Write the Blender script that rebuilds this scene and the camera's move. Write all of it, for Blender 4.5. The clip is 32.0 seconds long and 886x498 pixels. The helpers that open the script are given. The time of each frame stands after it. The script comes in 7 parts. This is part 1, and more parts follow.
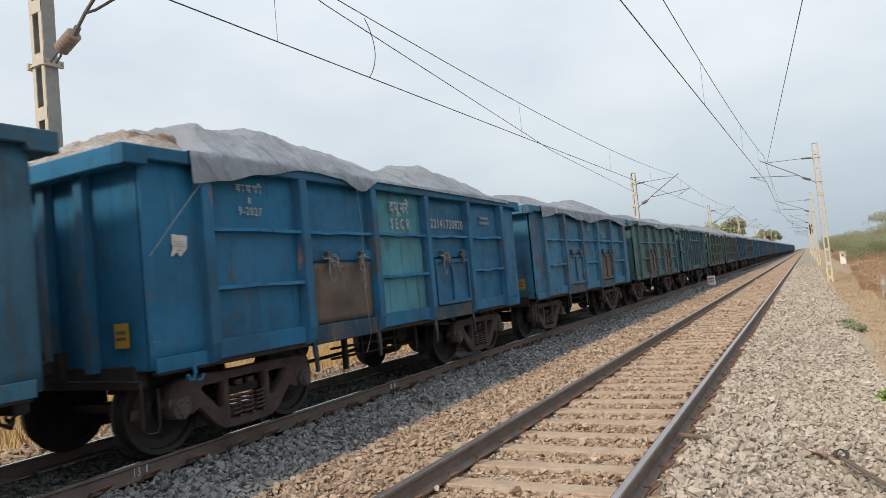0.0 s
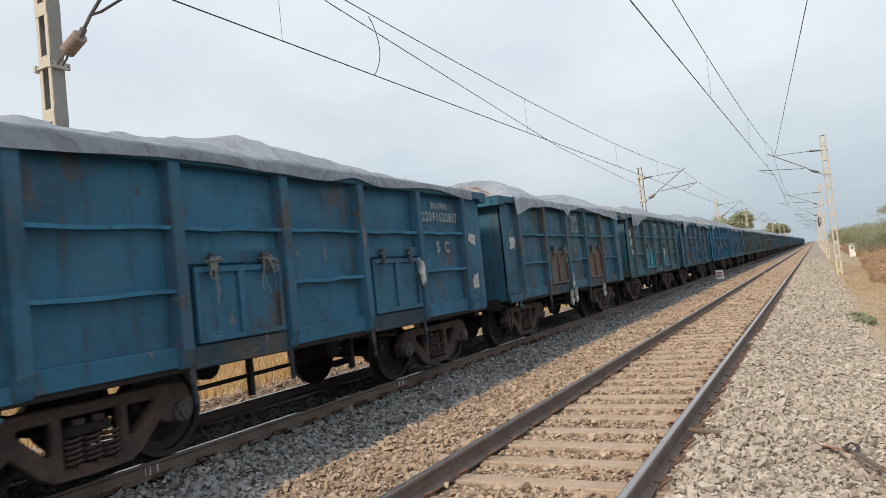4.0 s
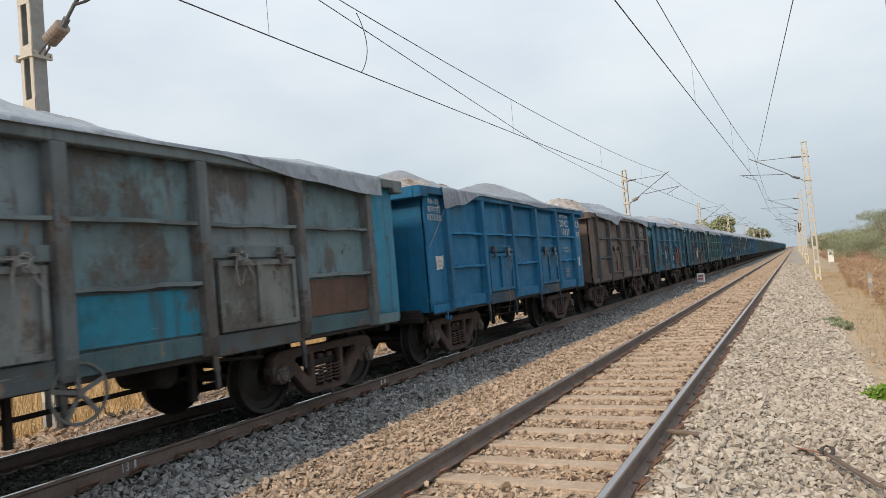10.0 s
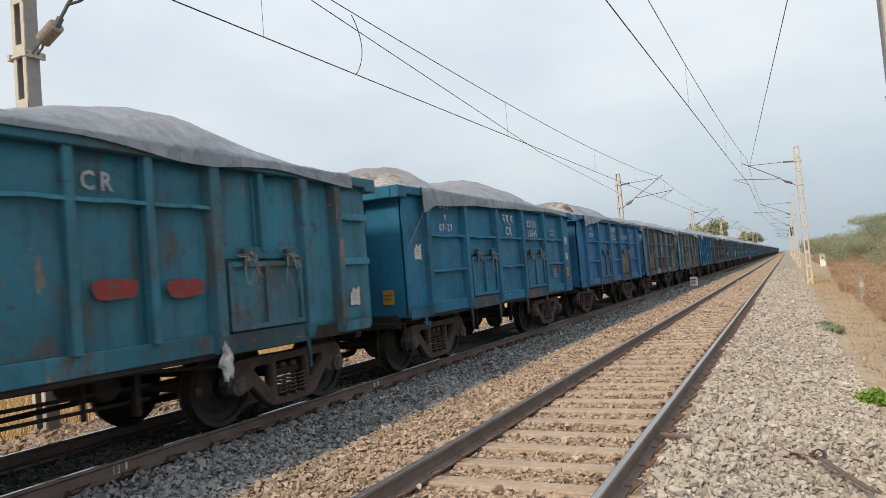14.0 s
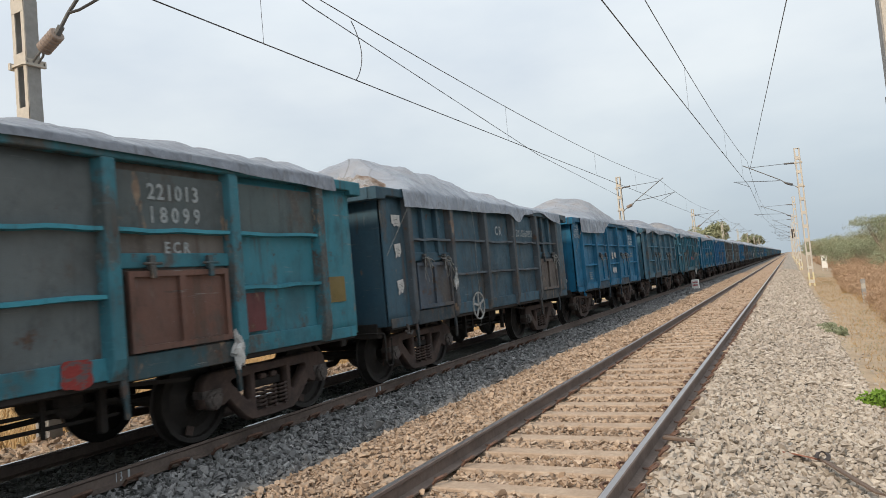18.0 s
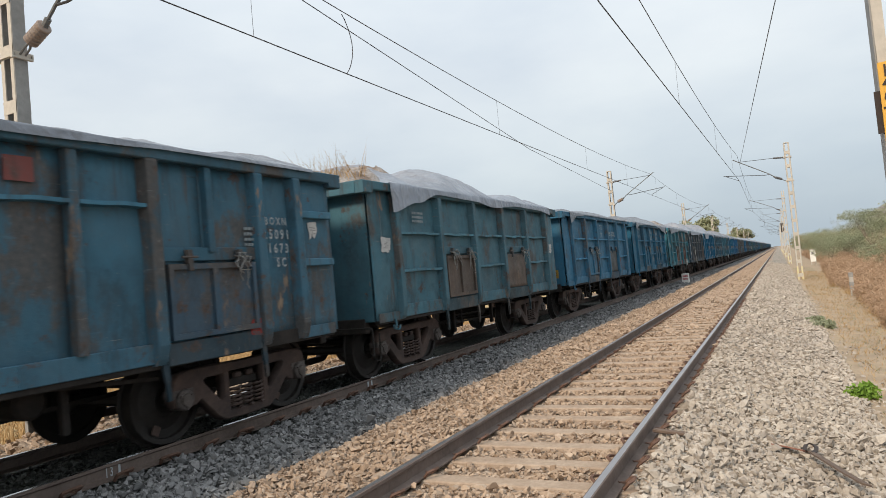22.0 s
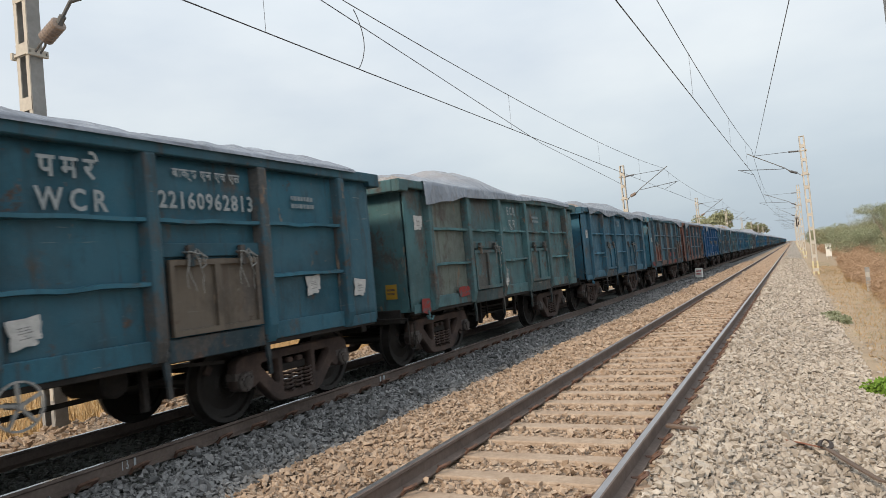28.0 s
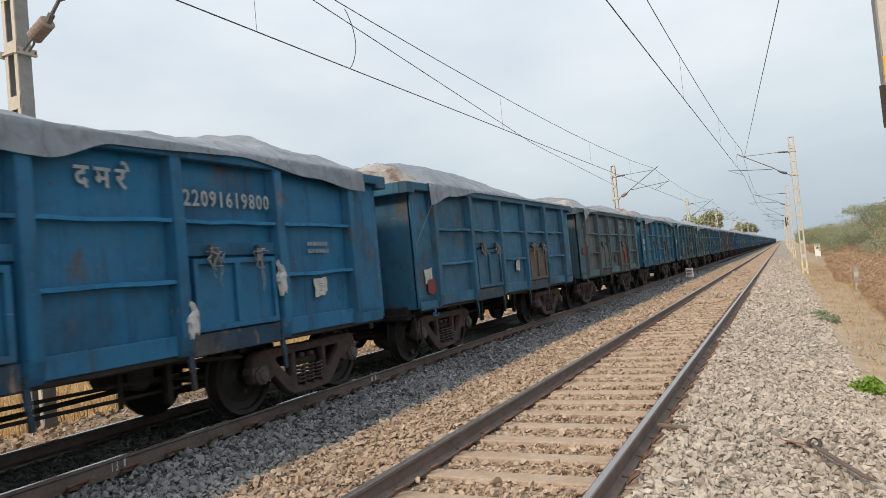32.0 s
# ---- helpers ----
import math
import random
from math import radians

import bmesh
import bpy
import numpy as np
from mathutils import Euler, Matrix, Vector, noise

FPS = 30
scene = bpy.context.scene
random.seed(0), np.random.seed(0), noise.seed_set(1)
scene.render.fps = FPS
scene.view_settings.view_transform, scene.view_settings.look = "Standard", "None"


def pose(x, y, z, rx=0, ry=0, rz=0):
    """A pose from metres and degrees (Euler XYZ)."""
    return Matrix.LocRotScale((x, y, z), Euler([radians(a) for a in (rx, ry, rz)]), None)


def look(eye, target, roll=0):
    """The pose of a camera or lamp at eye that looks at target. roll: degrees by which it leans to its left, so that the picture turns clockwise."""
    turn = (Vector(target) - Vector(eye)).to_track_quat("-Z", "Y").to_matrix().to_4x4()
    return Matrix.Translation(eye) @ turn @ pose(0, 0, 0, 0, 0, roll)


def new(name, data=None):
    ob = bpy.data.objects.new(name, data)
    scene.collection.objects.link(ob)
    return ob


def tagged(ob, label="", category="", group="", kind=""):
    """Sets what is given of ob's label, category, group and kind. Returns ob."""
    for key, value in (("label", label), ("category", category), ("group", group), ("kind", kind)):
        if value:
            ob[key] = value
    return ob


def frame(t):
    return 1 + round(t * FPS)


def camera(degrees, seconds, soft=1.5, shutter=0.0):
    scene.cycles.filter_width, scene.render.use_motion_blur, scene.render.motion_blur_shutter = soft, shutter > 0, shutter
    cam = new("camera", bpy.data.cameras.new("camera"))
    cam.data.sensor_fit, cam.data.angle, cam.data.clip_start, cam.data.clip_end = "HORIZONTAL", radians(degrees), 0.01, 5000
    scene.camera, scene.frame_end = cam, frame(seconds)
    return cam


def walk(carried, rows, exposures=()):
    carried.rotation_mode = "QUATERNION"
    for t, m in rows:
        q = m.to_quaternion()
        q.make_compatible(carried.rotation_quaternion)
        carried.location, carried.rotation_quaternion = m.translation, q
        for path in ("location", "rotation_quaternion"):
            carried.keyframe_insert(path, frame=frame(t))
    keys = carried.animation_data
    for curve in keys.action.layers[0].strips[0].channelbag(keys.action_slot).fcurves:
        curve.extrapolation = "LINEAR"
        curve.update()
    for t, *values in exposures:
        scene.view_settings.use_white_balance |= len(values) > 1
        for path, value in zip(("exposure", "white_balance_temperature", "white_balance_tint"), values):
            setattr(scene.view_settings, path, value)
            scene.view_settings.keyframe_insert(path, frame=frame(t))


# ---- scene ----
cam = camera(66.71, 32.0, soft=0.6, shutter=0.10)
EYE = (0.0, 0.0, 1.604)
# seconds, heading, tilt and lean of the hand-held camera
TURNS = [
    (0, 28.54, 2.719, 5.283),
    (0.5, 28.5, 2.071, 5.239),
    (1, 28.847, 2.604, 5.517),
    (1.5, 29.058, 2.494, 5.835),
    (2, 28.741, 2.257, 5.529),
    (2.5, 28.621, 2.23, 5.905),
    (3, 28.614, 2.457, 6.245),
    (3.5, 29.02, 2.56, 6.028),
    (5.5, 29.302, 2.442, 5.681),
    (6, 29.702, 2.101, 5.636),
    (6.5, 29.324, 1.95, 5.61),
    (7, 28.755, 1.622, 5.61),
    (7.5, 28.768, 2.451, 5.402),
    (8, 28.568, 2.608, 5.203),
    (8.5, 28.213, 2.32, 4.961),
    (9, 27.782, 2.316, 5.098),
    (9.5, 28.071, 2.336, 5.232),
    (10, 27.758, 2.309, 4.975),
    (10.5, 27.96, 2.422, 5.207),
    (11, 27.911, 2.642, 5.033),
    (11.5, 27.878, 3.002, 5.038),
    (12, 27.989, 2.748, 5.187),
    (12.5, 27.745, 2.617, 5.273),
    (13, 27.787, 2.793, 5.184),
    (13.5, 27.622, 2.499, 4.842),
    (14, 27.226, 2.479, 4.714),
    (14.5, 27.065, 2.698, 4.966),
    (16.5, 27.861, 3.131, 5.312),
    (17, 27.56, 2.943, 5.145),
    (17.5, 27.379, 2.836, 5.2),
    (18, 27.346, 2.881, 5.172),
    (18.5, 27.639, 2.969, 5.124),
    (19, 27.132, 2.862, 4.931),
    (19.5, 26.671, 2.429, 4.805),
    (20, 26.711, 2.229, 5.067),
    (20.5, 26.358, 2.102, 5.211),
    (21, 26.331, 2.088, 5.058),
    (21.5, 26.706, 2.359, 5.306),
    (22, 26.609, 2.321, 5.256),
    (22.5, 26.524, 2.065, 5.366),
    (23, 26.402, 1.838, 5.206),
    (23.5, 26.29, 1.967, 5.55),
    (24, 26.25, 1.9, 5.768),
    (24.5, 26.552, 1.947, 5.598),
    (25, 27.588, 1.957, 5.281),
    (25.5, 28.154, 1.59, 5.492),
    (27.5, 27.314, 1.663, 4.991),
    (28, 27.628, 1.991, 5.285),
    (28.5, 27.699, 2.022, 5.278),
    (29, 27.705, 2.409, 5.268),
    (29.5, 27.301, 1.944, 4.841),
    (30, 26.78, 1.97, 5.098),
    (30.5, 26.625, 2.135, 5.284),
    (31, 26.446, 2.272, 5.168),
    (31.5, 26.762, 2.162, 5.409),
    (32, 26.913, 1.921, 5.319)
]
walk(cam, [(t, pose(*EYE, 90 + pitch, lean, yaw)) for t, yaw, pitch, lean in TURNS])

XN, XC = -2.217, -7.255          # centre lines of the free track and of the train's track
GAUGE = 1.745                    # between rail head centres
PITCH = 10.713                   # wagon to wagon, over couplers


# how far the train runs ahead of or behind an even pull, second by second
DRIFT = [(0, 0.19), (1, -0.11), (2, 0.18), (3, 0.17), (6, 0.12), (7, 0.13), (8, 0.09), (9, -0.25), (10, -0.22), (11, -0.17), (12, -0.13), (13, 0.17), (14, 0.13), (16.5, 0.02), (17, 0.12),
         (18, 0.12), (19, 0.49), (20, 0.44), (21, 0.06), (22, 0.10), (23, -0.02), (24, -0.03), (25, 0.03), (28, 0.21), (29, 0.16), (30, 0.12), (31, 0.10), (32, -0.26)]


def along(t):
    """Front end of the reference wagon along the track."""
    return 14.12 + 10.1433 * t + 0.013432 * t * t + float(np.interp(t, [a for a, _ in DRIFT], [b for _, b in DRIFT]))


# slack in the couplers: how far a wagon stands off an even spacing
SLACK = {3: 0.03, 6: -0.03, 7: -0.03, 11: -0.03, 13: 0.08, 17: -0.04, 18: 0.14, 19: 0.08, 20: 0.03, 23: -0.11, 24: -0.04, 25: 0.15, 31: 0.05, 32: -0.03}


# ---- world and sun ----
world = bpy.data.worlds.new("hazy_sky")
scene.world = world
world.use_nodes = True
wn, wl = world.node_tree.nodes, world.node_tree.links
wn.clear()
w_out, w_bg = wn.new("ShaderNodeOutputWorld"), wn.new("ShaderNodeBackground")
w_sky, w_mix, w_noise = wn.new("ShaderNodeTexSky"), wn.new("ShaderNodeMix"), wn.new("ShaderNodeTexNoise")
w_map, w_co, w_ramp = wn.new("ShaderNodeMapping"), wn.new("ShaderNodeTexCoord"), wn.new("ShaderNodeValToRGB")
w_sep, w_mul, w_rampz = wn.new("ShaderNodeSeparateXYZ"), wn.new("ShaderNodeMix"), wn.new("ShaderNodeValToRGB")
SUN_EL, SUN_AZ = radians(36), radians(191.5)
w_sky.sky_type, w_sky.sun_disc = "NISHITA", False
w_sky.sun_elevation, w_sky.sun_rotation = SUN_EL, SUN_AZ
w_sky.air_density, w_sky.dust_density, w_sky.ozone_density = 1.0, 4.0, 1.0
w_mix.data_type, w_mul.data_type = "RGBA", "RGBA"
w_map.inputs["Scale"].default_value = (1.0, 1.0, 2.6)
w_noise.inputs["Scale"].default_value, w_noise.inputs["Detail"].default_value = 2.2, 6.0
w_ramp.color_ramp.elements[0].position, w_ramp.color_ramp.elements[0].color = 0.30, (0.74, 0.82, 0.90, 1)
w_ramp.color_ramp.elements[1].position, w_ramp.color_ramp.elements[1].color = 0.66, (0.965, 1.02, 1.04, 1)
w_rampz.color_ramp.elements[0].position, w_rampz.color_ramp.elements[0].color = 0.0, (0.64, 0.70, 0.74, 1)
w_rampz.color_ramp.elements[1].position, w_rampz.color_ramp.elements[1].color = 0.28, (1, 1, 1, 1)
for place, light in ((0.50, 1.15), (1.0, 1.75)):
    step = w_rampz.color_ramp.elements.new(place)
    step.color = (light, light, light, 1)
w_bg.inputs["Strength"].default_value = 1.0
sky_scale = wn.new("ShaderNodeVectorMath")
sky_scale.operation = "SCALE"
sky_scale.inputs["Scale"].default_value = 0.10
wl.new(w_co.outputs["Generated"], w_map.inputs["Vector"])
wl.new(w_map.outputs["Vector"], w_noise.inputs["Vector"])
wl.new(w_noise.outputs["Fac"], w_ramp.inputs["Fac"])
wl.new(w_co.outputs["Generated"], w_sep.inputs["Vector"])
wl.new(w_sep.outputs["Z"], w_rampz.inputs["Fac"])
w_mul.blend_type = "MULTIPLY"
w_mul.inputs["Factor"].default_value = 1.0
wl.new(w_ramp.outputs["Color"], w_mul.inputs["A"])
wl.new(w_rampz.outputs["Color"], w_mul.inputs["B"])
wl.new(w_sky.outputs["Color"], sky_scale.inputs[0])
w_mix.inputs["Factor"].default_value = 0.85
wl.new(sky_scale.outputs["Vector"], w_mix.inputs["A"])
wl.new(w_mul.outputs["Result"], w_mix.inputs["B"])
wl.new(w_mix.outputs["Result"], w_bg.inputs["Color"])
wl.new(w_bg.outputs["Background"], w_out.inputs["Surface"])

sun = new("sun", bpy.data.lights.new("sun", "SUN"))
sun.data.energy, sun.data.angle, sun.data.color = 3.1, radians(10), (1.0, 0.84, 0.66)
SUN_DIR = Vector((math.sin(SUN_AZ) * math.cos(SUN_EL), math.cos(SUN_AZ) * math.cos(SUN_EL), math.sin(SUN_EL)))
sun.matrix_world = look(SUN_DIR * 50, (0, 0, 0))


# ---- materials ----
def material(name, rough=0.7, metal=0.0, spec=0.3):
    m = bpy.data.materials.new(name)
    m.use_nodes = True
    b = m.node_tree.nodes["Principled BSDF"]
    b.inputs["Roughness"].default_value, b.inputs["Metallic"].default_value = rough, metal
    b.inputs["Specular IOR Level"].default_value = spec
    return m, m.node_tree.nodes, m.node_tree.links, b


def texco(n, l, scale=(1, 1, 1), shift=True):
    """Object coordinates, scaled, moved by a random amount from object to object."""
    co, mp = n.new("ShaderNodeTexCoord"), n.new("ShaderNodeMapping")
    mp.inputs["Scale"].default_value = scale
    l.new(co.outputs["Object"], mp.inputs["Vector"])
    if shift:
        info, mul = n.new("ShaderNodeObjectInfo"), n.new("ShaderNodeMath")
        mul.operation = "MULTIPLY"
        mul.inputs[1].default_value = 57.0
        l.new(info.outputs["Random"], mul.inputs[0])
        l.new(mul.outputs[0], mp.inputs["Location"])
    return mp.outputs["Vector"]


def noise_tex(n, l, vec, scale, detail=5.0, rough=0.6):
    t = n.new("ShaderNodeTexNoise")
    t.inputs["Scale"].default_value, t.inputs["Detail"].default_value = scale, detail
    t.inputs["Roughness"].default_value = rough
    l.new(vec, t.inputs["Vector"])
    return t.outputs["Fac"]


def ramp(n, l, fac, stops):
    r = n.new("ShaderNodeValToRGB")
    e = r.color_ramp.elements
    while len(e) < len(stops):
        e.new(0.5)
    for el, (p, c) in zip(e, stops):
        el.position, el.color = p, ((*c, 1) if isinstance(c, tuple) else (c, c, c, 1))
    l.new(fac, r.inputs["Fac"])
    return r.outputs["Color"]


def mixc(n, l, fac, a, b, blend="MIX"):
    m = n.new("ShaderNodeMix")
    m.data_type, m.blend_type = "RGBA", blend
    for sock, v in (("Factor", fac), ("A", a), ("B", b)):
        if isinstance(v, (int, float)):
            m.inputs[sock].default_value = v
        elif isinstance(v, tuple):
            m.inputs[sock].default_value = (*v, 1)
        else:
            l.new(v, m.inputs[sock])
    return m.outputs["Result"]


def bump(n, l, b, height, strength=0.3, dist=0.02):
    bp = n.new("ShaderNodeBump")
    bp.inputs["Strength"].default_value, bp.inputs["Distance"].default_value = strength, dist
    l.new(height, bp.inputs["Height"])
    l.new(bp.outputs["Normal"], b.inputs["Normal"])


def math2(n, l, op, a, b):
    m = n.new("ShaderNodeMath")
    m.operation = op
    for i, v in enumerate((a, b)):
        if isinstance(v, (int, float)):
            m.inputs[i].default_value = v
        else:
            l.new(v, m.inputs[i])
    return m.outputs[0]


def paint_material():
    """Weathered wagon paint: colour from the object's colour, wear from its alpha."""
    m, n, l, b = material("wagon_paint", 0.6, 0.0, 0.22)
    info = n.new("ShaderNodeObjectInfo")
    base, wear = info.outputs["Color"], info.outputs["Alpha"]
    v, vs, vt = texco(n, l), texco(n, l, (7.0, 7.0, 0.6)), texco(n, l, (1.0, 1.0, 0.6))
    vh, vv = texco(n, l, (1.0, 0.7, 13.0)), texco(n, l, (9.0, 9.0, 0.9))
    big, mid, fine = noise_tex(n, l, v, 0.8, 7, 0.65), noise_tex(n, l, v, 3.1, 8, 0.7), noise_tex(n, l, v, 17.0, 5, 0.75)
    streak, patch, soil = noise_tex(n, l, vs, 1.0, 6, 0.65), noise_tex(n, l, vt, 1.0, 9, 0.72), noise_tex(n, l, vt, 2.2, 8, 0.7)

    def above(fac, lo, span, amount, slope=11.0):
        """0 to amount where fac passes a level that falls as wear rises."""
        level = math2(n, l, "SUBTRACT", lo, math2(n, l, "MULTIPLY", wear, span))
        d = math2(n, l, "MULTIPLY", math2(n, l, "SUBTRACT", fac, level), slope)
        c = n.new("ShaderNodeClamp")
        l.new(d, c.inputs[0])
        return math2(n, l, "MULTIPLY", c.outputs[0], amount)

    def tone(f, add):
        """The paint itself, chalked or dirtied."""
        return mixc(n, l, 1.0, mixc(n, l, 1.0, base, (f, f, f), "MULTIPLY"), (add, add, add), "ADD")

    grime = ramp(n, l, fine, [(0.3, (0.042, 0.038, 0.036)), (0.6, (0.088, 0.074, 0.064)), (0.8, (0.14, 0.118, 0.10))])
    c = mixc(n, l, ramp(n, l, big, [(0.50, 0.0), (0.66, 0.7)]), base, tone(1.16, 0.003))
    c = mixc(n, l, ramp(n, l, big, [(0.34, 0.75), (0.50, 0.0)]), c, tone(0.5, 0.003))
    c = mixc(n, l, above(soil, 0.60, 0.12, 0.65, 8.0), c, tone(0.35, 0.006))
    c = mixc(n, l, above(patch, 0.67, 0.28, 0.85, 15.0), c, grime)
    c = mixc(n, l, ramp(n, l, streak, [(0.55, 0.0), (0.68, 0.62)]), c, tone(0.34, 0.005))
    c = mixc(n, l, ramp(n, l, streak, [(0.28, 0.22), (0.38, 0.0)]), c, tone(1.2, 0.01))
    c = mixc(n, l, above(streak, 0.66, 0.12, 0.55), c, (0.095, 0.060, 0.042))
    c = mixc(n, l, above(noise_tex(n, l, vh, 1.3, 6, 0.7), 0.70, 0.12, 0.65, 16.0), c, mixc(n, l, ramp(n, l, mid, [(0.45, 0.0), (0.55, 1.0)]), (0.25, 0.26, 0.25), (0.035, 0.03, 0.028)))
    c = mixc(n, l, above(noise_tex(n, l, vv, 1.0, 5, 0.7), 0.72, 0.10, 0.5, 16.0), c, (0.24, 0.25, 0.25))
    scuff = noise_tex(n, l, texco(n, l, (1.0, 1.6, 4.2)), 1.9, 7, 0.68)
    c = mixc(n, l, above(scuff, 0.69, 0.13, 0.45, 14.0), c, tone(1.25, 0.02))
    c = mixc(n, l, ramp(n, l, scuff, [(0.27, 0.6), (0.36, 0.0)]), c, tone(0.42, 0.004))
    rust = ramp(n, l, fine, [(0.3, (0.035, 0.024, 0.020)), (0.55, (0.088, 0.049, 0.034)), (0.8, (0.16, 0.10, 0.068))])
    c = mixc(n, l, above(mid, 0.69, 0.17, 0.85, 18.0), c, rust)
    peel = noise_tex(n, l, texco(n, l, (3.4, 3.4, 1.1)), 1.25, 6, 0.62)
    bare = ramp(n, l, mid, [(0.35, (0.10, 0.062, 0.045)), (0.5, (0.21, 0.145, 0.10)), (0.65, (0.30, 0.225, 0.16))])
    c = mixc(n, l, above(peel, 0.735, 0.17, 0.85, 26.0), c, bare)
    c = mixc(n, l, above(fine, 0.69, 0.09, 0.55, 14.0), c, (0.26, 0.26, 0.25))
    dust = math2(n, l, "MULTIPLY", ramp(n, l, noise_tex(n, l, vt, 1.4, 8, 0.7), [(0.36, 0.12), (0.64, 1.0)]), math2(n, l, "MULTIPLY", wear, 0.62))
    c = mixc(n, l, dust, c, (0.084, 0.086, 0.087))
    l.new(c, b.inputs["Base Color"])
    l.new(ramp(n, l, mid, [(0.3, 0.42), (0.7, 0.8)]), b.inputs["Roughness"])
    bump(n, l, b, math2(n, l, "ADD", big, math2(n, l, "MULTIPLY", mid, 0.4)), 0.45, 0.05)
    return m


def plain_material(name, c0, c1, scale=4.0, rough=0.8, metal=0.0, bumps=0.2, shift=True, stretch=(1, 1, 1), spec=0.3, dist=0.01):
    m, n, l, b = material(name, rough, metal, spec)
    v = texco(n, l, stretch, shift)
    a, f = noise_tex(n, l, v, scale, 6, 0.65), noise_tex(n, l, v, scale * 7, 4, 0.7)
    c = mixc(n, l, ramp(n, l, a, [(0.3, 0.0), (0.7, 1.0)]), c0, c1)
    c = mixc(n, l, ramp(n, l, f, [(0.35, 0.0), (0.75, 0.5)]), c, tuple(x * 0.6 for x in c0))
    l.new(c, b.inputs["Base Color"])
    if bumps:
        bump(n, l, b, f, bumps, dist)
    return m


def stone_material(name, tones):
    """Broken stone: each piece its own tone, with a dusty face."""
    m, n, l, b = material(name, 0.9, 0.0, 0.2)
    geo = n.new("ShaderNodeNewGeometry")
    v = texco(n, l, (1, 1, 1), False)
    c = ramp(n, l, geo.outputs["Random Per Island"], [(i / (len(tones) - 1), t) for i, t in enumerate(tones)])
    c = mixc(n, l, ramp(n, l, noise_tex(n, l, v, 40, 4, 0.7), [(0.35, 0.0), (0.8, 0.5)]), c, tuple(x * 0.62 for x in tones[0]))
    c = mixc(n, l, ramp(n, l, noise_tex(n, l, v, 0.8, 5, 0.6), [(0.35, 0.0), (0.75, 0.35)]), c, tuple(x * 1.1 for x in tones[-1]))
    l.new(c, b.inputs["Base Color"])
    bump(n, l, b, noise_tex(n, l, v, 70, 3, 0.6), 0.4, 0.01)
    return m


def bed_material(name, tones, cell=17.0):
    """Ballast bed seen from far: cells of stone with dark joints."""
    m, n, l, b = material(name, 0.95, 0.0, 0.15)
    v = texco(n, l, (1, 1, 1), False)
    vo = n.new("ShaderNodeTexVoronoi")
    vo.inputs["Scale"].default_value = cell
    l.new(v, vo.inputs["Vector"])
    sep = n.new("ShaderNodeSeparateColor")
    l.new(vo.outputs["Color"], sep.inputs[0])
    c = ramp(n, l, sep.outputs[0], [(i / (len(tones) - 1), t) for i, t in enumerate(tones)])
    c = mixc(n, l, ramp(n, l, vo.outputs["Distance"], [(0.35, 0.0), (0.75, 0.85)]), c, tuple(x * 0.5 for x in tones[0]))
    c = mixc(n, l, ramp(n, l, noise_tex(n, l, v, 0.7, 5, 0.6), [(0.35, 0.0), (0.75, 0.4)]), c, tuple(x * 1.05 for x in tones[-1]))
    l.new(c, b.inputs["Base Color"])
    inv = math2(n, l, "SUBTRACT", 1.0, vo.outputs["Distance"])
    bump(n, l, b, inv, 0.8, 0.04)
    return m


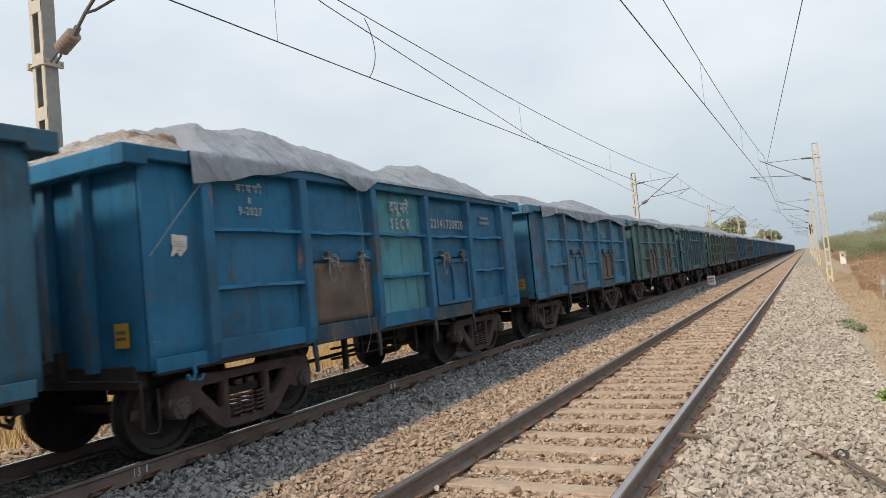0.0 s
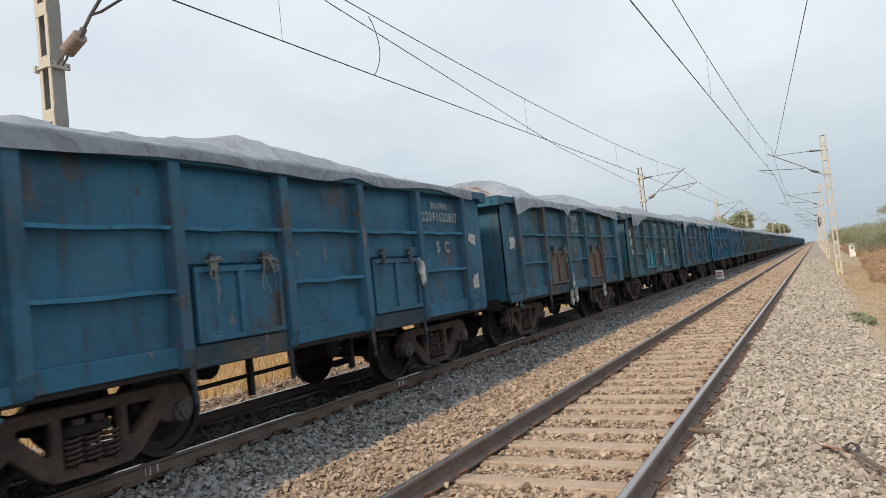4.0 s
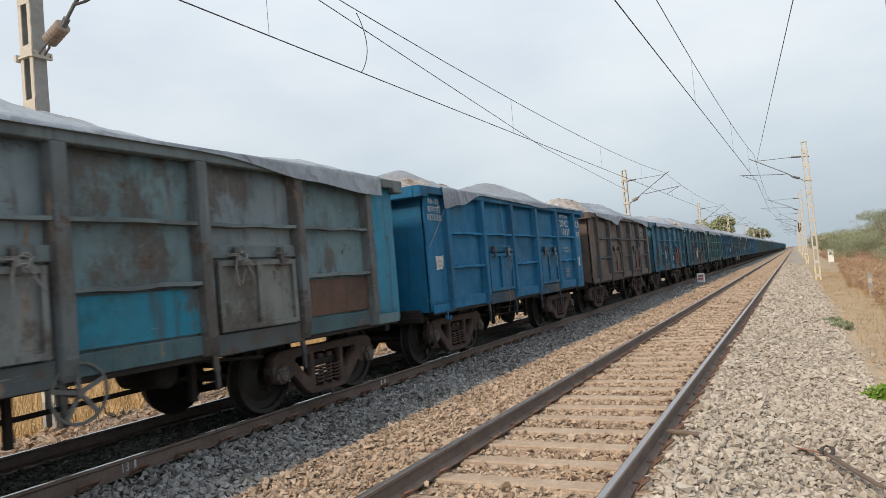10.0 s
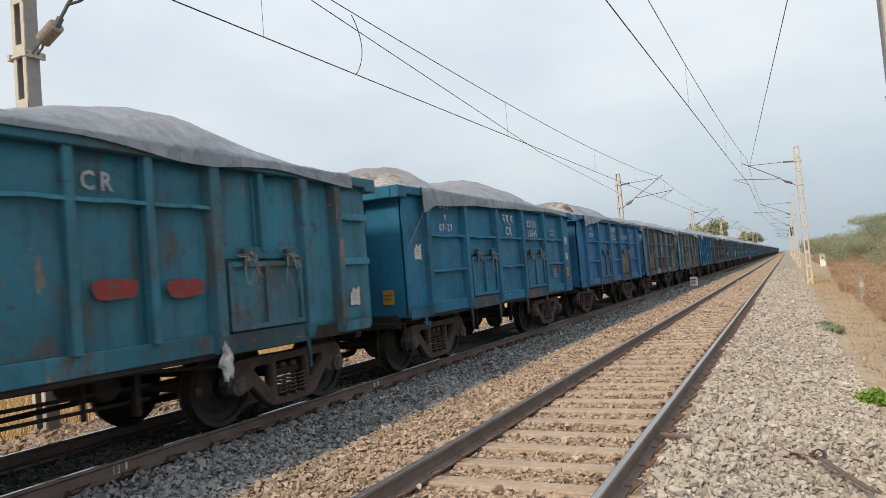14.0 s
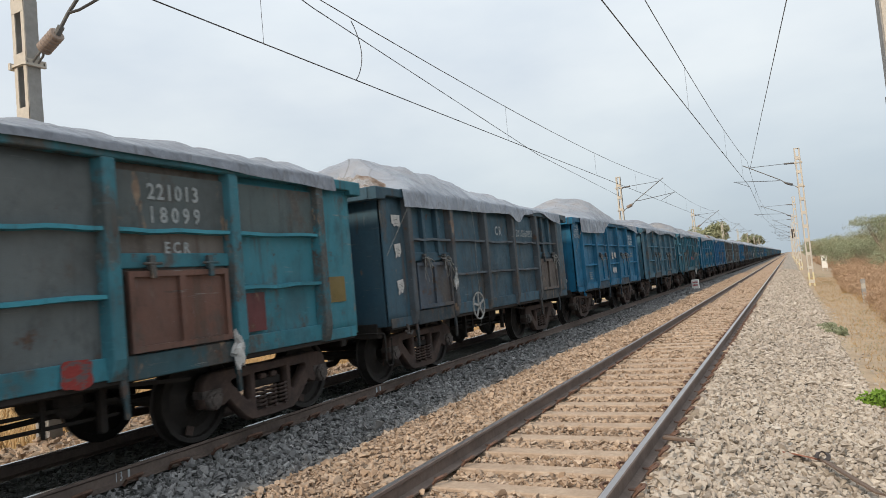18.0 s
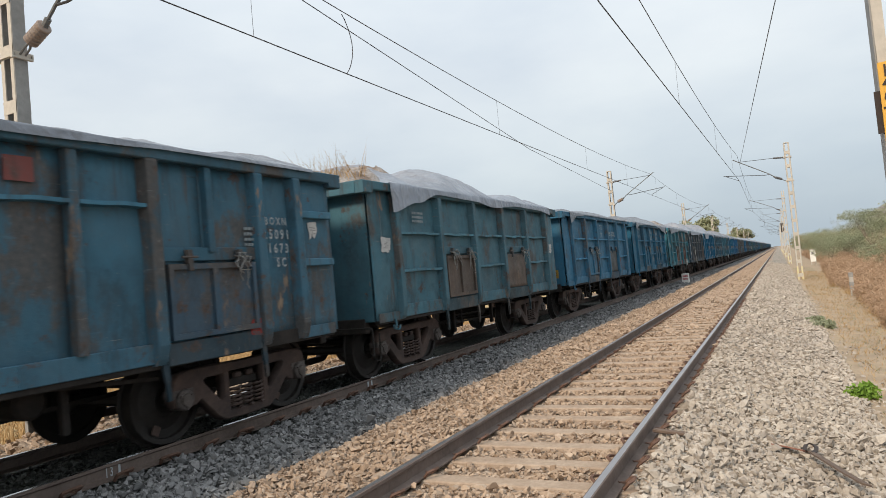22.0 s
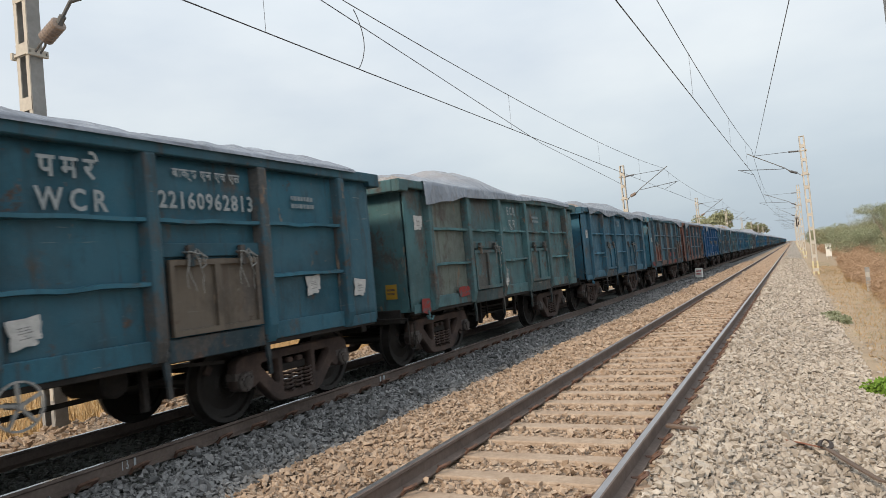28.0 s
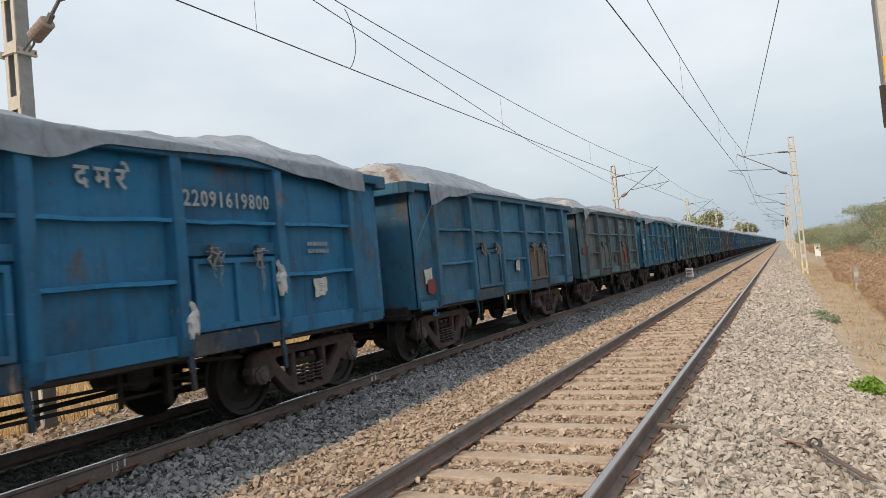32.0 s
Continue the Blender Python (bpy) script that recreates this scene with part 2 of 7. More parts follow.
def tarp_material():
    """Thin silvery plastic sheeting: soft sheen, creases with their shade in the colour, dark joining cords, dust in
    patches.
    """
    m, n, l, b = material("tarpaulin", 0.42, 0.0, 0.6)
    info = n.new("ShaderNodeObjectInfo")
    v, vs, vl = texco(n, l), texco(n, l, (1.0, 2.2, 1.4)), texco(n, l, (2.4, 5.0, 2.4))

    def ridge(vec, scale, detail):
        """1 on thin lines, falling off quickly beside them."""
        a = math2(n, l, "ABSOLUTE", math2(n, l, "SUBTRACT", noise_tex(n, l, vec, scale, detail, 0.5), 0.5), 0)
        return math2(n, l, "SUBTRACT", 1.0, math2(n, l, "MULTIPLY", a, 6.0))

    big, mid, fine = noise_tex(n, l, v, 0.7, 4, 0.6), noise_tex(n, l, v, 3.4, 5, 0.65), noise_tex(n, l, v, 24, 3, 0.6)
    r1, r2 = ridge(vs, 0.9, 2), ridge(vl, 1.7, 3)
    c = mixc(n, l, ramp(n, l, big, [(0.36, 0.0), (0.66, 1.0)]), (0.118, 0.136, 0.162), (0.178, 0.202, 0.236))
    # shading of the folds put into the colour: dark and pale patches, dark crease lines
    c = mixc(n, l, ramp(n, l, mid, [(0.58, 0.0), (0.76, 0.35)]), c, (0.11, 0.115, 0.125))
    c = mixc(n, l, ramp(n, l, mid, [(0.28, 0.3), (0.42, 0.0)]), c, (0.235, 0.255, 0.285))
    c = mixc(n, l, ramp(n, l, r1, [(0.86, 0.0), (1.0, 0.5)]), c, (0.075, 0.08, 0.092))
    # dust lies on the top of the load
    hi = n.new("ShaderNodeSeparateXYZ")
    l.new(texco(n, l, (1, 1, 1), False), hi.inputs[0])
    dusty = math2(n, l, "MULTIPLY", ramp(n, l, math2(n, l, "SUBTRACT", hi.outputs["Z"], 3.2), [(0.06, 0.0), (0.45, 0.75)]), ramp(n, l, noise_tex(n, l, v, 1.7, 6, 0.7), [(0.36, 0.0), (0.60, 1.0)]))
    dusty = math2(n, l, "MULTIPLY", dusty, ramp(n, l, info.outputs["Random"], [(0.25, 0.15), (0.8, 1.0)]))
    c = mixc(n, l, dusty, c, (0.200, 0.186, 0.180))
    # black seams where sheets were joined
    sp = n.new("ShaderNodeSeparateXYZ")
    l.new(texco(n, l, (1, 1, 1), False), sp.inputs[0])
    wave = math2(n, l, "MULTIPLY", noise_tex(n, l, v, 0.5, 2, 0.5), 1.6)
    for axis, step, wide in (("Y", 0.24, 0.004), ("X", 0.50, 0.006)):
        saw = math2(n, l, "FRACT", math2(n, l, "MULTIPLY", math2(n, l, "ADD", sp.outputs[axis], wave), step), 0)
        saw = math2(n, l, "ABSOLUTE", math2(n, l, "SUBTRACT", saw, 0.5), 0)
        c = mixc(n, l, ramp(n, l, saw, [(0.0, 0.85), (wide, 0.0)]), c, (0.05, 0.05, 0.055))
    c = mixc(n, l, 1.0, c, info.outputs["Color"], "MULTIPLY")
    l.new(c, b.inputs["Base Color"])
    l.new(ramp(n, l, mid, [(0.35, 0.34), (0.65, 0.55)]), b.inputs["Roughness"])
    bump(n, l, b, math2(n, l, "ADD", math2(n, l, "MULTIPLY", r1, 0.5), math2(n, l, "ADD", math2(n, l, "MULTIPLY", r2, 0.15), math2(n, l, "MULTIPLY", fine, 0.02))), 0.75, 0.08)
    return m


def sacking_material():
    """Torn woven sacks over dry stuff: whitish plastic and brown dust in patches, shade of the hollows painted dark."""
    m, n, l, b = material("dirty_sacking", 0.85, 0.0, 0.25)
    v = texco(n, l)
    a, f = noise_tex(n, l, v, 1.9, 6, 0.65), noise_tex(n, l, texco(n, l, (2, 9, 9)), 6.0, 5, 0.7)
    c = ramp(n, l, a, [(0.32, (0.075, 0.052, 0.040)), (0.41, (0.23, 0.165, 0.125)), (0.48, (0.36, 0.325, 0.30)), (0.62, (0.46, 0.455, 0.455))])
    c = mixc(n, l, ramp(n, l, f, [(0.40, 0.55), (0.58, 0.0)]), c, (0.10, 0.075, 0.06))
    l.new(c, b.inputs["Base Color"])
    bump(n, l, b, math2(n, l, "ADD", a, math2(n, l, "MULTIPLY", f, 0.35)), 0.9, 0.08)
    return m


M_PAINT = paint_material()
M_TARP = tarp_material()
# underframe grime darkened further to hold the deep shade below the wagons
M_UNDER = plain_material("underframe_grime_shade", (0.014, 0.013, 0.012), (0.038, 0.032, 0.029), 3.0, 0.85, 0.0, 0.3)
M_BOGIE = plain_material("bogie_rust", (0.040, 0.031, 0.029), (0.105, 0.070, 0.057), 3.0, 0.85, 0.0, 0.35)
M_CAP = plain_material("axle_box_iron", (0.055, 0.048, 0.045), (0.135, 0.115, 0.105), 9.0, 0.7, 0.1, 0.4)
# wheel steel darkened likewise, shade under the train included
M_WHEEL = plain_material("wheel_steel", (0.018, 0.016, 0.015), (0.036, 0.032, 0.029), 2.0, 0.6, 0.3, 0.1)
M_COAL = plain_material("coal", (0.012, 0.012, 0.013), (0.04, 0.038, 0.036), 9.0, 0.6, 0.0, 1.0, dist=0.06)
M_STRAW = sacking_material()
M_WHITE = plain_material("white_lettering", (0.52, 0.55, 0.56), (0.30, 0.35, 0.38), 5.0, 0.7, 0.0, 0.0)
M_DULL = plain_material("worn_lettering", (0.36, 0.39, 0.40), (0.17, 0.21, 0.23), 9.0, 0.75, 0.0, 0.0)
M_FAINT = plain_material("faded_lettering", (0.25, 0.29, 0.31), (0.12, 0.17, 0.20), 7.0, 0.75, 0.0, 0.0)
M_PAPER = plain_material("paper_label", (0.56, 0.56, 0.55), (0.33, 0.34, 0.34), 12.0, 0.9, 0.0, 0.0)
M_INK = plain_material("dark_print", (0.14, 0.14, 0.14), (0.27, 0.27, 0.27), 30.0, 0.9, 0.0, 0.0)


def worn_paint(name, paint, under, scale=7.0):
    """Paint dabbed on and worn through to what lies below."""
    m, n, l, b = material(name, 0.8, 0.0, 0.2)
    v = texco(n, l, (1, 1, 1.6))
    a, f = noise_tex(n, l, v, scale, 6, 0.7), noise_tex(n, l, v, 30, 4, 0.7)
    c = mixc(n, l, ramp(n, l, f, [(0.35, 0.0), (0.7, 0.6)]), paint, tuple(x * 0.55 for x in paint))
    l.new(mixc(n, l, ramp(n, l, a, [(0.50, 0.0), (0.57, 0.85)]), c, under), b.inputs["Base Color"])
    return m


M_RED = worn_paint("red_patch", (0.24, 0.042, 0.038), (0.075, 0.085, 0.09))
M_SIGNRED = plain_material("sign_red", (0.45, 0.10, 0.11), (0.38, 0.08, 0.09), 6.0, 0.7, 0.0, 0.0)
M_YELLOW = plain_material("yellow_plate", (0.42, 0.26, 0.03), (0.30, 0.18, 0.03), 6.0, 0.7, 0.0, 0.0)
M_BROWNPATCH = plain_material("brown_patch", (0.10, 0.066, 0.048), (0.145, 0.10, 0.07), 3.0, 0.85, 0.0, 0.2)
M_ROPE = plain_material("pale_rope", (0.29, 0.295, 0.285), (0.16, 0.16, 0.155), 20.0, 0.9, 0.0, 0.0)
M_RAIL = plain_material("rail_side", (0.115, 0.088, 0.076), (0.195, 0.150, 0.128), 4.0, 0.8, 0.1, 0.2, shift=False)
M_RAILTOP = plain_material("rail_head", (0.36, 0.335, 0.34), (0.50, 0.48, 0.485), 5.0, 0.30, 0.85, 0.05, shift=False, stretch=(8, 0.4, 1))
M_RAILBRIGHT = plain_material("rail_head_bright", (0.50, 0.50, 0.50), (0.62, 0.62, 0.62), 5.0, 0.25, 0.9, 0.0, shift=False)
M_SLEEPER = plain_material("concrete_sleeper", (0.30, 0.22, 0.16), (0.44, 0.35, 0.27), 3.0, 0.95, 0.0, 0.35)
M_SLEEPERDARK = plain_material("dark_sleeper", (0.05, 0.048, 0.046), (0.085, 0.08, 0.075), 3.0, 0.95, 0.0, 0.35)
M_CLIP = plain_material("rusty_clip", (0.105, 0.062, 0.045), (0.18, 0.105, 0.078), 20.0, 0.85, 0.0, 0.3)
BEIGE = [(0.21, 0.148, 0.104), (0.36, 0.265, 0.190), (0.43, 0.325, 0.240), (0.32, 0.245, 0.185), (0.50, 0.395, 0.305)]
PALE = [(0.24, 0.205, 0.170), (0.385, 0.335, 0.282), (0.46, 0.405, 0.343), (0.33, 0.29, 0.25), (0.53, 0.475, 0.41)]
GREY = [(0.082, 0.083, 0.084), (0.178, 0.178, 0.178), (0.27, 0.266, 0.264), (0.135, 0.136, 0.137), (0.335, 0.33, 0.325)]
# darker green-grey tones for the bed between the train's rails
DARKSTONE = [(0.045, 0.048, 0.044), (0.095, 0.10, 0.093), (0.145, 0.15, 0.138)]
M_STONE_BEIGE, M_STONE_PALE = stone_material("stone_beige", BEIGE), stone_material("stone_pale", PALE)
M_STONE_GREY, M_STONE_DARK = stone_material("stone_grey", GREY), stone_material("stone_dark", DARKSTONE)
def darker(tones, f=0.9):
    """The same stone, darkened to carry the shade of gaps between the pieces."""
    return [tuple(x * f for x in t) for t in tones]


M_BED_BEIGE, M_BED_PALE = bed_material("bed_beige", darker(BEIGE)), bed_material("bed_pale", darker(PALE))
M_BED_GREY, M_BED_DARK = bed_material("bed_grey", darker(GREY)), bed_material("bed_dark", DARKSTONE)
M_SOIL = plain_material("dry_soil", (0.27, 0.205, 0.142), (0.43, 0.335, 0.232), 1.6, 0.95, 0.0, 0.5, shift=False, dist=0.03)
M_FIELD = plain_material("dry_field", (0.42, 0.29, 0.13), (0.34, 0.26, 0.14), 0.6, 0.95, 0.0, 0.6, shift=False, dist=0.05)
M_FAR = plain_material("far_scrub", (0.20, 0.19, 0.12), (0.33, 0.27, 0.18), 0.05, 0.95, 0.0, 0.0, shift=False)
M_MAST = plain_material("mast_paint", (0.54, 0.50, 0.44), (0.45, 0.41, 0.355), 2.0, 0.75, 0.0, 0.1)
# darker grey than mast_paint, for webs, far-side feet and marker bands
M_MASTWEB = plain_material("mast_web_grey", (0.25, 0.245, 0.235), (0.33, 0.32, 0.305), 1.5, 0.8, 0.0, 0.1)
M_MASTBASE = plain_material("mast_base_paint", (0.68, 0.60, 0.36), (0.60, 0.54, 0.36), 3.0, 0.75, 0.0, 0.1)
M_ORANGE = plain_material("sign_orange", (0.72, 0.40, 0.06), (0.66, 0.35, 0.06), 5.0, 0.6, 0.0, 0.0)
M_BLACK = plain_material("black_paint", (0.03, 0.022, 0.018), (0.05, 0.035, 0.03), 5.0, 0.6, 0.0, 0.0)
M_WIRE = plain_material("wire_bronze", (0.06, 0.06, 0.065), (0.09, 0.09, 0.095), 5.0, 0.6, 0.5, 0.0)
M_TUBE = plain_material("galvanised_tube", (0.13, 0.13, 0.13), (0.20, 0.20, 0.195), 6.0, 0.6, 0.4, 0.0)
M_STRAPDARK = plain_material("brown_strap", (0.17, 0.12, 0.09), (0.11, 0.08, 0.065), 9.0, 0.85, 0.0, 0.2)
M_STRAP = plain_material("rusty_strap", (0.27, 0.13, 0.09), (0.20, 0.09, 0.065), 9.0, 0.85, 0.0, 0.2)
M_PORC = plain_material("insulator_brown", (0.22, 0.165, 0.135), (0.30, 0.24, 0.20), 6.0, 0.5, 0.0, 0.0)
M_PORCDARK = plain_material("grey_insulator", (0.075, 0.075, 0.08), (0.13, 0.13, 0.135), 8.0, 0.4, 0.0, 0.0)
M_ROOF = plain_material("roof_sheet", (0.30, 0.29, 0.28), (0.22, 0.21, 0.20), 1.5, 0.8, 0.0, 0.1)
M_WHITEWASH = plain_material("whitewash", (0.74, 0.73, 0.70), (0.82, 0.81, 0.78), 3.0, 0.85, 0.0, 0.05)
M_CONC = plain_material("concrete", (0.42, 0.39, 0.35), (0.52, 0.49, 0.45), 4.0, 0.9, 0.0, 0.2)
# leaf base brightened to stand for light coming through the leaves
M_LEAF = plain_material("leaf_green", (0.20, 0.228, 0.135), (0.325, 0.345, 0.235), 0.6, 0.75, 0.0, 0.0, spec=0.2)
M_LEAFFAR = plain_material("leaf_far", (0.23, 0.225, 0.13), (0.34, 0.315, 0.205), 0.3, 0.8, 0.0, 0.0, spec=0.2)
# far trees' leaf tone lightened, the distance haze painted in
M_LEAFTREE = plain_material("tree_leaf", (0.22, 0.24, 0.14), (0.34, 0.345, 0.22), 0.3, 0.8, 0.0, 0.0, spec=0.2)
M_LEAFFRESH = plain_material("leaf_fresh", (0.12, 0.22, 0.03), (0.20, 0.32, 0.05), 3.0, 0.7, 0.0, 0.0, spec=0.2)
M_TWIG = plain_material("dry_twig", (0.33, 0.215, 0.135), (0.47, 0.34, 0.235), 0.8, 0.9, 0.0, 0.0)
M_BARK = plain_material("bark", (0.26, 0.21, 0.16), (0.36, 0.30, 0.24), 3.0, 0.9, 0.0, 0.3)
M_STRAWGRASS = plain_material("straw_grass", (0.38, 0.25, 0.12), (0.50, 0.345, 0.18), 0.9, 0.9, 0.0, 0.0, shift=False)


# ---- builders ----
def mesh_of(bm, name, *mats):
    me = bpy.data.meshes.new(name)
    bm.to_mesh(me)
    bm.free()
    for m in mats:
        me.materials.append(m)
    return me


def put(name, me, parent=None, at=(0, 0, 0), turn=(0, 0, 0), label="", colour=None):
    """An object of its own on a mesh that may be shared."""
    ob = new(name, me)
    ob.location, ob.rotation_euler = at, [radians(a) for a in turn]
    if parent:
        ob.parent = parent
    if label:
        ob["label"] = label
    if colour:
        ob.color = colour
    return ob


def part(name, bm, mat, parent, label="", at=(0, 0, 0), colour=None):
    return put(name, mesh_of(bm, name, mat), parent, at, (0, 0, 0), label, colour)


def box(bm, x0, x1, y0, y1, z0, z1, mat=0):
    vs = [bm.verts.new(p) for p in ((x0, y0, z0), (x1, y0, z0), (x1, y1, z0), (x0, y1, z0), (x0, y0, z1), (x1, y0, z1), (x1, y1, z1), (x0, y1, z1))]
    fs = [bm.faces.new([vs[i] for i in q]) for q in ((3, 2, 1, 0), (4, 5, 6, 7), (0, 1, 5, 4), (1, 2, 6, 5), (2, 3, 7, 6), (3, 0, 4, 7))]
    for f in fs:
        f.material_index = mat
    return vs, fs


def soft(bm, width=0.008, segments=1):
    bmesh.ops.bevel(bm, geom=bm.edges[:], offset=width, segments=segments, affect="EDGES", clamp_overlap=True)


def bar(bm, p, q, w, t, up=(1, 0, 0)):
    """A square-sided bar from p to q; t is its size along up, w across."""
    p, q, up = Vector(p), Vector(q), Vector(up)
    d = (q - p).normalized()
    side = d.cross(up).normalized()
    up = side.cross(d).normalized()
    ring = [[bm.verts.new(c + side * (sx * w / 2) + up * (sy * t / 2)) for sx, sy in ((-1, -1), (1, -1), (1, 1), (-1, 1))] for c in (p, q)]
    for i in range(4):
        j = (i + 1) % 4
        bm.faces.new((ring[0][i], ring[0][j], ring[1][j], ring[1][i]))
    bm.faces.new(ring[0][::-1])
    bm.faces.new(ring[1])


def tube(bm, pts, r, sides=6, taper=1.0):
    pts = [Vector(p) for p in pts]
    rings = []
    for i, p in enumerate(pts):
        d = (pts[min(i + 1, len(pts) - 1)] - pts[max(i - 1, 0)]).normalized()
        a = d.cross(Vector((0, 0, 1)) if abs(d.z) < 0.95 else Vector((1, 0, 0))).normalized()
        b = d.cross(a)
        rr = r * (1 + (taper - 1) * i / max(1, len(pts) - 1))
        rings.append([bm.verts.new(p + a * (rr * math.cos(2 * math.pi * k / sides)) + b * (rr * math.sin(2 * math.pi * k / sides))) for k in range(sides)])
    for i in range(len(rings) - 1):
        for k in range(sides):
            j = (k + 1) % sides
            bm.faces.new((rings[i][k], rings[i][j], rings[i + 1][j], rings[i + 1][k]))
    bm.faces.new(rings[0][::-1])
    bm.faces.new(rings[-1])


def lathe(bm, profile, axis_at=(0, 0, 0), axis="x", sides=24, mat=0):
    """Turns (place along the axis, radius) pairs into a closed body."""
    o = Vector(axis_at)
    rings = []
    for a, r in profile:
        ring = []
        for k in range(sides):
            c, s = r * math.cos(2 * math.pi * k / sides), r * math.sin(2 * math.pi * k / sides)
            ring.append(bm.verts.new(o + (Vector((a, c, s)) if axis == "x" else Vector((c, s, a)))))
        rings.append(ring)
    for i in range(len(rings) - 1):
        for k in range(sides):
            j = (k + 1) % sides
            bm.faces.new((rings[i][k], rings[i][j], rings[i + 1][j], rings[i + 1][k])).material_index = mat
    bm.faces.new(rings[0][::-1])
    bm.faces.new(rings[-1])


def raw_mesh(name, verts, tris, *mats):
    """A mesh from arrays of corners and triangles."""
    me = bpy.data.meshes.new(name)
    nv, nt = len(verts), len(tris)
    me.vertices.add(nv)
    me.vertices.foreach_set("co", np.asarray(verts, np.float32).ravel())
    me.loops.add(nt * 3)
    me.loops.foreach_set("vertex_index", np.asarray(tris, np.int32).ravel())
    me.polygons.add(nt)
    me.polygons.foreach_set("loop_start", np.arange(0, nt * 3, 3, dtype=np.int32))
    me.update(calc_edges=True)
    me.shade_flat()
    for m in mats:
        me.materials.append(m)
    return me


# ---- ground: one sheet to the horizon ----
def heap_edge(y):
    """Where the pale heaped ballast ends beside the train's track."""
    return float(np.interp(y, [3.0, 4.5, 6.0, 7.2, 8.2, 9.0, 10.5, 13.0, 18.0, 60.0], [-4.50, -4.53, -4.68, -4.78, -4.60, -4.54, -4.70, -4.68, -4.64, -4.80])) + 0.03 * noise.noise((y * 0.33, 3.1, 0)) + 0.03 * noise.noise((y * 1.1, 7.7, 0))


PROFILE = [(-900, -2.5), (-60, -2.0), (-22, -1.2), (-13, -0.85), (-11.4, -0.62), (-9.9, -0.17), (-9.3, -0.15), (-8.6, -0.20), (-5.9, -0.22), (-5.3, -0.27),
           (-4.75, -0.27), (-4.5, -0.17), (-3.9, -0.19), (-3.3, -0.21), (-1.3, -0.21), (-1.1, -0.17), (-0.8, -0.185), (-0.55, -0.24), (0.1, -0.40), (0.75, -0.56), (1.4, -0.62),
           (3.5, -0.75), (8, -0.9), (40, -1.2), (900, -2.0)]


def ground_z(x, y):
    for (xa, za), (xb, zb) in zip(PROFILE, PROFILE[1:]):
        if xa <= x <= xb:
            z = za + (zb - za) * (x - xa) / (xb - xa)
            break
    else:
        z = -2.0
    return z + 0.025 * noise.noise((x * 0.9, y * 0.9, 0))


def ground():
    xs = [-900, -300, -120, -60, -35, -22, -17, -13, -11.4, -10.6, -9.9, -9.3, -8.6, -8.1, -6.4, -5.9, -5.3, -5.05, -4.9, -4.75, -4.6, -4.45, -4.2, -3.9, -3.3, -3.1, -1.35, -1.1,
          -0.8, -0.55, -0.2, 0.1, 0.4, 0.75, 1.1, 1.4, 2.2, 3.5, 5, 8, 16, 40, 120, 300, 900]
    ys = [-60, -30, -15] + [i * 0.5 for i in range(-16, 80)] + [40 + i * 4 for i in range(0, 20)] + [120, 150, 200, 280, 400, 600, 900, 1400, 2400]
    me = bpy.data.meshes.new("ground")
    verts, faces, mats = [], [], []
    for y in ys:
        for x in xs:
            xx = x
            if 0.7 < x < 0.8:
                xx = x + 0.22 * noise.noise((y * 0.6, 5.5, 0)) + 0.1 * noise.noise((y * 2.1, 8.5, 0))
            if -5.7 < x < -3.8:
                xx = x + (heap_edge(y) + 4.72) * (1 - abs(x + 4.72) / 0.98)
            verts.append((xx, y, ground_z(x, y)))
    w = len(xs)
    for j in range(len(ys) - 1):
        for i in range(w - 1):
            faces.append((j * w + i, j * w + i + 1, (j + 1) * w + i + 1, (j + 1) * w + i))
            xm = (xs[i] + xs[i + 1]) / 2
            if xm < -11.2:
                k = 4 if xm > -60 else 6
            elif xm < -8.5:
                k = 0
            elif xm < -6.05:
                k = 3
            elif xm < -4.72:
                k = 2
            elif xm < -1.2:
                k = 0
            elif xm < 0.72:
                k = 1
            else:
                k = 5 if xm < 40 else 6
            mats.append(k)
    me.from_pydata(verts, [], faces)
    for m in (M_BED_BEIGE, M_BED_PALE, M_BED_GREY, M_BED_DARK, M_FIELD, M_SOIL, M_FAR):
        me.materials.append(m)
    me.polygons.foreach_set("material_index", np.array(mats, np.int32))
    return tagged(new("ground", me), "stony railway formation with dry grass and bare soil beside it", "ground", kind="structure")


GROUND = ground()


# ---- the two tracks ----
RAIL_SHAPE = [(-0.034, -0.003), (-0.026, 0.0), (0.024, 0.0), (0.034, -0.004), (0.036, -0.028), (0.009, -0.045), (0.009, -0.135), (0.075, -0.158), (0.075, -0.172),
              (-0.075, -0.172), (-0.075, -0.158), (-0.009, -0.135), (-0.009, -0.045), (-0.036, -0.028)]


def rail_mesh(top):
    bm = bmesh.new()
    rings = [[bm.verts.new((x, y, z)) for x, z in RAIL_SHAPE] for y in (-60.0, 0.0, 40.0, 200.0, 1500.0)]
    n = len(RAIL_SHAPE)
    for a, b in zip(rings, rings[1:]):
        for i in range(n):
            f = bm.faces.new((a[i], b[i], b[(i + 1) % n], a[(i + 1) % n]))
            f.material_index = 1 if i == 1 else 0
    return mesh_of(bm, "rail", M_RAIL, top)


RAIL_DULL, RAIL_BRIGHT = rail_mesh(M_RAILTOP), rail_mesh(M_RAILBRIGHT)


def sleeper_mesh(mat):
    bm = bmesh.new()
    vs, _ = box(bm, -1.37, 1.37, -0.125, 0.125, -0.38, -0.178)
    for v in vs:
        if v.co.z > -0.2:
            v.co.y *= 0.8
    soft(bm, 0.012)
    return mesh_of(bm, "sleeper", mat)


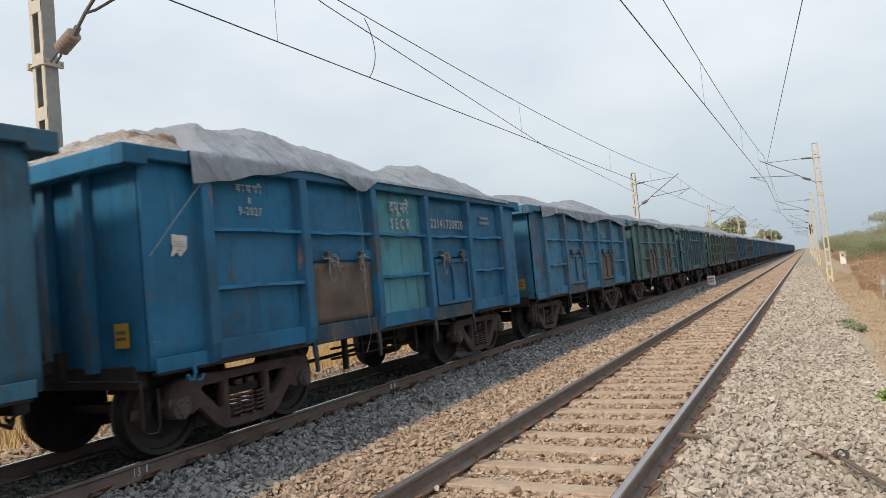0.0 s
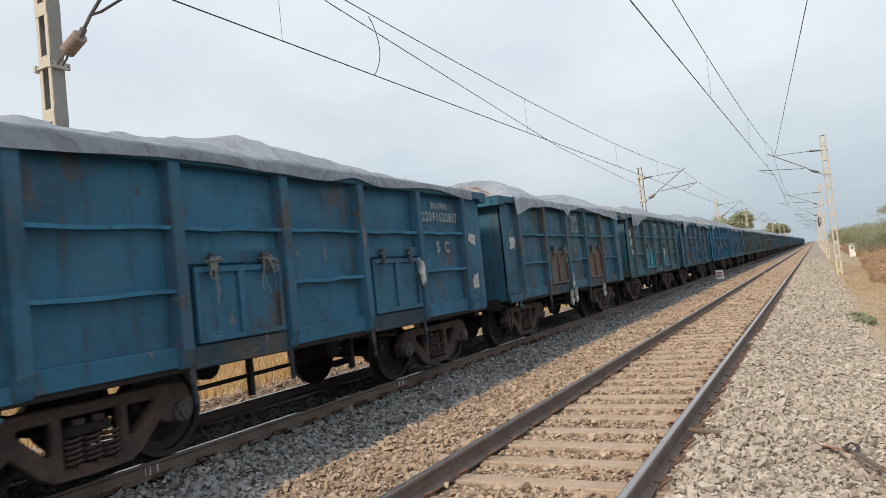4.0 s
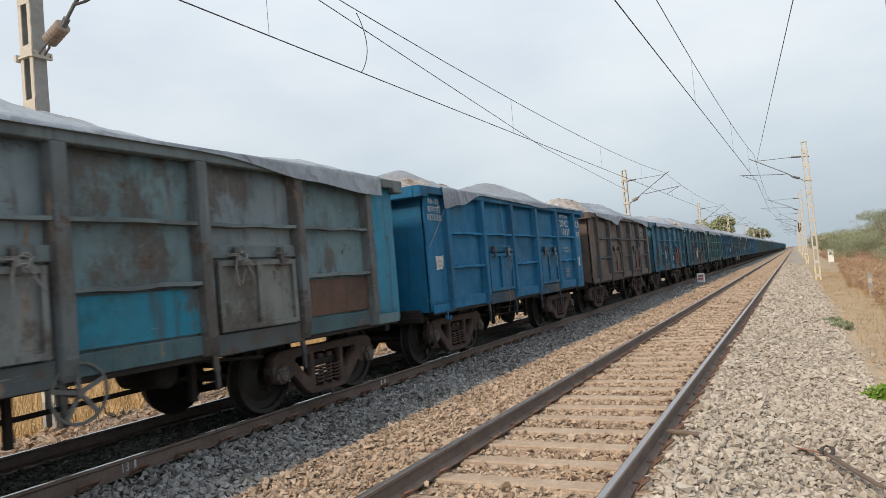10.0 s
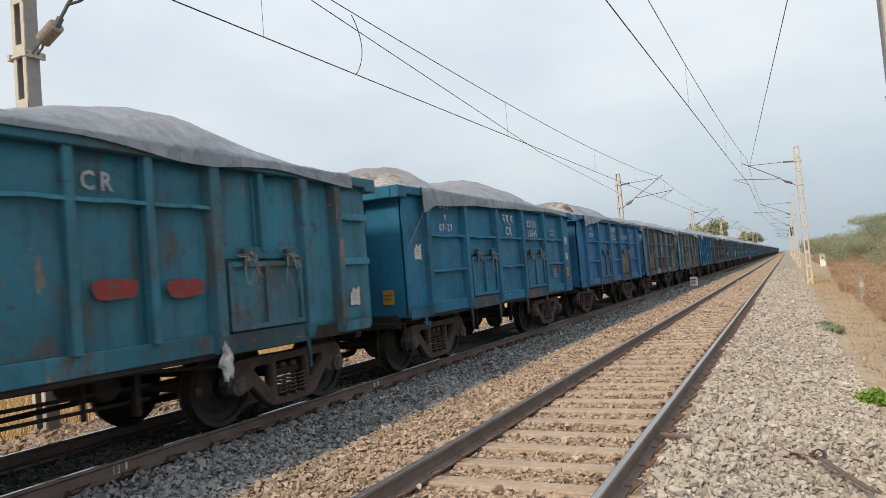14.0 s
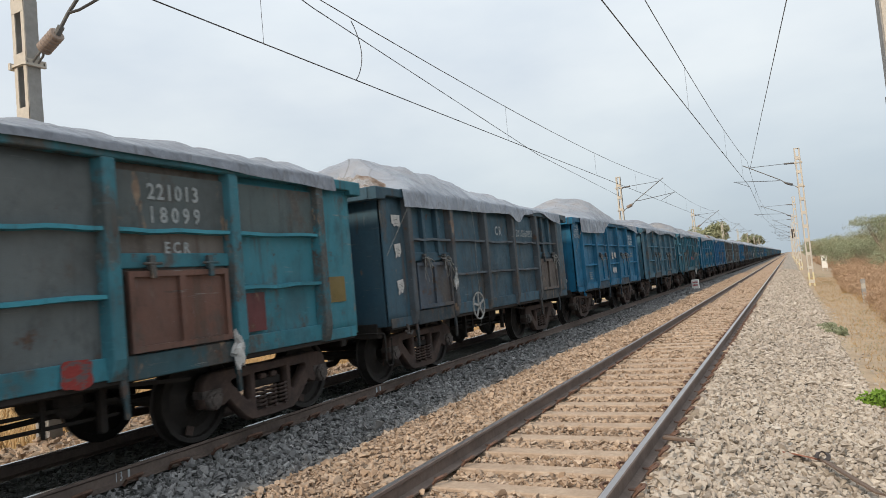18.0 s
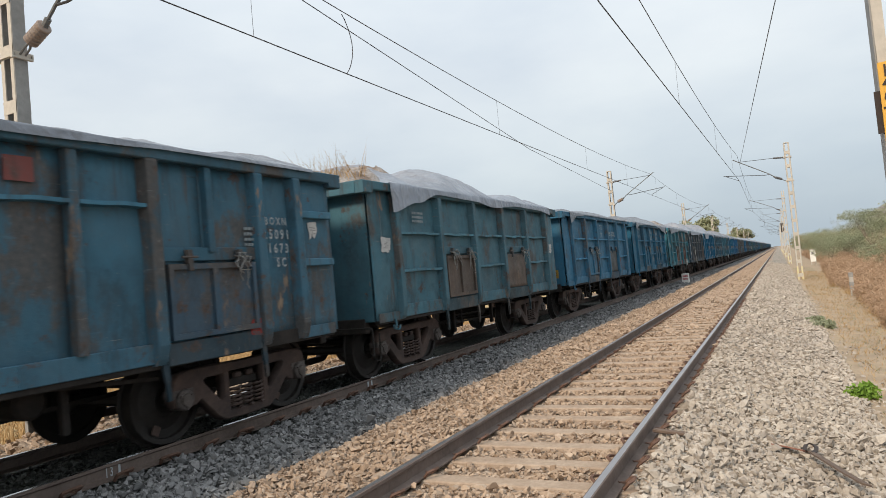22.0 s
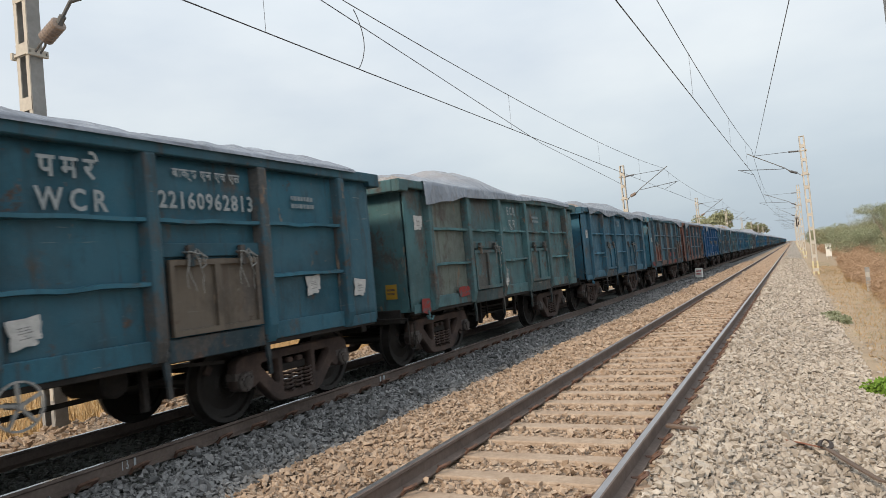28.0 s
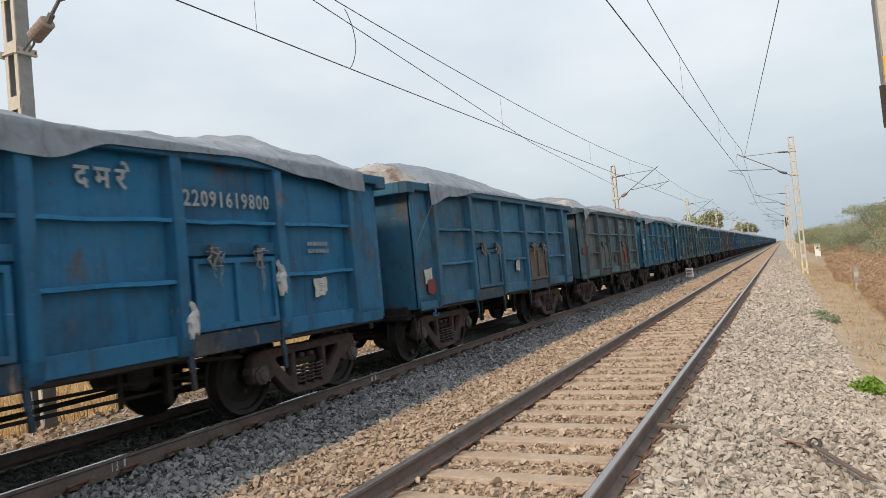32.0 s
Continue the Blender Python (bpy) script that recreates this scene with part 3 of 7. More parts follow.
def clip_mesh():
    """A spring clip that holds the rail foot."""
    bm = bmesh.new()
    pts = [(0.0, -0.05, 0.0), (0.03, -0.055, 0.035), (0.055, -0.02, 0.045), (0.06, 0.02, 0.045), (0.035, 0.055, 0.035), (0.0, 0.05, 0.005), (-0.035, 0.02, 0.012)]
    tube(bm, pts, 0.011, 5)
    return mesh_of(bm, "clip", M_CLIP)


SLEEPER, SLEEPER_DARK, CLIP = sleeper_mesh(M_SLEEPER), sleeper_mesh(M_SLEEPERDARK), clip_mesh()


def track(name, x, top, sleeper, label, near):
    base = tagged(new(name), label, "railway track", kind="structure")
    base.location = (x, 0, 0)
    for s in (-1, 1):
        put("rail", top, base, (s * GAUGE / 2, 0, 0))
    rnd = random.Random(5)
    for i in range(near):
        y = -13.08 + 0.594 * i + rnd.uniform(-0.012, 0.012)
        put("sleeper", sleeper, base, (rnd.uniform(-0.02, 0.02), y, rnd.uniform(-0.006, 0.004) - (0.05 if name == "track_2" else 0)), (0, 0, rnd.uniform(-0.6, 0.6)))
        if 27 < i < 52 and name == "track_2":
            put("clip", CLIP, base, (GAUGE / 2 + 0.085, y, -0.165), (0, 0, rnd.uniform(-14, 14))).scale = (1.9, 1.9, 1.8)
        if 27 < i < 66 and name == "track_1":
            for s in (-1, 1):
                for q in (-1, 1):
                    put("clip", CLIP, base, (s * GAUGE / 2 + q * 0.085, y, -0.165), (0, 0, (0 if q > 0 else 180) + rnd.uniform(-6, 6))).scale = (1.4, 1.4, 1.4)
    bm = bmesh.new()
    for i in range(near, near + 500):
        y = -13.08 + 0.594 * i
        box(bm, -1.37, 1.37, y - 0.11, y + 0.11, -0.3, -0.178)
    ob = part("far_sleepers", bm, sleeper.materials[0], base)
    ob["kind"] = "stuff"
    return base


track("track_1", XN, RAIL_DULL, SLEEPER, "free broad-gauge track on dusty concrete sleepers in ballast", 150)
track("track_2", XC, RAIL_BRIGHT, SLEEPER_DARK, "dark broad-gauge track under the goods train", 120)


# ---- loose ballast ----
def stone_kinds():
    """Angular shards: hulls of few points, all with as many corners and faces."""
    rs = np.random.RandomState(3)
    shapes, faces = [], []
    while len(shapes) < 14:
        p = rs.normal(size=(8, 3))
        p /= np.linalg.norm(p, axis=1)[:, None]
        p *= rs.uniform(0.7, 1.25, 3) * np.array([1.25, 0.95, 0.72])
        bm = bmesh.new()
        for q in p:
            bm.verts.new(q)
        bmesh.ops.convex_hull(bm, input=bm.verts[:])
        bmesh.ops.triangulate(bm, faces=bm.faces[:])
        bm.verts.index_update()
        if len(bm.faces) == 12 and all(v.link_faces for v in bm.verts):
            shapes.append(np.array([v.co[:] for v in bm.verts]))
            faces.append([[v.index for v in f.verts] for f in bm.faces])
        bm.free()
    return shapes, np.array(faces)


KINDS, KIND_FACES = stone_kinds()


def stones(name, count, xr, yr, size, mat, label, keep, seed, sink=0.25, power=1.0, rise=0.6):
    """Scatters stones over a stretch of the bed as one mesh."""
    rs = np.random.RandomState(seed)
    x = rs.uniform(*xr, count)
    y = yr[0] + (yr[1] - yr[0]) * rs.uniform(0, 1, count) ** power
    ok = np.array([keep(a, b) for a, b in zip(x, y)])
    x, y = x[ok], y[ok]
    z = np.array([ground_z(a, b) for a, b in zip(x, y)])
    k = rs.randint(0, len(KINDS), len(x))
    r = size * rs.lognormal(0, 0.28, len(x))
    q = rs.normal(size=(len(x), 4))
    q /= np.linalg.norm(q, axis=1)[:, None]
    a, b, c, d = q.T
    rot = np.stack([np.stack([1 - 2 * (c * c + d * d), 2 * (b * c - a * d), 2 * (b * d + a * c)], 1),
                    np.stack([2 * (b * c + a * d), 1 - 2 * (b * b + d * d), 2 * (c * d - a * b)], 1),
                    np.stack([2 * (b * d - a * c), 2 * (c * d + a * b), 1 - 2 * (b * b + c * c)], 1)], 1)
    base = np.stack(KINDS)[k] * r[:, None, None]
    v = np.einsum("nij,nvj->nvi", rot, base)
    v[:, :, 2] *= 0.85
    v += np.stack([x, y, z + r * (0.5 - sink) + rs.uniform(-rise, rise + 0.1, len(x)) * r], 1)[:, None, :]
    nv = v.shape[1]
    t = KIND_FACES[k] + (np.arange(len(x)) * nv)[:, None, None]
    ob = new(name, raw_mesh(name, v.reshape(-1, 3), t.reshape(-1, 3), mat))
    tagged(ob, label, "ballast", kind="stuff")
    return ob


def off_rails(x, y):
    """Clear of rails, and thin on the sleepers' tops."""
    for c in (XN, XC):
        for s in (-1, 1):
            if abs(x - c - s * GAUGE / 2) < 0.10:
                return False
    d = abs(x - XN)
    if d < 1.37:
        u = ((y + 1.2 + 0.297) % 0.594) - 0.297
        if abs(u) < 0.125:
            return (d > 0.98 and x > XN) or d > 1.0 and (int(x * 977 + y * 1313) % 3 == 0)
    return True


def pale_side(x, y):
    return x > heap_edge(y) and off_rails(x, y)


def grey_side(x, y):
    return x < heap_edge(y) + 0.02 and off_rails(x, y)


stones("ballast", 12000, (-3.1, -1.3), (3.0, 14.0), 0.028, M_STONE_BEIGE, "fine beige ballast between the rails", off_rails, 23)
stones("ballast", 18000, (-4.95, -3.05), (3.0, 13.0), 0.028, M_STONE_BEIGE, "dusty beige broken-stone ballast between the tracks", pale_side, 11)
stones("ballast", 24000, (-4.95, -1.2), (13.0, 34.0), 0.037, M_STONE_BEIGE, "dusty beige broken-stone ballast between the tracks", pale_side, 12, power=1.3)
stones("ballast", 21000, (-1.2, 0.85), (3.0, 14.0), 0.031, M_STONE_PALE, "pale grey-beige broken-stone ballast on the shoulder", off_rails, 13, rise=0.65)
stones("ballast", 15000, (-1.2, 0.8), (14.0, 36.0), 0.038, M_STONE_PALE, "pale grey-beige broken-stone ballast on the shoulder", off_rails, 14, power=1.3)
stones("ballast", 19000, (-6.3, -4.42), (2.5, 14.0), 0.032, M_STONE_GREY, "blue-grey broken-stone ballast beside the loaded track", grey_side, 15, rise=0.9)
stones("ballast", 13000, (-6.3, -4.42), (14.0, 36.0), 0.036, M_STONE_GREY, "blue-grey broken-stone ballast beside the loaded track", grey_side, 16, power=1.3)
stones("ballast", 2600, (0.6, 1.7), (4.0, 34.0), 0.034, M_STONE_PALE, "loose stones strewn on the verge", lambda x, y: (x - 0.7) < 0.9 * abs(noise.noise((x * 3.1, y * 2.3, 4))) * 1.4, 22, power=1.5)
stones("ballast", 4000, (-4.9, -1.3), (-3.0, 3.0), 0.040, M_STONE_BEIGE, "dusty beige broken-stone ballast between the tracks", pale_side, 24)
stones("ballast", 2500, (-1.2, 0.85), (-3.0, 3.0), 0.040, M_STONE_PALE, "pale grey-beige broken-stone ballast on the shoulder", off_rails, 25)
stones("ballast", 4000, (-8.1, -6.3), (2.0, 14.0), 0.030, M_STONE_DARK, "dark green-grey ballast between the rails", off_rails, 17)
stones("ballast", 14000, (-4.95, -1.2), (34.0, 75.0), 0.046, M_STONE_BEIGE, "dusty beige broken-stone ballast between the tracks", pale_side, 19, power=1.4)
stones("ballast", 10000, (-1.2, 0.8), (36.0, 80.0), 0.046, M_STONE_PALE, "pale grey-beige broken-stone ballast on the shoulder", off_rails, 20, power=1.4)
stones("ballast", 8000, (-6.3, -4.5), (36.0, 75.0), 0.046, M_STONE_GREY, "blue-grey broken-stone ballast beside the loaded track", grey_side, 21, power=1.4)
stones("ballast", 6000, (-11.4, -8.4), (3.0, 26.0), 0.045, M_STONE_BEIGE, "sunlit beige ballast on the far shoulder", off_rails, 18)


# ---- wagons ----
BAYS = [(-4.042 + 1.617 * i, -4.042 + 1.617 * (i + 1)) for i in range(5)]
POSTS = [-4.042 + 1.617 * i for i in range(6)]
BODY_W, SIDE, TOP, BOTTOM = 1.60, 1.475, 3.225, 0.98


def sheet_mesh(w, h, name, dent=0.03, seed=0, nx=10, nz=10, thick=0.012):
    """A thin dented plate, w along y, h along z, facing +x."""
    bm = bmesh.new()
    g = []
    for k in range(2):
        rows = []
        for j in range(nz + 1):
            row = []
            for i in range(nx + 1):
                u, v = i / nx, j / nz
                edge = min(1, 6 * min(u, 1 - u)) * min(1, 6 * min(v, 1 - v))
                d = dent * edge * (noise.noise((u * 3 + seed * 9.1, v * 3, seed)) + 0.35 * math.sin(math.pi * u) * math.sin(math.pi * v))
                row.append(bm.verts.new((d - k * thick, (u - 0.5) * w, v * h)))
            rows.append(row)
        g.append(rows)
    for j in range(nz):
        for i in range(nx):
            a = g[0]
            bm.faces.new((a[j][i], a[j][i + 1], a[j + 1][i + 1], a[j + 1][i])).smooth = True
    a, b = g
    for i in range(nx):
        bm.faces.new((a[0][i + 1], a[0][i], b[0][i], b[0][i + 1]))
        bm.faces.new((a[nz][i], a[nz][i + 1], b[nz][i + 1], b[nz][i]))
    for j in range(nz):
        bm.faces.new((a[j][0], a[j + 1][0], b[j + 1][0], b[j][0]))
        bm.faces.new((a[j + 1][nx], a[j][nx], b[j][nx], b[j + 1][nx]))
    bm.faces.new((b[0][0], b[nz][0], b[nz][nx], b[0][nx]))
    return mesh_of(bm, name, M_PAINT)


def rib_mesh(length, depth, height, name, wave=0.0, seed=0):
    """A pressed horizontal stiffener along y, a little bent where it was hit."""
    bm = bmesh.new()
    n = 8
    sec = [(0, -height * 0.12), (depth, 0.0), (depth, height * 0.5), (0, height * 0.62)]
    rings = []
    for i in range(n + 1):
        u = i / n
        dz = wave * math.sin(math.pi * u) * noise.noise((u * 2.5 + seed, seed, 0.3)) * 2
        rings.append([bm.verts.new((x, (u - 0.5) * length, z + dz)) for x, z in sec])
    for a, b in zip(rings, rings[1:]):
        for i in range(4):
            j = (i + 1) % 4
            bm.faces.new((a[i], a[j], b[j], b[i]))
    bm.faces.new(rings[0][::-1])
    bm.faces.new(rings[-1])
    bmesh.ops.recalc_face_normals(bm, faces=bm.faces[:])
    return mesh_of(bm, name, M_PAINT)


def post_mesh(z0, z1, w=0.145, d=0.13, name="stanchion", lower=True):
    """A side stanchion: a folded channel, wider at its root, with a chamfered foot."""
    bm = bmesh.new()
    root = w / 2 + (0.035 if lower else 0.01)
    rows = [(z0, d * (0.50 if lower else 1.0)), (z0 + 0.06, d * 0.72 if lower else d), (z0 + 0.20, d), (z1 - 0.06, d), (z1, d * 0.8)]
    rings = []
    for z, dd in rows:
        rings.append([bm.verts.new(p) for p in ((0, -root, z), (dd * 0.93, -w / 2, z), (dd, -w / 2 + 0.016, z), (dd, w / 2 - 0.016, z), (dd * 0.93, w / 2, z), (0, root, z))])
    for a, b in zip(rings, rings[1:]):
        for i in range(6):
            j = (i + 1) % 6
            bm.faces.new((a[i], a[j], b[j], b[i]))
    bm.faces.new(rings[0][::-1])
    bm.faces.new(rings[-1])
    return mesh_of(bm, name, M_PAINT)


def box_mesh(name, x0, x1, y0, y1, z0, z1, bevel=0.01, mat=None):
    bm = bmesh.new()
    box(bm, x0, x1, y0, y1, z0, z1)
    soft(bm, bevel)
    return mesh_of(bm, name, mat or M_PAINT)


def relief_mesh(name, ys, zs, raised, low, high, mat):
    """A plate facing +x with raised fields, one closed skin."""
    bm = bmesh.new()
    vs = [[bm.verts.new((low, y, z)) for y in ys] for z in zs]
    up = []
    for j in range(len(zs) - 1):
        for i in range(len(ys) - 1):
            f = bm.faces.new((vs[j][i], vs[j][i + 1], vs[j + 1][i + 1], vs[j + 1][i]))
            if (i, j) in raised:
                up.append(f)
    edge = bmesh.ops.extrude_edge_only(bm, edges=[e for e in bm.edges if e.is_boundary])
    for v in (g for g in edge["geom"] if isinstance(g, bmesh.types.BMVert)):
        v.co.x = 0.0
    top = bmesh.ops.extrude_face_region(bm, geom=up)
    for v in (g for g in top["geom"] if isinstance(g, bmesh.types.BMVert)):
        v.co.x = high
    bmesh.ops.delete(bm, geom=up, context="FACES")
    bmesh.ops.recalc_face_normals(bm, faces=bm.faces[:])
    return mesh_of(bm, name, mat)


def door_mesh(w, h):
    """A discharge door: leaf, raised frame and a middle strap."""
    ys = [-w / 2, -w / 2 + 0.06, -0.04, 0.04, w / 2 - 0.06, w / 2]
    zs = [0, 0.06, h - 0.06, h]
    raised = {(i, j) for i in range(5) for j in range(3)} - {(1, 1), (3, 1)}
    return relief_mesh("door", ys, zs, raised, 0.018, 0.06, M_PAINT)


def coping_mesh():
    """The top rail of a side: a box beam, deeper towards its ends."""
    bm = bmesh.new()
    rings = []
    for y, z, x in ((-5.045, -0.20, -0.15), (-4.78, -0.20, -0.15), (-4.76, -0.14, -0.13), (4.76, -0.14, -0.13), (4.78, -0.20, -0.15), (5.045, -0.20, -0.15)):
        rings.append([bm.verts.new(p) for p in ((x, y, z), (-0.012, y, z), (0, y, z + 0.012), (0, y, -0.012), (-0.012, y, 0), (x, y, 0))])
    for a, b in zip(rings, rings[1:]):
        for i in range(6):
            j = (i + 1) % 6
            bm.faces.new((a[i], a[j], b[j], b[i]))
    bm.faces.new(rings[0][::-1])
    bm.faces.new(rings[-1])
    bmesh.ops.recalc_face_normals(bm, faces=bm.faces[:])
    return mesh_of(bm, "coping", M_PAINT)


def hinge_mesh():
    bm = bmesh.new()
    box(bm, 0.0, 0.06, -0.035, 0.035, -0.05, 0.10)
    box(bm, 0.03, 0.07, -0.028, 0.028, -0.13, 0.0)
    tube(bm, [(0.05, -0.11, 0.02), (0.05, 0.11, 0.02)], 0.016, 6)
    soft(bm, 0.004)
    return mesh_of(bm, "hinge", M_PAINT)


def flat_mesh(name, outline, holes, thick, mat, bevel=0.012):
    """A plate in the y-z plane with windows cut through it, facing +x."""
    cu = bpy.data.curves.new(name, "CURVE")
    cu.dimensions, cu.fill_mode, cu.extrude, cu.bevel_depth, cu.bevel_resolution = "2D", "BOTH", thick / 2 - bevel, bevel, 0
    for loop in (outline, *holes):
        sp = cu.splines.new("POLY")
        sp.points.add(len(loop) - 1)
        for p, (y, z) in zip(sp.points, loop):
            p.co = (y, z, 0, 1)
        sp.use_cyclic_u = True
    me = bpy.data.meshes.new_from_object(bpy.data.objects.new(name, cu))
    me.transform(Matrix(((0, 0, 1, 0), (1, 0, 0, 0), (0, 1, 0, 0), (0, 0, 0, 1))))
    me.materials.clear()
    me.materials.append(mat)
    return me


def side_frame_mesh():
    """A cast bogie side frame with its windows, facing +x."""
    half = [(0.0, 0.79), (0.52, 0.80), (0.90, 0.80), (1.03, 0.78), (1.10, 0.73), (1.125, 0.62), (1.12, 0.44), (1.075, 0.43), (1.07, 0.56), (1.04, 0.61), (0.94, 0.61), (0.90, 0.56), (0.885, 0.42), (0.82, 0.42), (0.74, 0.47), (0.50, 0.225), (0.38, 0.155), (0.0, 0.145)]
    outline = half[:-1] + [(0.0, 0.14)] + [(-y, z) for y, z in half[-2:0:-1]]
    tri = [(0.365, 0.70), (0.365, 0.40), (0.41, 0.36), (0.46, 0.39), (0.69, 0.62), (0.70, 0.67), (0.66, 0.70)]
    window = [(-0.30, 0.715), (0.30, 0.715), (0.30, 0.225), (-0.30, 0.225)]
    return flat_mesh("side_frame", outline, [tri, [(-y, z) for y, z in tri], window], 0.15, M_BOGIE, 0.016)


def block_mesh(name, w, d, z0, z1, mat):
    bm = bmesh.new()
    box(bm, -w, w, -d, d, z0, z1)
    soft(bm, 0.012)
    return mesh_of(bm, name, mat)


def axle_box_mesh():
    bm = bmesh.new()
    lathe(bm, [(-0.12, 0.118), (0.09, 0.118), (0.105, 0.105), (0.11, 0.075), (0.13, 0.07), (0.135, 0.03)], sides=14)
    box(bm, -0.10, 0.06, -0.145, 0.145, 0.03, 0.115)
    for k in range(3):
        a = 2 * math.pi * k / 3 + 0.5
        y, z = 0.088 * math.cos(a), 0.088 * math.sin(a)
        box(bm, 0.105, 0.127, y - 0.016, y + 0.016, z - 0.016, z + 0.016)
    return mesh_of(bm, "axle_box", M_CAP)


def spring_mesh():
    bm = bmesh.new()
    n = 36
    tube(bm, [(0.082 * math.cos(i * 2 * math.pi / 7), 0.082 * math.sin(i * 2 * math.pi / 7), 0.25 * i / n) for i in range(n + 1)], 0.017, 5)
    return mesh_of(bm, "spring", M_BOGIE)


def wheelset_mesh():
    bm = bmesh.new()
    for s in (-1, 1):
        prof = [(0.90, 0.10), (0.93, 0.16), (0.90, 0.20), (0.86, 0.33), (0.87, 0.42), (0.915, 0.43), (0.925, 0.485), (0.80, 0.50), (0.79, 0.528), (0.77, 0.528), (0.765, 0.43), (0.80, 0.42), (0.82, 0.20), (0.78, 0.16), (0.78, 0.10)]
        lathe(bm, [(s * a, r) for a, r in prof], sides=22)
    lathe(bm, [(-1.05, 0.075), (1.05, 0.075)], sides=10)
    box(bm, 0.925, 0.932, 0.16, 0.22, -0.02, 0.02, 1)
    box(bm, 0.905, 0.925, -0.40, -0.30, -0.05, 0.05, 1)
    bmesh.ops.recalc_face_normals(bm, faces=bm.faces[:])
    return mesh_of(bm, "wheelset", M_WHEEL, M_BOGIE)


def plain_wheelset_mesh():
    bm = bmesh.new()
    for s in (-1, 1):
        lathe(bm, [(s * a, r) for a, r in ((0.92, 0.10), (0.86, 0.40), (0.92, 0.49), (0.78, 0.52), (0.78, 0.10))], sides=14)
    lathe(bm, [(-1.0, 0.075), (1.0, 0.075)], sides=6)
    bmesh.ops.recalc_face_normals(bm, faces=bm.faces[:])
    return mesh_of(bm, "wheelset", M_WHEEL)


def coupler_mesh():
    bm = bmesh.new()
    box(bm, -0.09, 0.09, -0.05, 0.34, 0.98, 1.14)
    box(bm, -0.15, 0.13, 0.30, 0.48, 0.92, 1.20)
    box(bm, -0.22, 0.22, -0.06, 0.02, 0.90, 1.24)
    soft(bm, 0.02)
    return mesh_of(bm, "coupler", M_UNDER)


def hose_mesh():
    bm = bmesh.new()
    tube(bm, [(0.35, 0.0, 1.0), (0.36, 0.12, 0.85), (0.30, 0.25, 0.62), (0.2, 0.40, 0.55), (0.12, 0.47, 0.62)], 0.022, 6)
    return mesh_of(bm, "brake_hose", M_UNDER)


def cylinder_mesh(name, r, a, b):
    bm = bmesh.new()
    lathe(bm, [(a, r * 0.8), (a + 0.03, r), (b - 0.03, r), (b, r * 0.8)], sides=16)
    return mesh_of(bm, name, M_UNDER)


def rod_mesh(name, p, q, w, t):
    bm = bmesh.new()
    bar(bm, p, q, w, t)
    return mesh_of(bm, name, M_UNDER)


def bent_mesh():
    """A hanging door lever: a flat strap with a bent foot."""
    bm = bmesh.new()
    bar(bm, (0, 0, 1.06), (0.02, 0.01, 0.78), 0.07, 0.035)
    bar(bm, (0.02, 0.01, 0.79), (0.0, 0.04, 0.58), 0.05, 0.035)
    lathe(bm, [(-0.03, 0.045), (0.045, 0.045)], (0.0, 0.0, 1.02), sides=8)
    return mesh_of(bm, "door_bracket", M_PAINT)


def loop_mesh():
    """The bent handle of the uncoupling lever at the corner of the end."""
    bm = bmesh.new()
    tube(bm, [(-1.2, 0.0, 0.90), (0.0, 0.0, 0.89), (0.02, -0.02, 0.80), (0.02, -0.02, 0.45), (0.02, 0.03, 0.38), (0.02, 0.14, 0.37), (0.02, 0.17, 0.44), (0.02, 0.17, 0.80)], 0.013, 6)
    return mesh_of(bm, "uncoupling_lever", M_UNDER)


def knot_mesh(seed):
    """Twisted ends of tying cord on a door hinge."""
    rnd = random.Random(seed)
    bm = bmesh.new()
    for _ in range(5):
        p = Vector((0.07, rnd.uniform(-0.08, 0.08), rnd.uniform(-0.02, 0.06)))
        pts = [p]
        for _ in range(4):
            p = p + Vector((rnd.uniform(-0.02, 0.04), rnd.uniform(-0.09, 0.09), rnd.uniform(-0.11, 0.03)))
            pts.append(p)
        tube(bm, pts, 0.010, 4, 0.6)
    for _ in range(3):
        p = Vector((0.07, rnd.uniform(-0.07, 0.07), 0.03))
        pts = [p]
        for _ in range(5):
            p = p + Vector((rnd.uniform(-0.006, 0.012), rnd.uniform(-0.035, 0.035), -rnd.uniform(0.03, 0.12)))
            pts.append(p)
        tube(bm, pts, 0.007, 4, 0.7)
    return mesh_of(bm, "cord", M_ROPE)


def handwheel_mesh():
    bm = bmesh.new()
    n = 20
    ring = [(0, 0.27 * math.cos(2 * math.pi * i / n), 0.27 * math.sin(2 * math.pi * i / n)) for i in range(n)]
    for i in range(n):
        bar(bm, ring[i], ring[(i + 1) % n], 0.024, 0.024)
    for k in range(5):
        a = math.pi * k / 2.5 + 0.4
        bar(bm, (0, 0, 0), (0, 0.26 * math.cos(a), 0.26 * math.sin(a)), 0.04, 0.02)
    lathe(bm, [(-0.2, 0.04), (0.03, 0.04)], sides=8)
    return mesh_of(bm, "handbrake_wheel", M_PAINT)


def ladder_mesh():
    bm = bmesh.new()
    for y in (-0.17, 0.17):
        box(bm, 0, 0.03, y - 0.02, y + 0.02, 0.0, 1.9)
    for i in range(6):
        tube(bm, [(0.015, -0.17, 0.2 + 0.3 * i), (0.015, 0.17, 0.2 + 0.3 * i)], 0.012, 5)
    return mesh_of(bm, "ladder", M_PAINT)


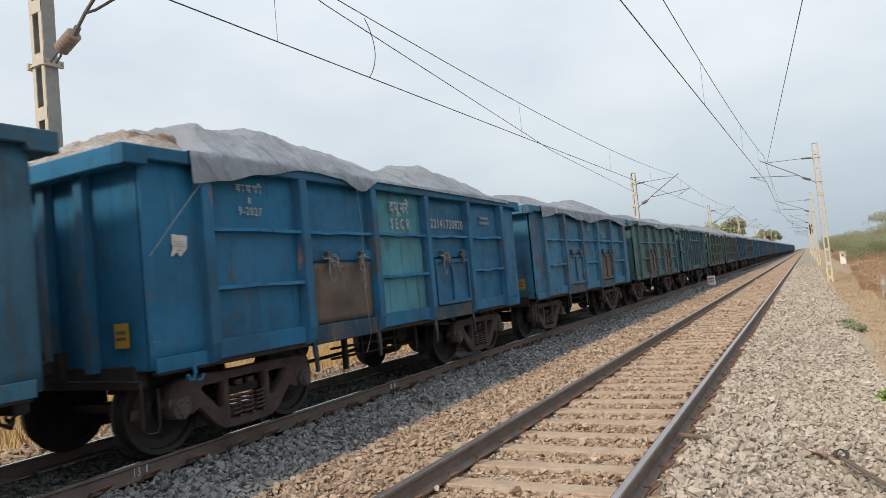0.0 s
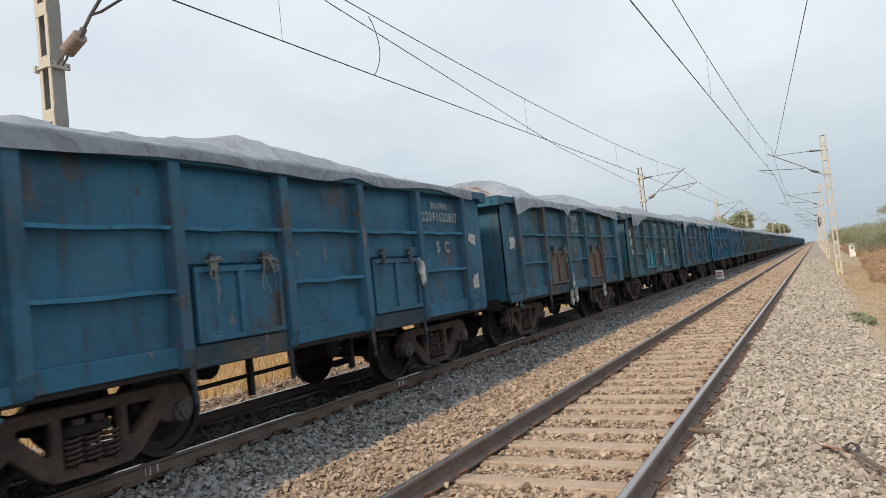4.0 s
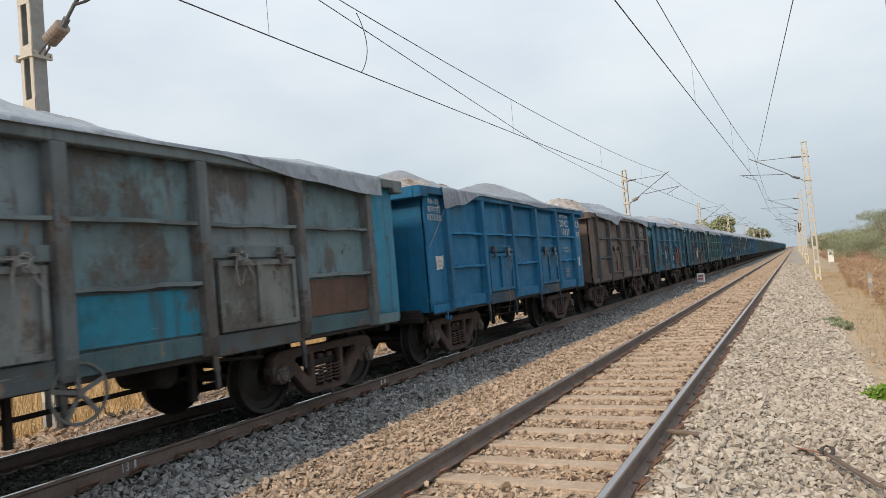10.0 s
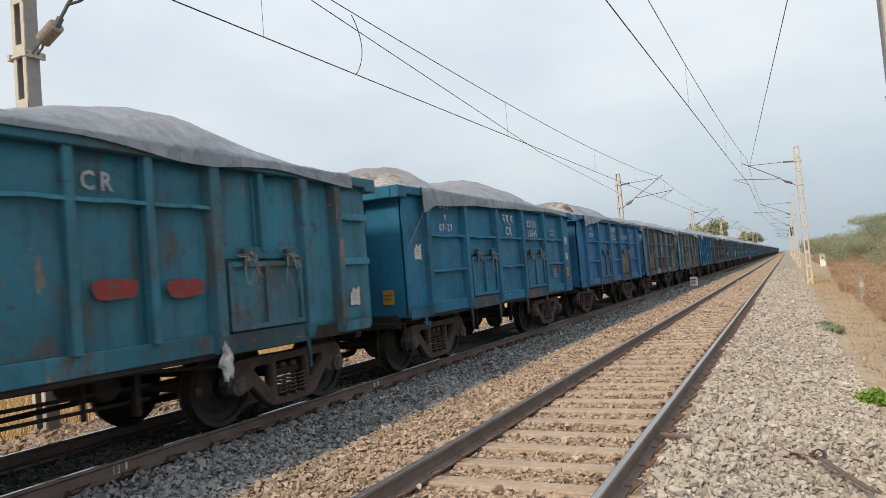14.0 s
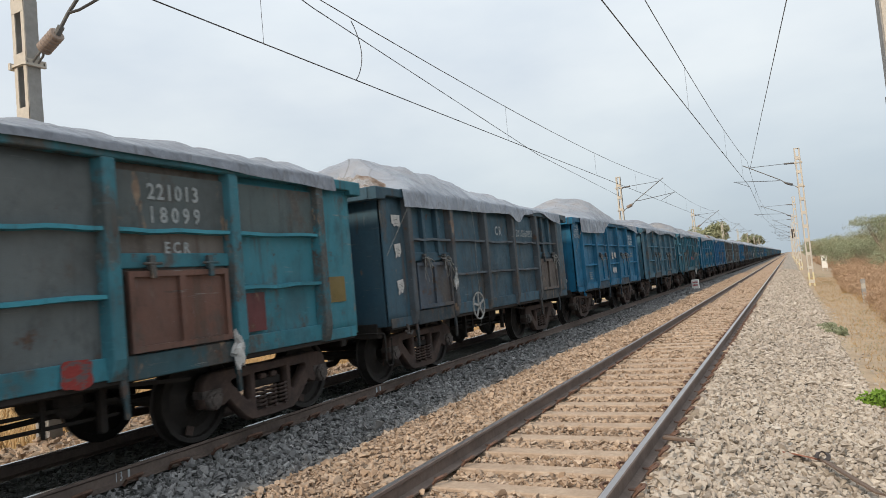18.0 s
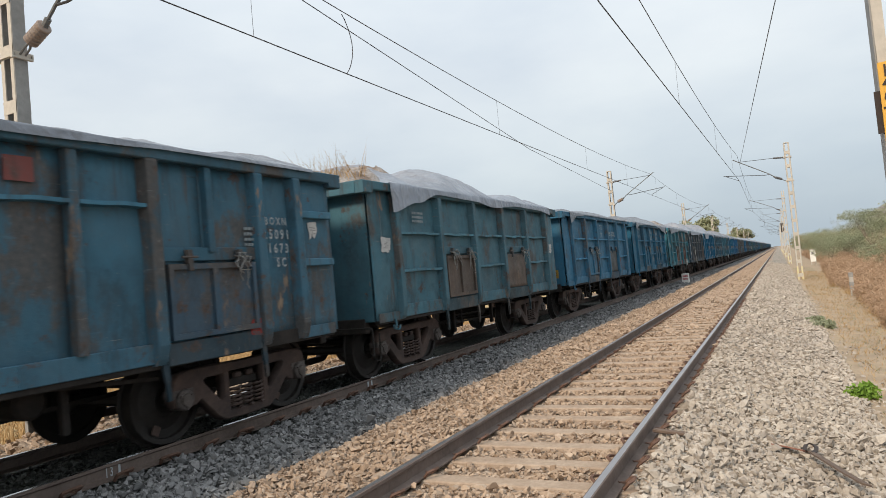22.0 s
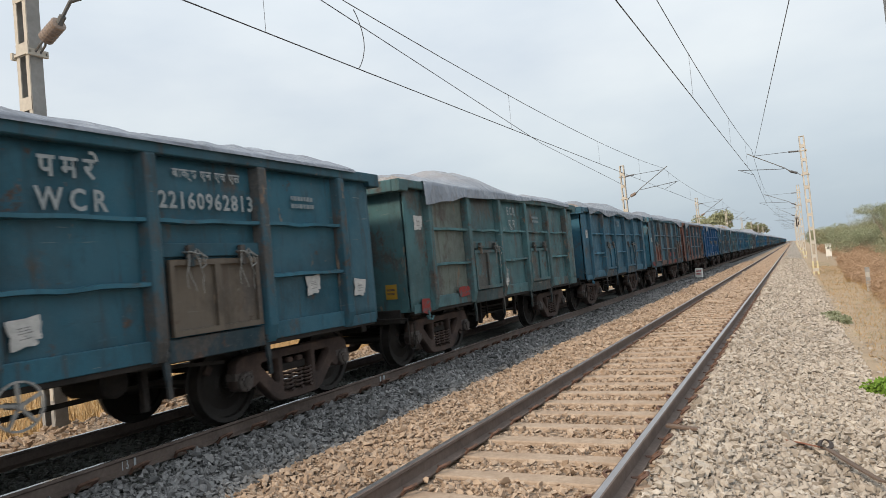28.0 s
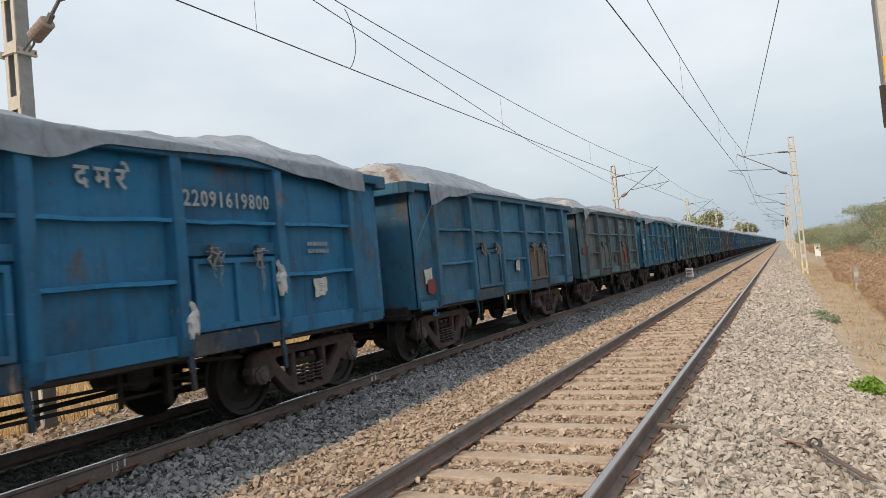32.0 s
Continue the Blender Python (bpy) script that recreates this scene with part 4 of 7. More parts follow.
def hook_mesh():
    bm = bmesh.new()
    tube(bm, [(0, 0, 0.14), (0.02, 0, 0.05), (0.03, -0.04, -0.02), (0.03, -0.09, 0.0), (0.03, -0.11, 0.05)], 0.02, 6)
    tube(bm, [(0.03, 0.0, -0.02), (0.03, 0.06, -0.03), (0.03, 0.10, 0.03)], 0.018, 6)
    return mesh_of(bm, "rope_hook", M_PAINT)


G = dict(
    end_plate=sheet_mesh(0.86, TOP - 0.12 - BOTTOM, "end_bay_plate", 0.02, 4), hinge=hinge_mesh(), frame=side_frame_mesh(), axle_box=axle_box_mesh(), spring=spring_mesh(),
    door_hook=bent_mesh(), lever_loop=loop_mesh(), wheelset=wheelset_mesh(), wheels=plain_wheelset_mesh(), coupler=coupler_mesh(), hose=hose_mesh(), sill_mid=box_mesh("centre_sill", -0.22, 0.22, -4.75, 4.75, 0.80, 1.138, 0.012, M_UNDER), cross=block_mesh("cross_member", 1.42, 0.09, 0.92, 1.139, M_UNDER), bolster=block_mesh("bolster", 1.13, 0.24, 0.50, 0.60, M_UNDER), lug=block_mesh("bolster_lug", 0.035, 0.055, 0.60, 0.665, M_BOGIE), cylinder=cylinder_mesh("brake_cylinder", 0.17, -0.35, 0.36), tank=cylinder_mesh("air_reservoir", 0.20, -0.5, 0.5), hanger=rod_mesh("hanger", (0, 0, 0.98), (0, 0, 0.42), 0.07, 0.07), pull_rod=rod_mesh("pull_rod", (0.3, -2.6, 0.52), (0.3, 2.6, 0.62), 0.05, 0.05), lever=rod_mesh("lever", (1.25, 0.2, 0.95), (1.25, 1.9, 0.80), 0.04, 0.03), bar_rail=rod_mesh("guard_rail", (0, -1.25, 0), (0, 1.25, -0.04), 0.035, 0.035), short=rod_mesh("guard_post", (0, 0, 0.92), (0, 0, 0.48), 0.05, 0.03), handwheel=handwheel_mesh(),
    knots=[knot_mesh(s) for s in range(4)], ladder=ladder_mesh(), end_bay_rib=box_mesh("stiffener", 0.0, 0.09, -0.36, 0.36, -0.05, 0.05, 0.01), hook=hook_mesh(), post=post_mesh(BOTTOM - 0.02, TOP - 0.10), thin_post=post_mesh(BOTTOM + 0.2, TOP - 0.10, 0.10, 0.10, "rib", False),
    half_post=post_mesh(2.12, TOP - 0.10, 0.09, 0.09, "rib", False), sole=box_mesh("sole_strip", 0.0, 0.05, -0.72, 0.72, 0.0, 0.21, 0.008),
    sole_end=box_mesh("sole_strip", 0.0, 0.016, -0.37, 0.37, 0.0, 0.15, 0.006), door=door_mesh(1.30, 0.80), hinge_bar=box_mesh("hinge_bar", 0.0, 0.05, -0.72, 0.72, 0.0, 0.15, 0.008),
    doorless=sheet_mesh(1.34, 0.80, "door", 0.03, 7), coping=coping_mesh(), end_coping=box_mesh("end_coping", -1.44, 1.44, 0.0, 0.16, -0.20, 0.004, 0.012),
    end_wall=box_mesh("end_wall", -1.45, 1.45, 0.0, 0.05, BOTTOM, TOP - 0.15, 0.008), end_post=box_mesh("end_stanchion", -0.07, 0.07, -0.11, 0.0, BOTTOM, TOP - 0.16, 0.01),
    end_rib=box_mesh("end_rib", -1.42, 1.42, -0.09, 0.0, -0.06, 0.06, 0.01), headstock=box_mesh("headstock", -1.28, 1.28, -0.08, 0.06, 0.80, 1.04, 0.015, M_UNDER), floor=box_mesh("floor", -1.45, 1.45, -4.75, 4.75, 1.14, 1.20, 0.01),
    sill=box_mesh("side_sill", 0.0, 0.09, -4.75, 4.75, 0.92, 1.10, 0.01, M_UNDER), far_side=box_mesh("side_wall", -0.03, 0.0, -4.75, 4.75, BOTTOM, TOP - 0.12, 0.005), back_strip=box_mesh("sill_strip", 0.0, 0.06, -0.70, 0.70, 0.0, 0.24, 0.01))
PLATES = [sheet_mesh(1.612, TOP - 0.12 - BOTTOM, "side_panel", 0.035, s) for s in (1, 2, 3, 5)]
RIBS = [rib_mesh(1.46, 0.10, 0.08, "stiffener", w, s) for w, s in ((0.008, 1), (0.015, 2), (0.03, 3), (0.05, 4.5))]
SHORT_RIB = rib_mesh(0.76, 0.10, 0.08, "stiffener", 0.006, 7)


def tarp_mesh(seed, crown, waves, start, drop, fine=True, lean=0.0, rough=None, heap=0.3, hem=None, peak=0.5):
    """A tarpaulin drawn over the heaped load: ties pull its hem down, creases run from them over the top."""
    rnd = random.Random(seed * 7 + 1)
    ph = [rnd.uniform(0, 6.3) for _ in range(6)]
    ny, nx = (130, 50) if fine else (26, 12)
    y0, y1 = start - 0.2, 4.38
    crown, rough = 0.8 * crown, rough or rnd.uniform(0.03, 0.06)
    if hem is None:
        cuts = [0.0] + sorted(rnd.uniform(0.2, 0.8) for _ in range(rnd.choice((1, 2, 2, 3)))) + [1.0]
        hem = []
        for a, b in zip(cuts, cuts[1:]):
            hem += [(a, 0.8 * drop * rnd.uniform(0.8, 1.1)), ((a + b) / 2, 0.8 * drop * (rnd.uniform(0.35, 0.6) if b - a > 0.15 else 0.85))]
        hem.append((1.0, 0.8 * drop))
    ties = [(u, d) for i, (u, d) in enumerate(hem) if d >= max(h for _, h in hem[max(0, i - 1):i + 2])]
    us, ds = [u for u, _ in hem], [d for _, d in hem]
    bm = bmesh.new()
    rows = []
    for j in range(ny + 1):
        u = j / ny
        y = y0 + (y1 - y0) * u
        hump = crown * max(0.0, math.sin(math.pi * (0.08 + 0.86 * u))) ** peak * (0.66 + 0.34 * math.sin(waves * 2 * math.pi * u + ph[0])) + 0.04 * math.sin(9 * u + ph[1])
        hump *= 1 - lean * (2 * u - 1)
        rear = 0.5 * heap * math.exp(-((y + 3.9) / 0.9) ** 2)
        hump = max(hump, rear) + 0.35 * min(hump, rear)
        k = min(len(us) - 2, max(0, sum(1 for q in us if q <= u) - 1))
        q = (u - us[k]) / max(us[k + 1] - us[k], 1e-6)
        q = q * q * (3 - 2 * q)
        hang = ds[k] + (ds[k + 1] - ds[k]) * q + 0.008 * noise.noise((y * 2, seed, 3))
        hang = max(0.045, hang)
        seat = min(1.0, u / 0.06)
        seat = seat * seat * (3 - 2 * seat)
        pull = sum(d * math.exp(-abs(u - t) * 16) for t, d in ties)
        row = []
        for i in range(nx + 1):
            v = i / nx * 2 - 1
            ridge = (1 - 2.4 * abs(noise.noise((v * 1.7 + y * 0.5, y * 1.3 - v * 0.9, seed + 0.5)))) + 0.55 * (1 - 2.4 * abs(noise.noise((v * 3.0 - y * 0.8, y * 2.9 + v, seed + 1.5)))) + 0.3 * (1 - 2.4 * abs(noise.noise((v * 5.5 + y, y * 6.1, seed + 2.5))))
            fan = sum(math.cos(9.0 * math.atan2((y - (y0 + (y1 - y0) * t)), 0.12 + 1.7 * (1 - abs(v)))) * math.exp(-abs(u - t) * 9) for t, d in ties)
            if abs(v) < 0.80:
                w = v / 0.80
                x = w * 1.60
                slope = 1 - abs(w) ** 2.4
                lump = 0.10 * noise.noise((x * 1.2, y * 0.8, seed)) + rough * ridge + 0.010 * noise.noise((x * 5, y * 4, seed + 5))
                z = TOP + 0.015 - 0.10 * (1 - seat) * slope + seat * 1.55 * hump * slope + seat * lump * (1 - abs(w) ** 6) + 0.022 * fan * abs(w) ** 2 * (1 - abs(w) ** 8) - 0.25 * pull * abs(w) ** 3 * (1 - abs(w))
            else:
                w = (abs(v) - 0.80) / 0.20
                fold = 0.012 * noise.noise((y * 1.6, w * 0.8, seed)) + 0.004 * fan
                x = math.copysign(1.615 + max(0.004, (0.022 + fold) * w ** 0.7), v)
                z = TOP + 0.012 - hang * w
            row.append(bm.verts.new((x, y, z)))
        rows.append(row)
    for a, b in zip(rows, rows[1:]):
        for i in range(len(a) - 1):
            bm.faces.new((a[i], a[i + 1], b[i + 1], b[i])).smooth = True
    for e in bm.edges:
        if abs(abs(e.verts[0].co.x) - abs(e.verts[1].co.x)) < 0.012 and 1.59 < abs(e.verts[0].co.x) < 1.64 or e.is_boundary:
            e.smooth = len(e.link_faces) == 2 and e.calc_face_angle() < 0.6
    return mesh_of(bm, "tarpaulin", M_TARP)


def load_mesh(seed, heap=0.3):
    """Crumpled sacking and dry stuff heaped behind the rear coping."""
    bm = bmesh.new()
    n, m = 36, 22
    rows = []
    for i in range(n + 1):
        x = -1.44 + 2.88 * i / n
        row = []
        for j in range(m + 1):
            y = -4.86 + 1.9 * j / m
            lump = 0.85 + 0.45 * noise.noise((x * 0.9, y * 0.7, seed * 3.3))
            rise = max(0.0, math.sin(math.pi * min(1.0, 0.06 + j / m * 0.66)))
            crumple = 0.6 - 1.7 * abs(noise.noise((x * 1.6 + y * 0.6, y * 2.4 - x * 0.8, seed))) + 0.5 * (0.5 - 1.4 * abs(noise.noise((x * 4.1, y * 4.9, seed + 3))))
            z = TOP - 0.16 + 0.9 * (heap + 0.1) * rise ** 0.7 * lump * (1 - abs(x / 1.5) ** 3) + 0.13 * 1.5 * crumple * min(1, j / 3) * (1 - abs(x / 1.46) ** 6) + 0.02 * noise.noise((x * 9, y * 9, seed))
            row.append(bm.verts.new((x + 0.04 * noise.noise((y * 6, x * 3, seed)) * (1 - abs(x / 1.44)), y, z)))
        rows.append(row)
    for a, b in zip(rows, rows[1:]):
        for j in range(m):
            bm.faces.new((a[j], b[j], b[j + 1], a[j + 1])).smooth = True
    return mesh_of(bm, "sacking", M_STRAW)


def tuft_mesh(seed, height):
    """Dry stalks that stick out of the load."""
    rs = np.random.RandomState(seed)
    n = 260
    p = np.stack([rs.normal(0, 0.28, n), rs.normal(0, 0.25, n), rs.uniform(-0.25, 0.0, n)], 1)
    h = height * rs.uniform(0.3, 1.1, n)
    tip = p + np.stack([rs.normal(0, 0.45, n) * h, rs.normal(-0.25, 0.5, n) * h, h], 1)
    a = rs.uniform(0, 6.28, n)
    d = np.stack([np.cos(a), np.sin(a), np.zeros(n)], 1) * 0.008
    v = np.stack([p - d, p + d, tip], 1).reshape(-1, 3)
    return raw_mesh("straw_tuft", v, np.arange(3 * n).reshape(-1, 3), M_STRAWGRASS)


def coal_mesh():
    bm = bmesh.new()
    n, m = 8, 24
    rows = [[bm.verts.new((-1.45 + 2.9 * i / n, -4.7 + 9.4 * j / m, TOP - 0.25 + 0.2 * math.sin(math.pi * i / n) + 0.05 * noise.noise((i * 1.3, j * 1.1, 2)))) for j in range(m + 1)] for i in range(n + 1)]
    for a, b in zip(rows, rows[1:]):
        for j in range(m):
            bm.faces.new((a[j], b[j], b[j + 1], a[j + 1]))
    return mesh_of(bm, "coal", M_COAL)


COAL = coal_mesh()
SACKS = [load_mesh(s) for s in range(5)]
TUFTS = [tuft_mesh(3, 0.55)]


def letter_mesh(text, size, mat=None, squeeze=1.0):
    cu = bpy.data.curves.new("letters", "FONT")
    cu.body, cu.size, cu.align_x, cu.align_y = text, size, "CENTER", "CENTER"
    cu.resolution_u, cu.offset, cu.space_character = 2, size * 0.022, 1.18 if len(text) > 5 else 1.5
    ob = bpy.data.objects.new("letters", cu)
    me = bpy.data.meshes.new_from_object(ob)
    bpy.data.objects.remove(ob)
    bpy.data.curves.remove(cu)
    me.transform(Matrix.Diagonal((squeeze, 1, 1, 1)))
    me.materials.clear()
    me.materials.append(mat or M_WHITE)
    return me


def bars_mesh(w, h, lines, mat, seed=0):
    """Rows of short bars in place of lettering that cannot be read."""
    rnd = random.Random(seed)
    bm = bmesh.new()
    for i in range(lines):
        y, z = -w / 2, h * (0.5 - (i + 0.5) / lines)
        while y < w / 2 - 0.03:
            d = rnd.uniform(0.05, 0.16) * w
            e = min(y + d, w / 2)
            box(bm, 0, 0.003, y, e, z - 0.28 * h / lines, z + 0.28 * h / lines)
            y = e + 0.035 * w
    return mesh_of(bm, "lettering", mat)


def label_mesh(w, h, mat):
    bm = bmesh.new()
    box(bm, 0, 0.004, -w / 2, w / 2, -h / 2, h / 2)
    return mesh_of(bm, "label", mat)


def title_mesh():
    """Worn print: broken lines of small words, a larger block at one side."""
    rnd = random.Random(8)
    bm = bmesh.new()
    for z in (0.045, 0.022, -0.001, -0.024, -0.047):
        y = -0.065 + rnd.uniform(0, 0.015)
        while y < 0.05:
            e = y + rnd.uniform(0.008, 0.03)
            if rnd.random() < 0.7:
                box(bm, 0, 0.002, y, min(e, 0.065), z - 0.0045, z + 0.0045)
            y = e + rnd.uniform(0.006, 0.014)
    return mesh_of(bm, "print", M_INK)


def patch_mesh(w, h, mat, seed, rough=0.12):
    """A thin patch with a brushed outline."""
    bm = bmesh.new()
    rim = []
    for i in range(28):
        a = 2 * math.pi * i / 28
        c, s = math.cos(a), math.sin(a)
        r = (abs(c) ** 5 + abs(s) ** 5) ** -0.2 * (1 - rough * (0.5 + 0.9 * noise.noise((c * 1.2 + seed * 5, s * 1.2, seed))))
        rim.append((c * r * w / 2, s * r * h / 2))
    return slab_mesh(bm, rim, mat)


def slab_mesh(bm, rim, mat):
    """A thin plate with the given outline."""
    lo, hi = [[bm.verts.new((x, y, z)) for y, z in rim] for x in (0.0, 0.004)]
    bm.faces.new(hi)
    for i in range(len(rim)):
        j = (i + 1) % len(rim)
        bm.faces.new((lo[i], lo[j], hi[j], hi[i]))
    return mesh_of(bm, "label", mat)


def paper_mesh(w, h, seed, torn):
    """A pasted sheet: straight cut edges, with one corner and some bites torn away."""
    rnd = random.Random(seed)
    lost = rnd.randrange(4)
    corners = [(-1, -1), (1, -1), (1, 1), (-1, 1)]
    rim = []
    for i, (a, b) in enumerate(zip(corners, corners[1:] + corners[:1])):
        bite, deep = rnd.uniform(0.3, 0.7), torn * rnd.choice((0.0, 0.3, 0.9))
        for j in range(7):
            u = j / 7
            y, z = a[0] + (b[0] - a[0]) * u, a[1] + (b[1] - a[1]) * u
            f = 1 - deep * math.exp(-((u - bite) / 0.14) ** 2) - 0.05 * rnd.random()
            cut = min(1.0, math.hypot(y - corners[lost][0], z - corners[lost][1]) / (0.2 + 1.2 * torn))
            f *= 0.55 + 0.45 * cut
            rim.append((y * f * w / 2, z * f * h / 2))
    return slab_mesh(bmesh.new(), rim, M_PAPER)


PAPERS, YPLATE = [paper_mesh(w, h, q, r) for w, h, q, r in ((0.30, 0.26, 4, 0.15), (0.24, 0.28, 9, 0.45), (0.28, 0.20, 14, 0.3), (0.20, 0.24, 15, 0.6))], label_mesh(0.22, 0.25, M_YELLOW)
RPLATES = [patch_mesh(w, h, M_RED, s, 0.22) for w, h, s in ((0.44, 0.24, 1), (0.34, 0.30, 2), (0.56, 0.22, 3))]
YPRINT = bars_mesh(0.17, 0.13, 2, M_BROWNPATCH, 9)
PRINT = title_mesh()
BARS = [bars_mesh(w, h, q, M_FAINT, s) for s, (w, h, q) in enumerate(((0.40, 0.22, 3), (0.46, 0.20, 2), (0.36, 0.26, 4)))]


def rope_mesh(pts, r=0.012):
    bm = bmesh.new()
    tube(bm, pts, r, 5)
    return mesh_of(bm, "rope", M_ROPE)


ROPE = rope_mesh([(-0.04, -0.72, -0.86), (0.0, -0.40, -0.47), (0.03, -0.08, -0.10), (0.0, 0.0, 0.02)], 0.005)
ROPE_DOWN = rope_mesh([(0.0, 0.0, 0.0), (0.02, 0.02, -0.7), (0.03, -0.05, -1.5), (0.05, -0.02, -2.2), (0.02, -0.12, -2.45)], 0.0035)


def rag_mesh(seed, w=0.10, h=0.44):
    """A crumpled scrap of plastic sacking caught on the side."""
    bm = bmesh.new()
    bmesh.ops.create_icosphere(bm, subdivisions=3, radius=1.0)
    for v in bm.verts:
        p = v.co.copy()
        q = 1 + 0.75 * noise.noise((p.x * 1.6 + seed * 7, p.y * 1.6, p.z * 2.2)) - 0.5 * abs(noise.noise((p.x * 4, p.y * 4 + seed, p.z * 5)))
        thin = 0.55 + 0.45 * math.cos(p.z * 2.2 + seed)
        v.co = Vector((p.x * 0.05 * q, p.y * w * q * thin + 0.06 * noise.noise((p.z * 2, seed, 0)), p.z * h / 2 * q - h / 2))
    return mesh_of(bm, "torn_sack", M_PAPER)


RAGS = [rag_mesh(s) for s in (1, 2)]
RAG_LONG = rag_mesh(2, 0.20, 0.85)

BLUE, DEEP, TEAL, GREEN, NAVY = (0.013, 0.13, 0.255), (0.022, 0.103, 0.19), (0.034, 0.150, 0.225), (0.060, 0.168, 0.195), (0.038, 0.070, 0.12)
CYAN, BROWN, RUST, SLATE = (0.04, 0.22, 0.28), (0.12, 0.094, 0.078), (0.185, 0.058, 0.037), (0.068, 0.108, 0.142)
SKYBLUE, DOORBROWN, DOORRUST, DARK = (0.085, 0.205, 0.285), (0.115, 0.085, 0.068), (0.14, 0.068, 0.05), (0.06, 0.07, 0.075)


def shade(c, f):
    return tuple(max(0.0, x * f) for x in c)


def wagon(k, kind="A", colour=BLUE, wear=0.25, posts=None, doors=(None, None), panels=None, texts=(), papers=(), crown=0.5, waves=1.5, drop=0.35, start=-4.05, wheel=False, fine=True, extras=(), trim=None, sole=None, lean=0.0, rough=None, heap=0.3, hem=None, peak=0.5, tuft=None, sheen=1.0, name_label=""):
    """One open high-sided wagon with its parts, at the rails' level below its middle."""
    rnd = random.Random(1000 + k)
    base = tagged(new("goods_wagon"), name_label, "goods wagon", "wagons of the coal train")
    colour = shade(colour, 1.03)
    panels = panels or {}
    if wear > 0.3 and colour[2] > 1.5 * colour[0]:
        colour = (colour[0] + 0.004, colour[1] * 0.98, colour[2] * 0.88)
    alpha = wear
    main = (*colour, alpha)
    pcol = (*(posts or shade(colour, 0.98)), min(0.6, alpha * 1.2 + 0.08))
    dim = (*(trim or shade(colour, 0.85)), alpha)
    # stiffeners lighter than the panels: dust and the light on their faces, as paint
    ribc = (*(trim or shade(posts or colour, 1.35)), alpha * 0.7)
    low = (*(sole or shade(colour, 1.05)), alpha)
    x_in = SIDE
    for side in (1, -1):
        turn = 0 if side > 0 else 180
        if side < 0:
            put("side_wall", G["far_side"], base, (-SIDE, 0, 0), (0, 0, 180), colour=main)
            for y in POSTS if k >= 0 else ():
                put("stanchion", G["post"], base, (-x_in, y, 0), (0, 0, 180), colour=pcol)
            put("side_sill", G["sill"], base, (-(SIDE - 0.06), 0, 0), (0, 0, 180))
            put("coping", G["coping"], base, (-BODY_W, 0, TOP), (0, 0, 180), colour=pcol)
            continue
        for i, (ya, yb) in enumerate(BAYS):
            c = (*panels[i], alpha) if (side > 0 and i in panels) else (*shade(colour, rnd.uniform(0.9, 1.08)), alpha)
            put("side_panel", PLATES[(i + k) % 4], base, (side * x_in, side * (ya + yb) / 2, BOTTOM + 0.01), (0, 0, turn), colour=c)
        for y in (-4.40, 4.40):
            put("end_bay_plate", G["end_plate"], base, (side * (x_in + 0.03), y, BOTTOM + 0.01), (0, 0, turn), colour=(*panels[5 if y > 0 else -1], alpha) if (5 if y > 0 else -1) in panels else main)
        for y in ((-4.042, -3.30, -1.72, 1.72, 3.30, 4.042) if kind == "B" else POSTS):
            put("stanchion", G["post"], base, (side * x_in, y, 0), (0, 0, turn), colour=pcol)
        put("coping", G["coping"], base, (side * BODY_W, 0, TOP), (0, 0, turn), colour=dim)
        put("side_sill", G["sill"], base, (side * (SIDE - 0.06), 0, 0), (0, 0, turn))
        if kind == "B":
            spans = [(-3.30, -1.72, True), (-1.72, 1.72, False), (1.72, 3.30, True)]
            for y in (-0.86, 0.0, 0.86) if fine else ():
                put("rib", G["thin_post"], base, (x_in, y, 0), colour=pcol)
            for y in (-1.29, -0.43, 0.43, 1.29):
                put("stiffener", SHORT_RIB, base, (x_in, y, 2.58), colour=ribc)
            for y in (-4.40, 4.40):
                for z in (1.96, 2.61):
                    put("stiffener", G["end_bay_rib"], base, (x_in + 0.03, y, z), colour=ribc)
        else:
            spans = [(a, b, i in ((1, 3) if kind == "A" else (0, 4))) for i, (a, b) in enumerate(BAYS)]
        first = True
        for i, (ya, yb, isdoor) in enumerate(spans):
            ym = (ya + yb) / 2
            if kind != "B" and fine:
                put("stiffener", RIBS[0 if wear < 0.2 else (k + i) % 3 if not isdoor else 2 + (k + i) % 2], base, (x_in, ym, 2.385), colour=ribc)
            if kind != "A" and isdoor and fine:
                for q in (-0.27, 0.27) if kind == "C" else (0.0,):
                    put("rib", G["half_post"], base, (x_in, ym + q, 0), colour=dim)
            if isdoor:
                d, first = doors[0 if first else 1], False
                plain = d is not None and len(d) == 4
                dc = (*(d[:3] if d else shade(colour, 1.0)), min(1, alpha + 0.1))
                put("hinge_bar", G["hinge_bar"], base, (x_in + 0.01, ym, 2.02), colour=dim)
                door = put("door", G["doorless"] if plain else G["door"], base, (x_in + 0.045, ym, 1.19), label="" if not d else "rust-brown replacement door", colour=dc)
                for q in (-0.38, 0.38) if fine else ():
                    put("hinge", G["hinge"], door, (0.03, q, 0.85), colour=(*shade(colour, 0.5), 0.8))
                    if k >= 0 and rnd.random() < 0.7:
                        put("cord", rnd.choice(G["knots"]), door, (0.03, q, 0.85))
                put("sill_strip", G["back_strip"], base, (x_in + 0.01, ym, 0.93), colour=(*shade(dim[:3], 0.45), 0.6))
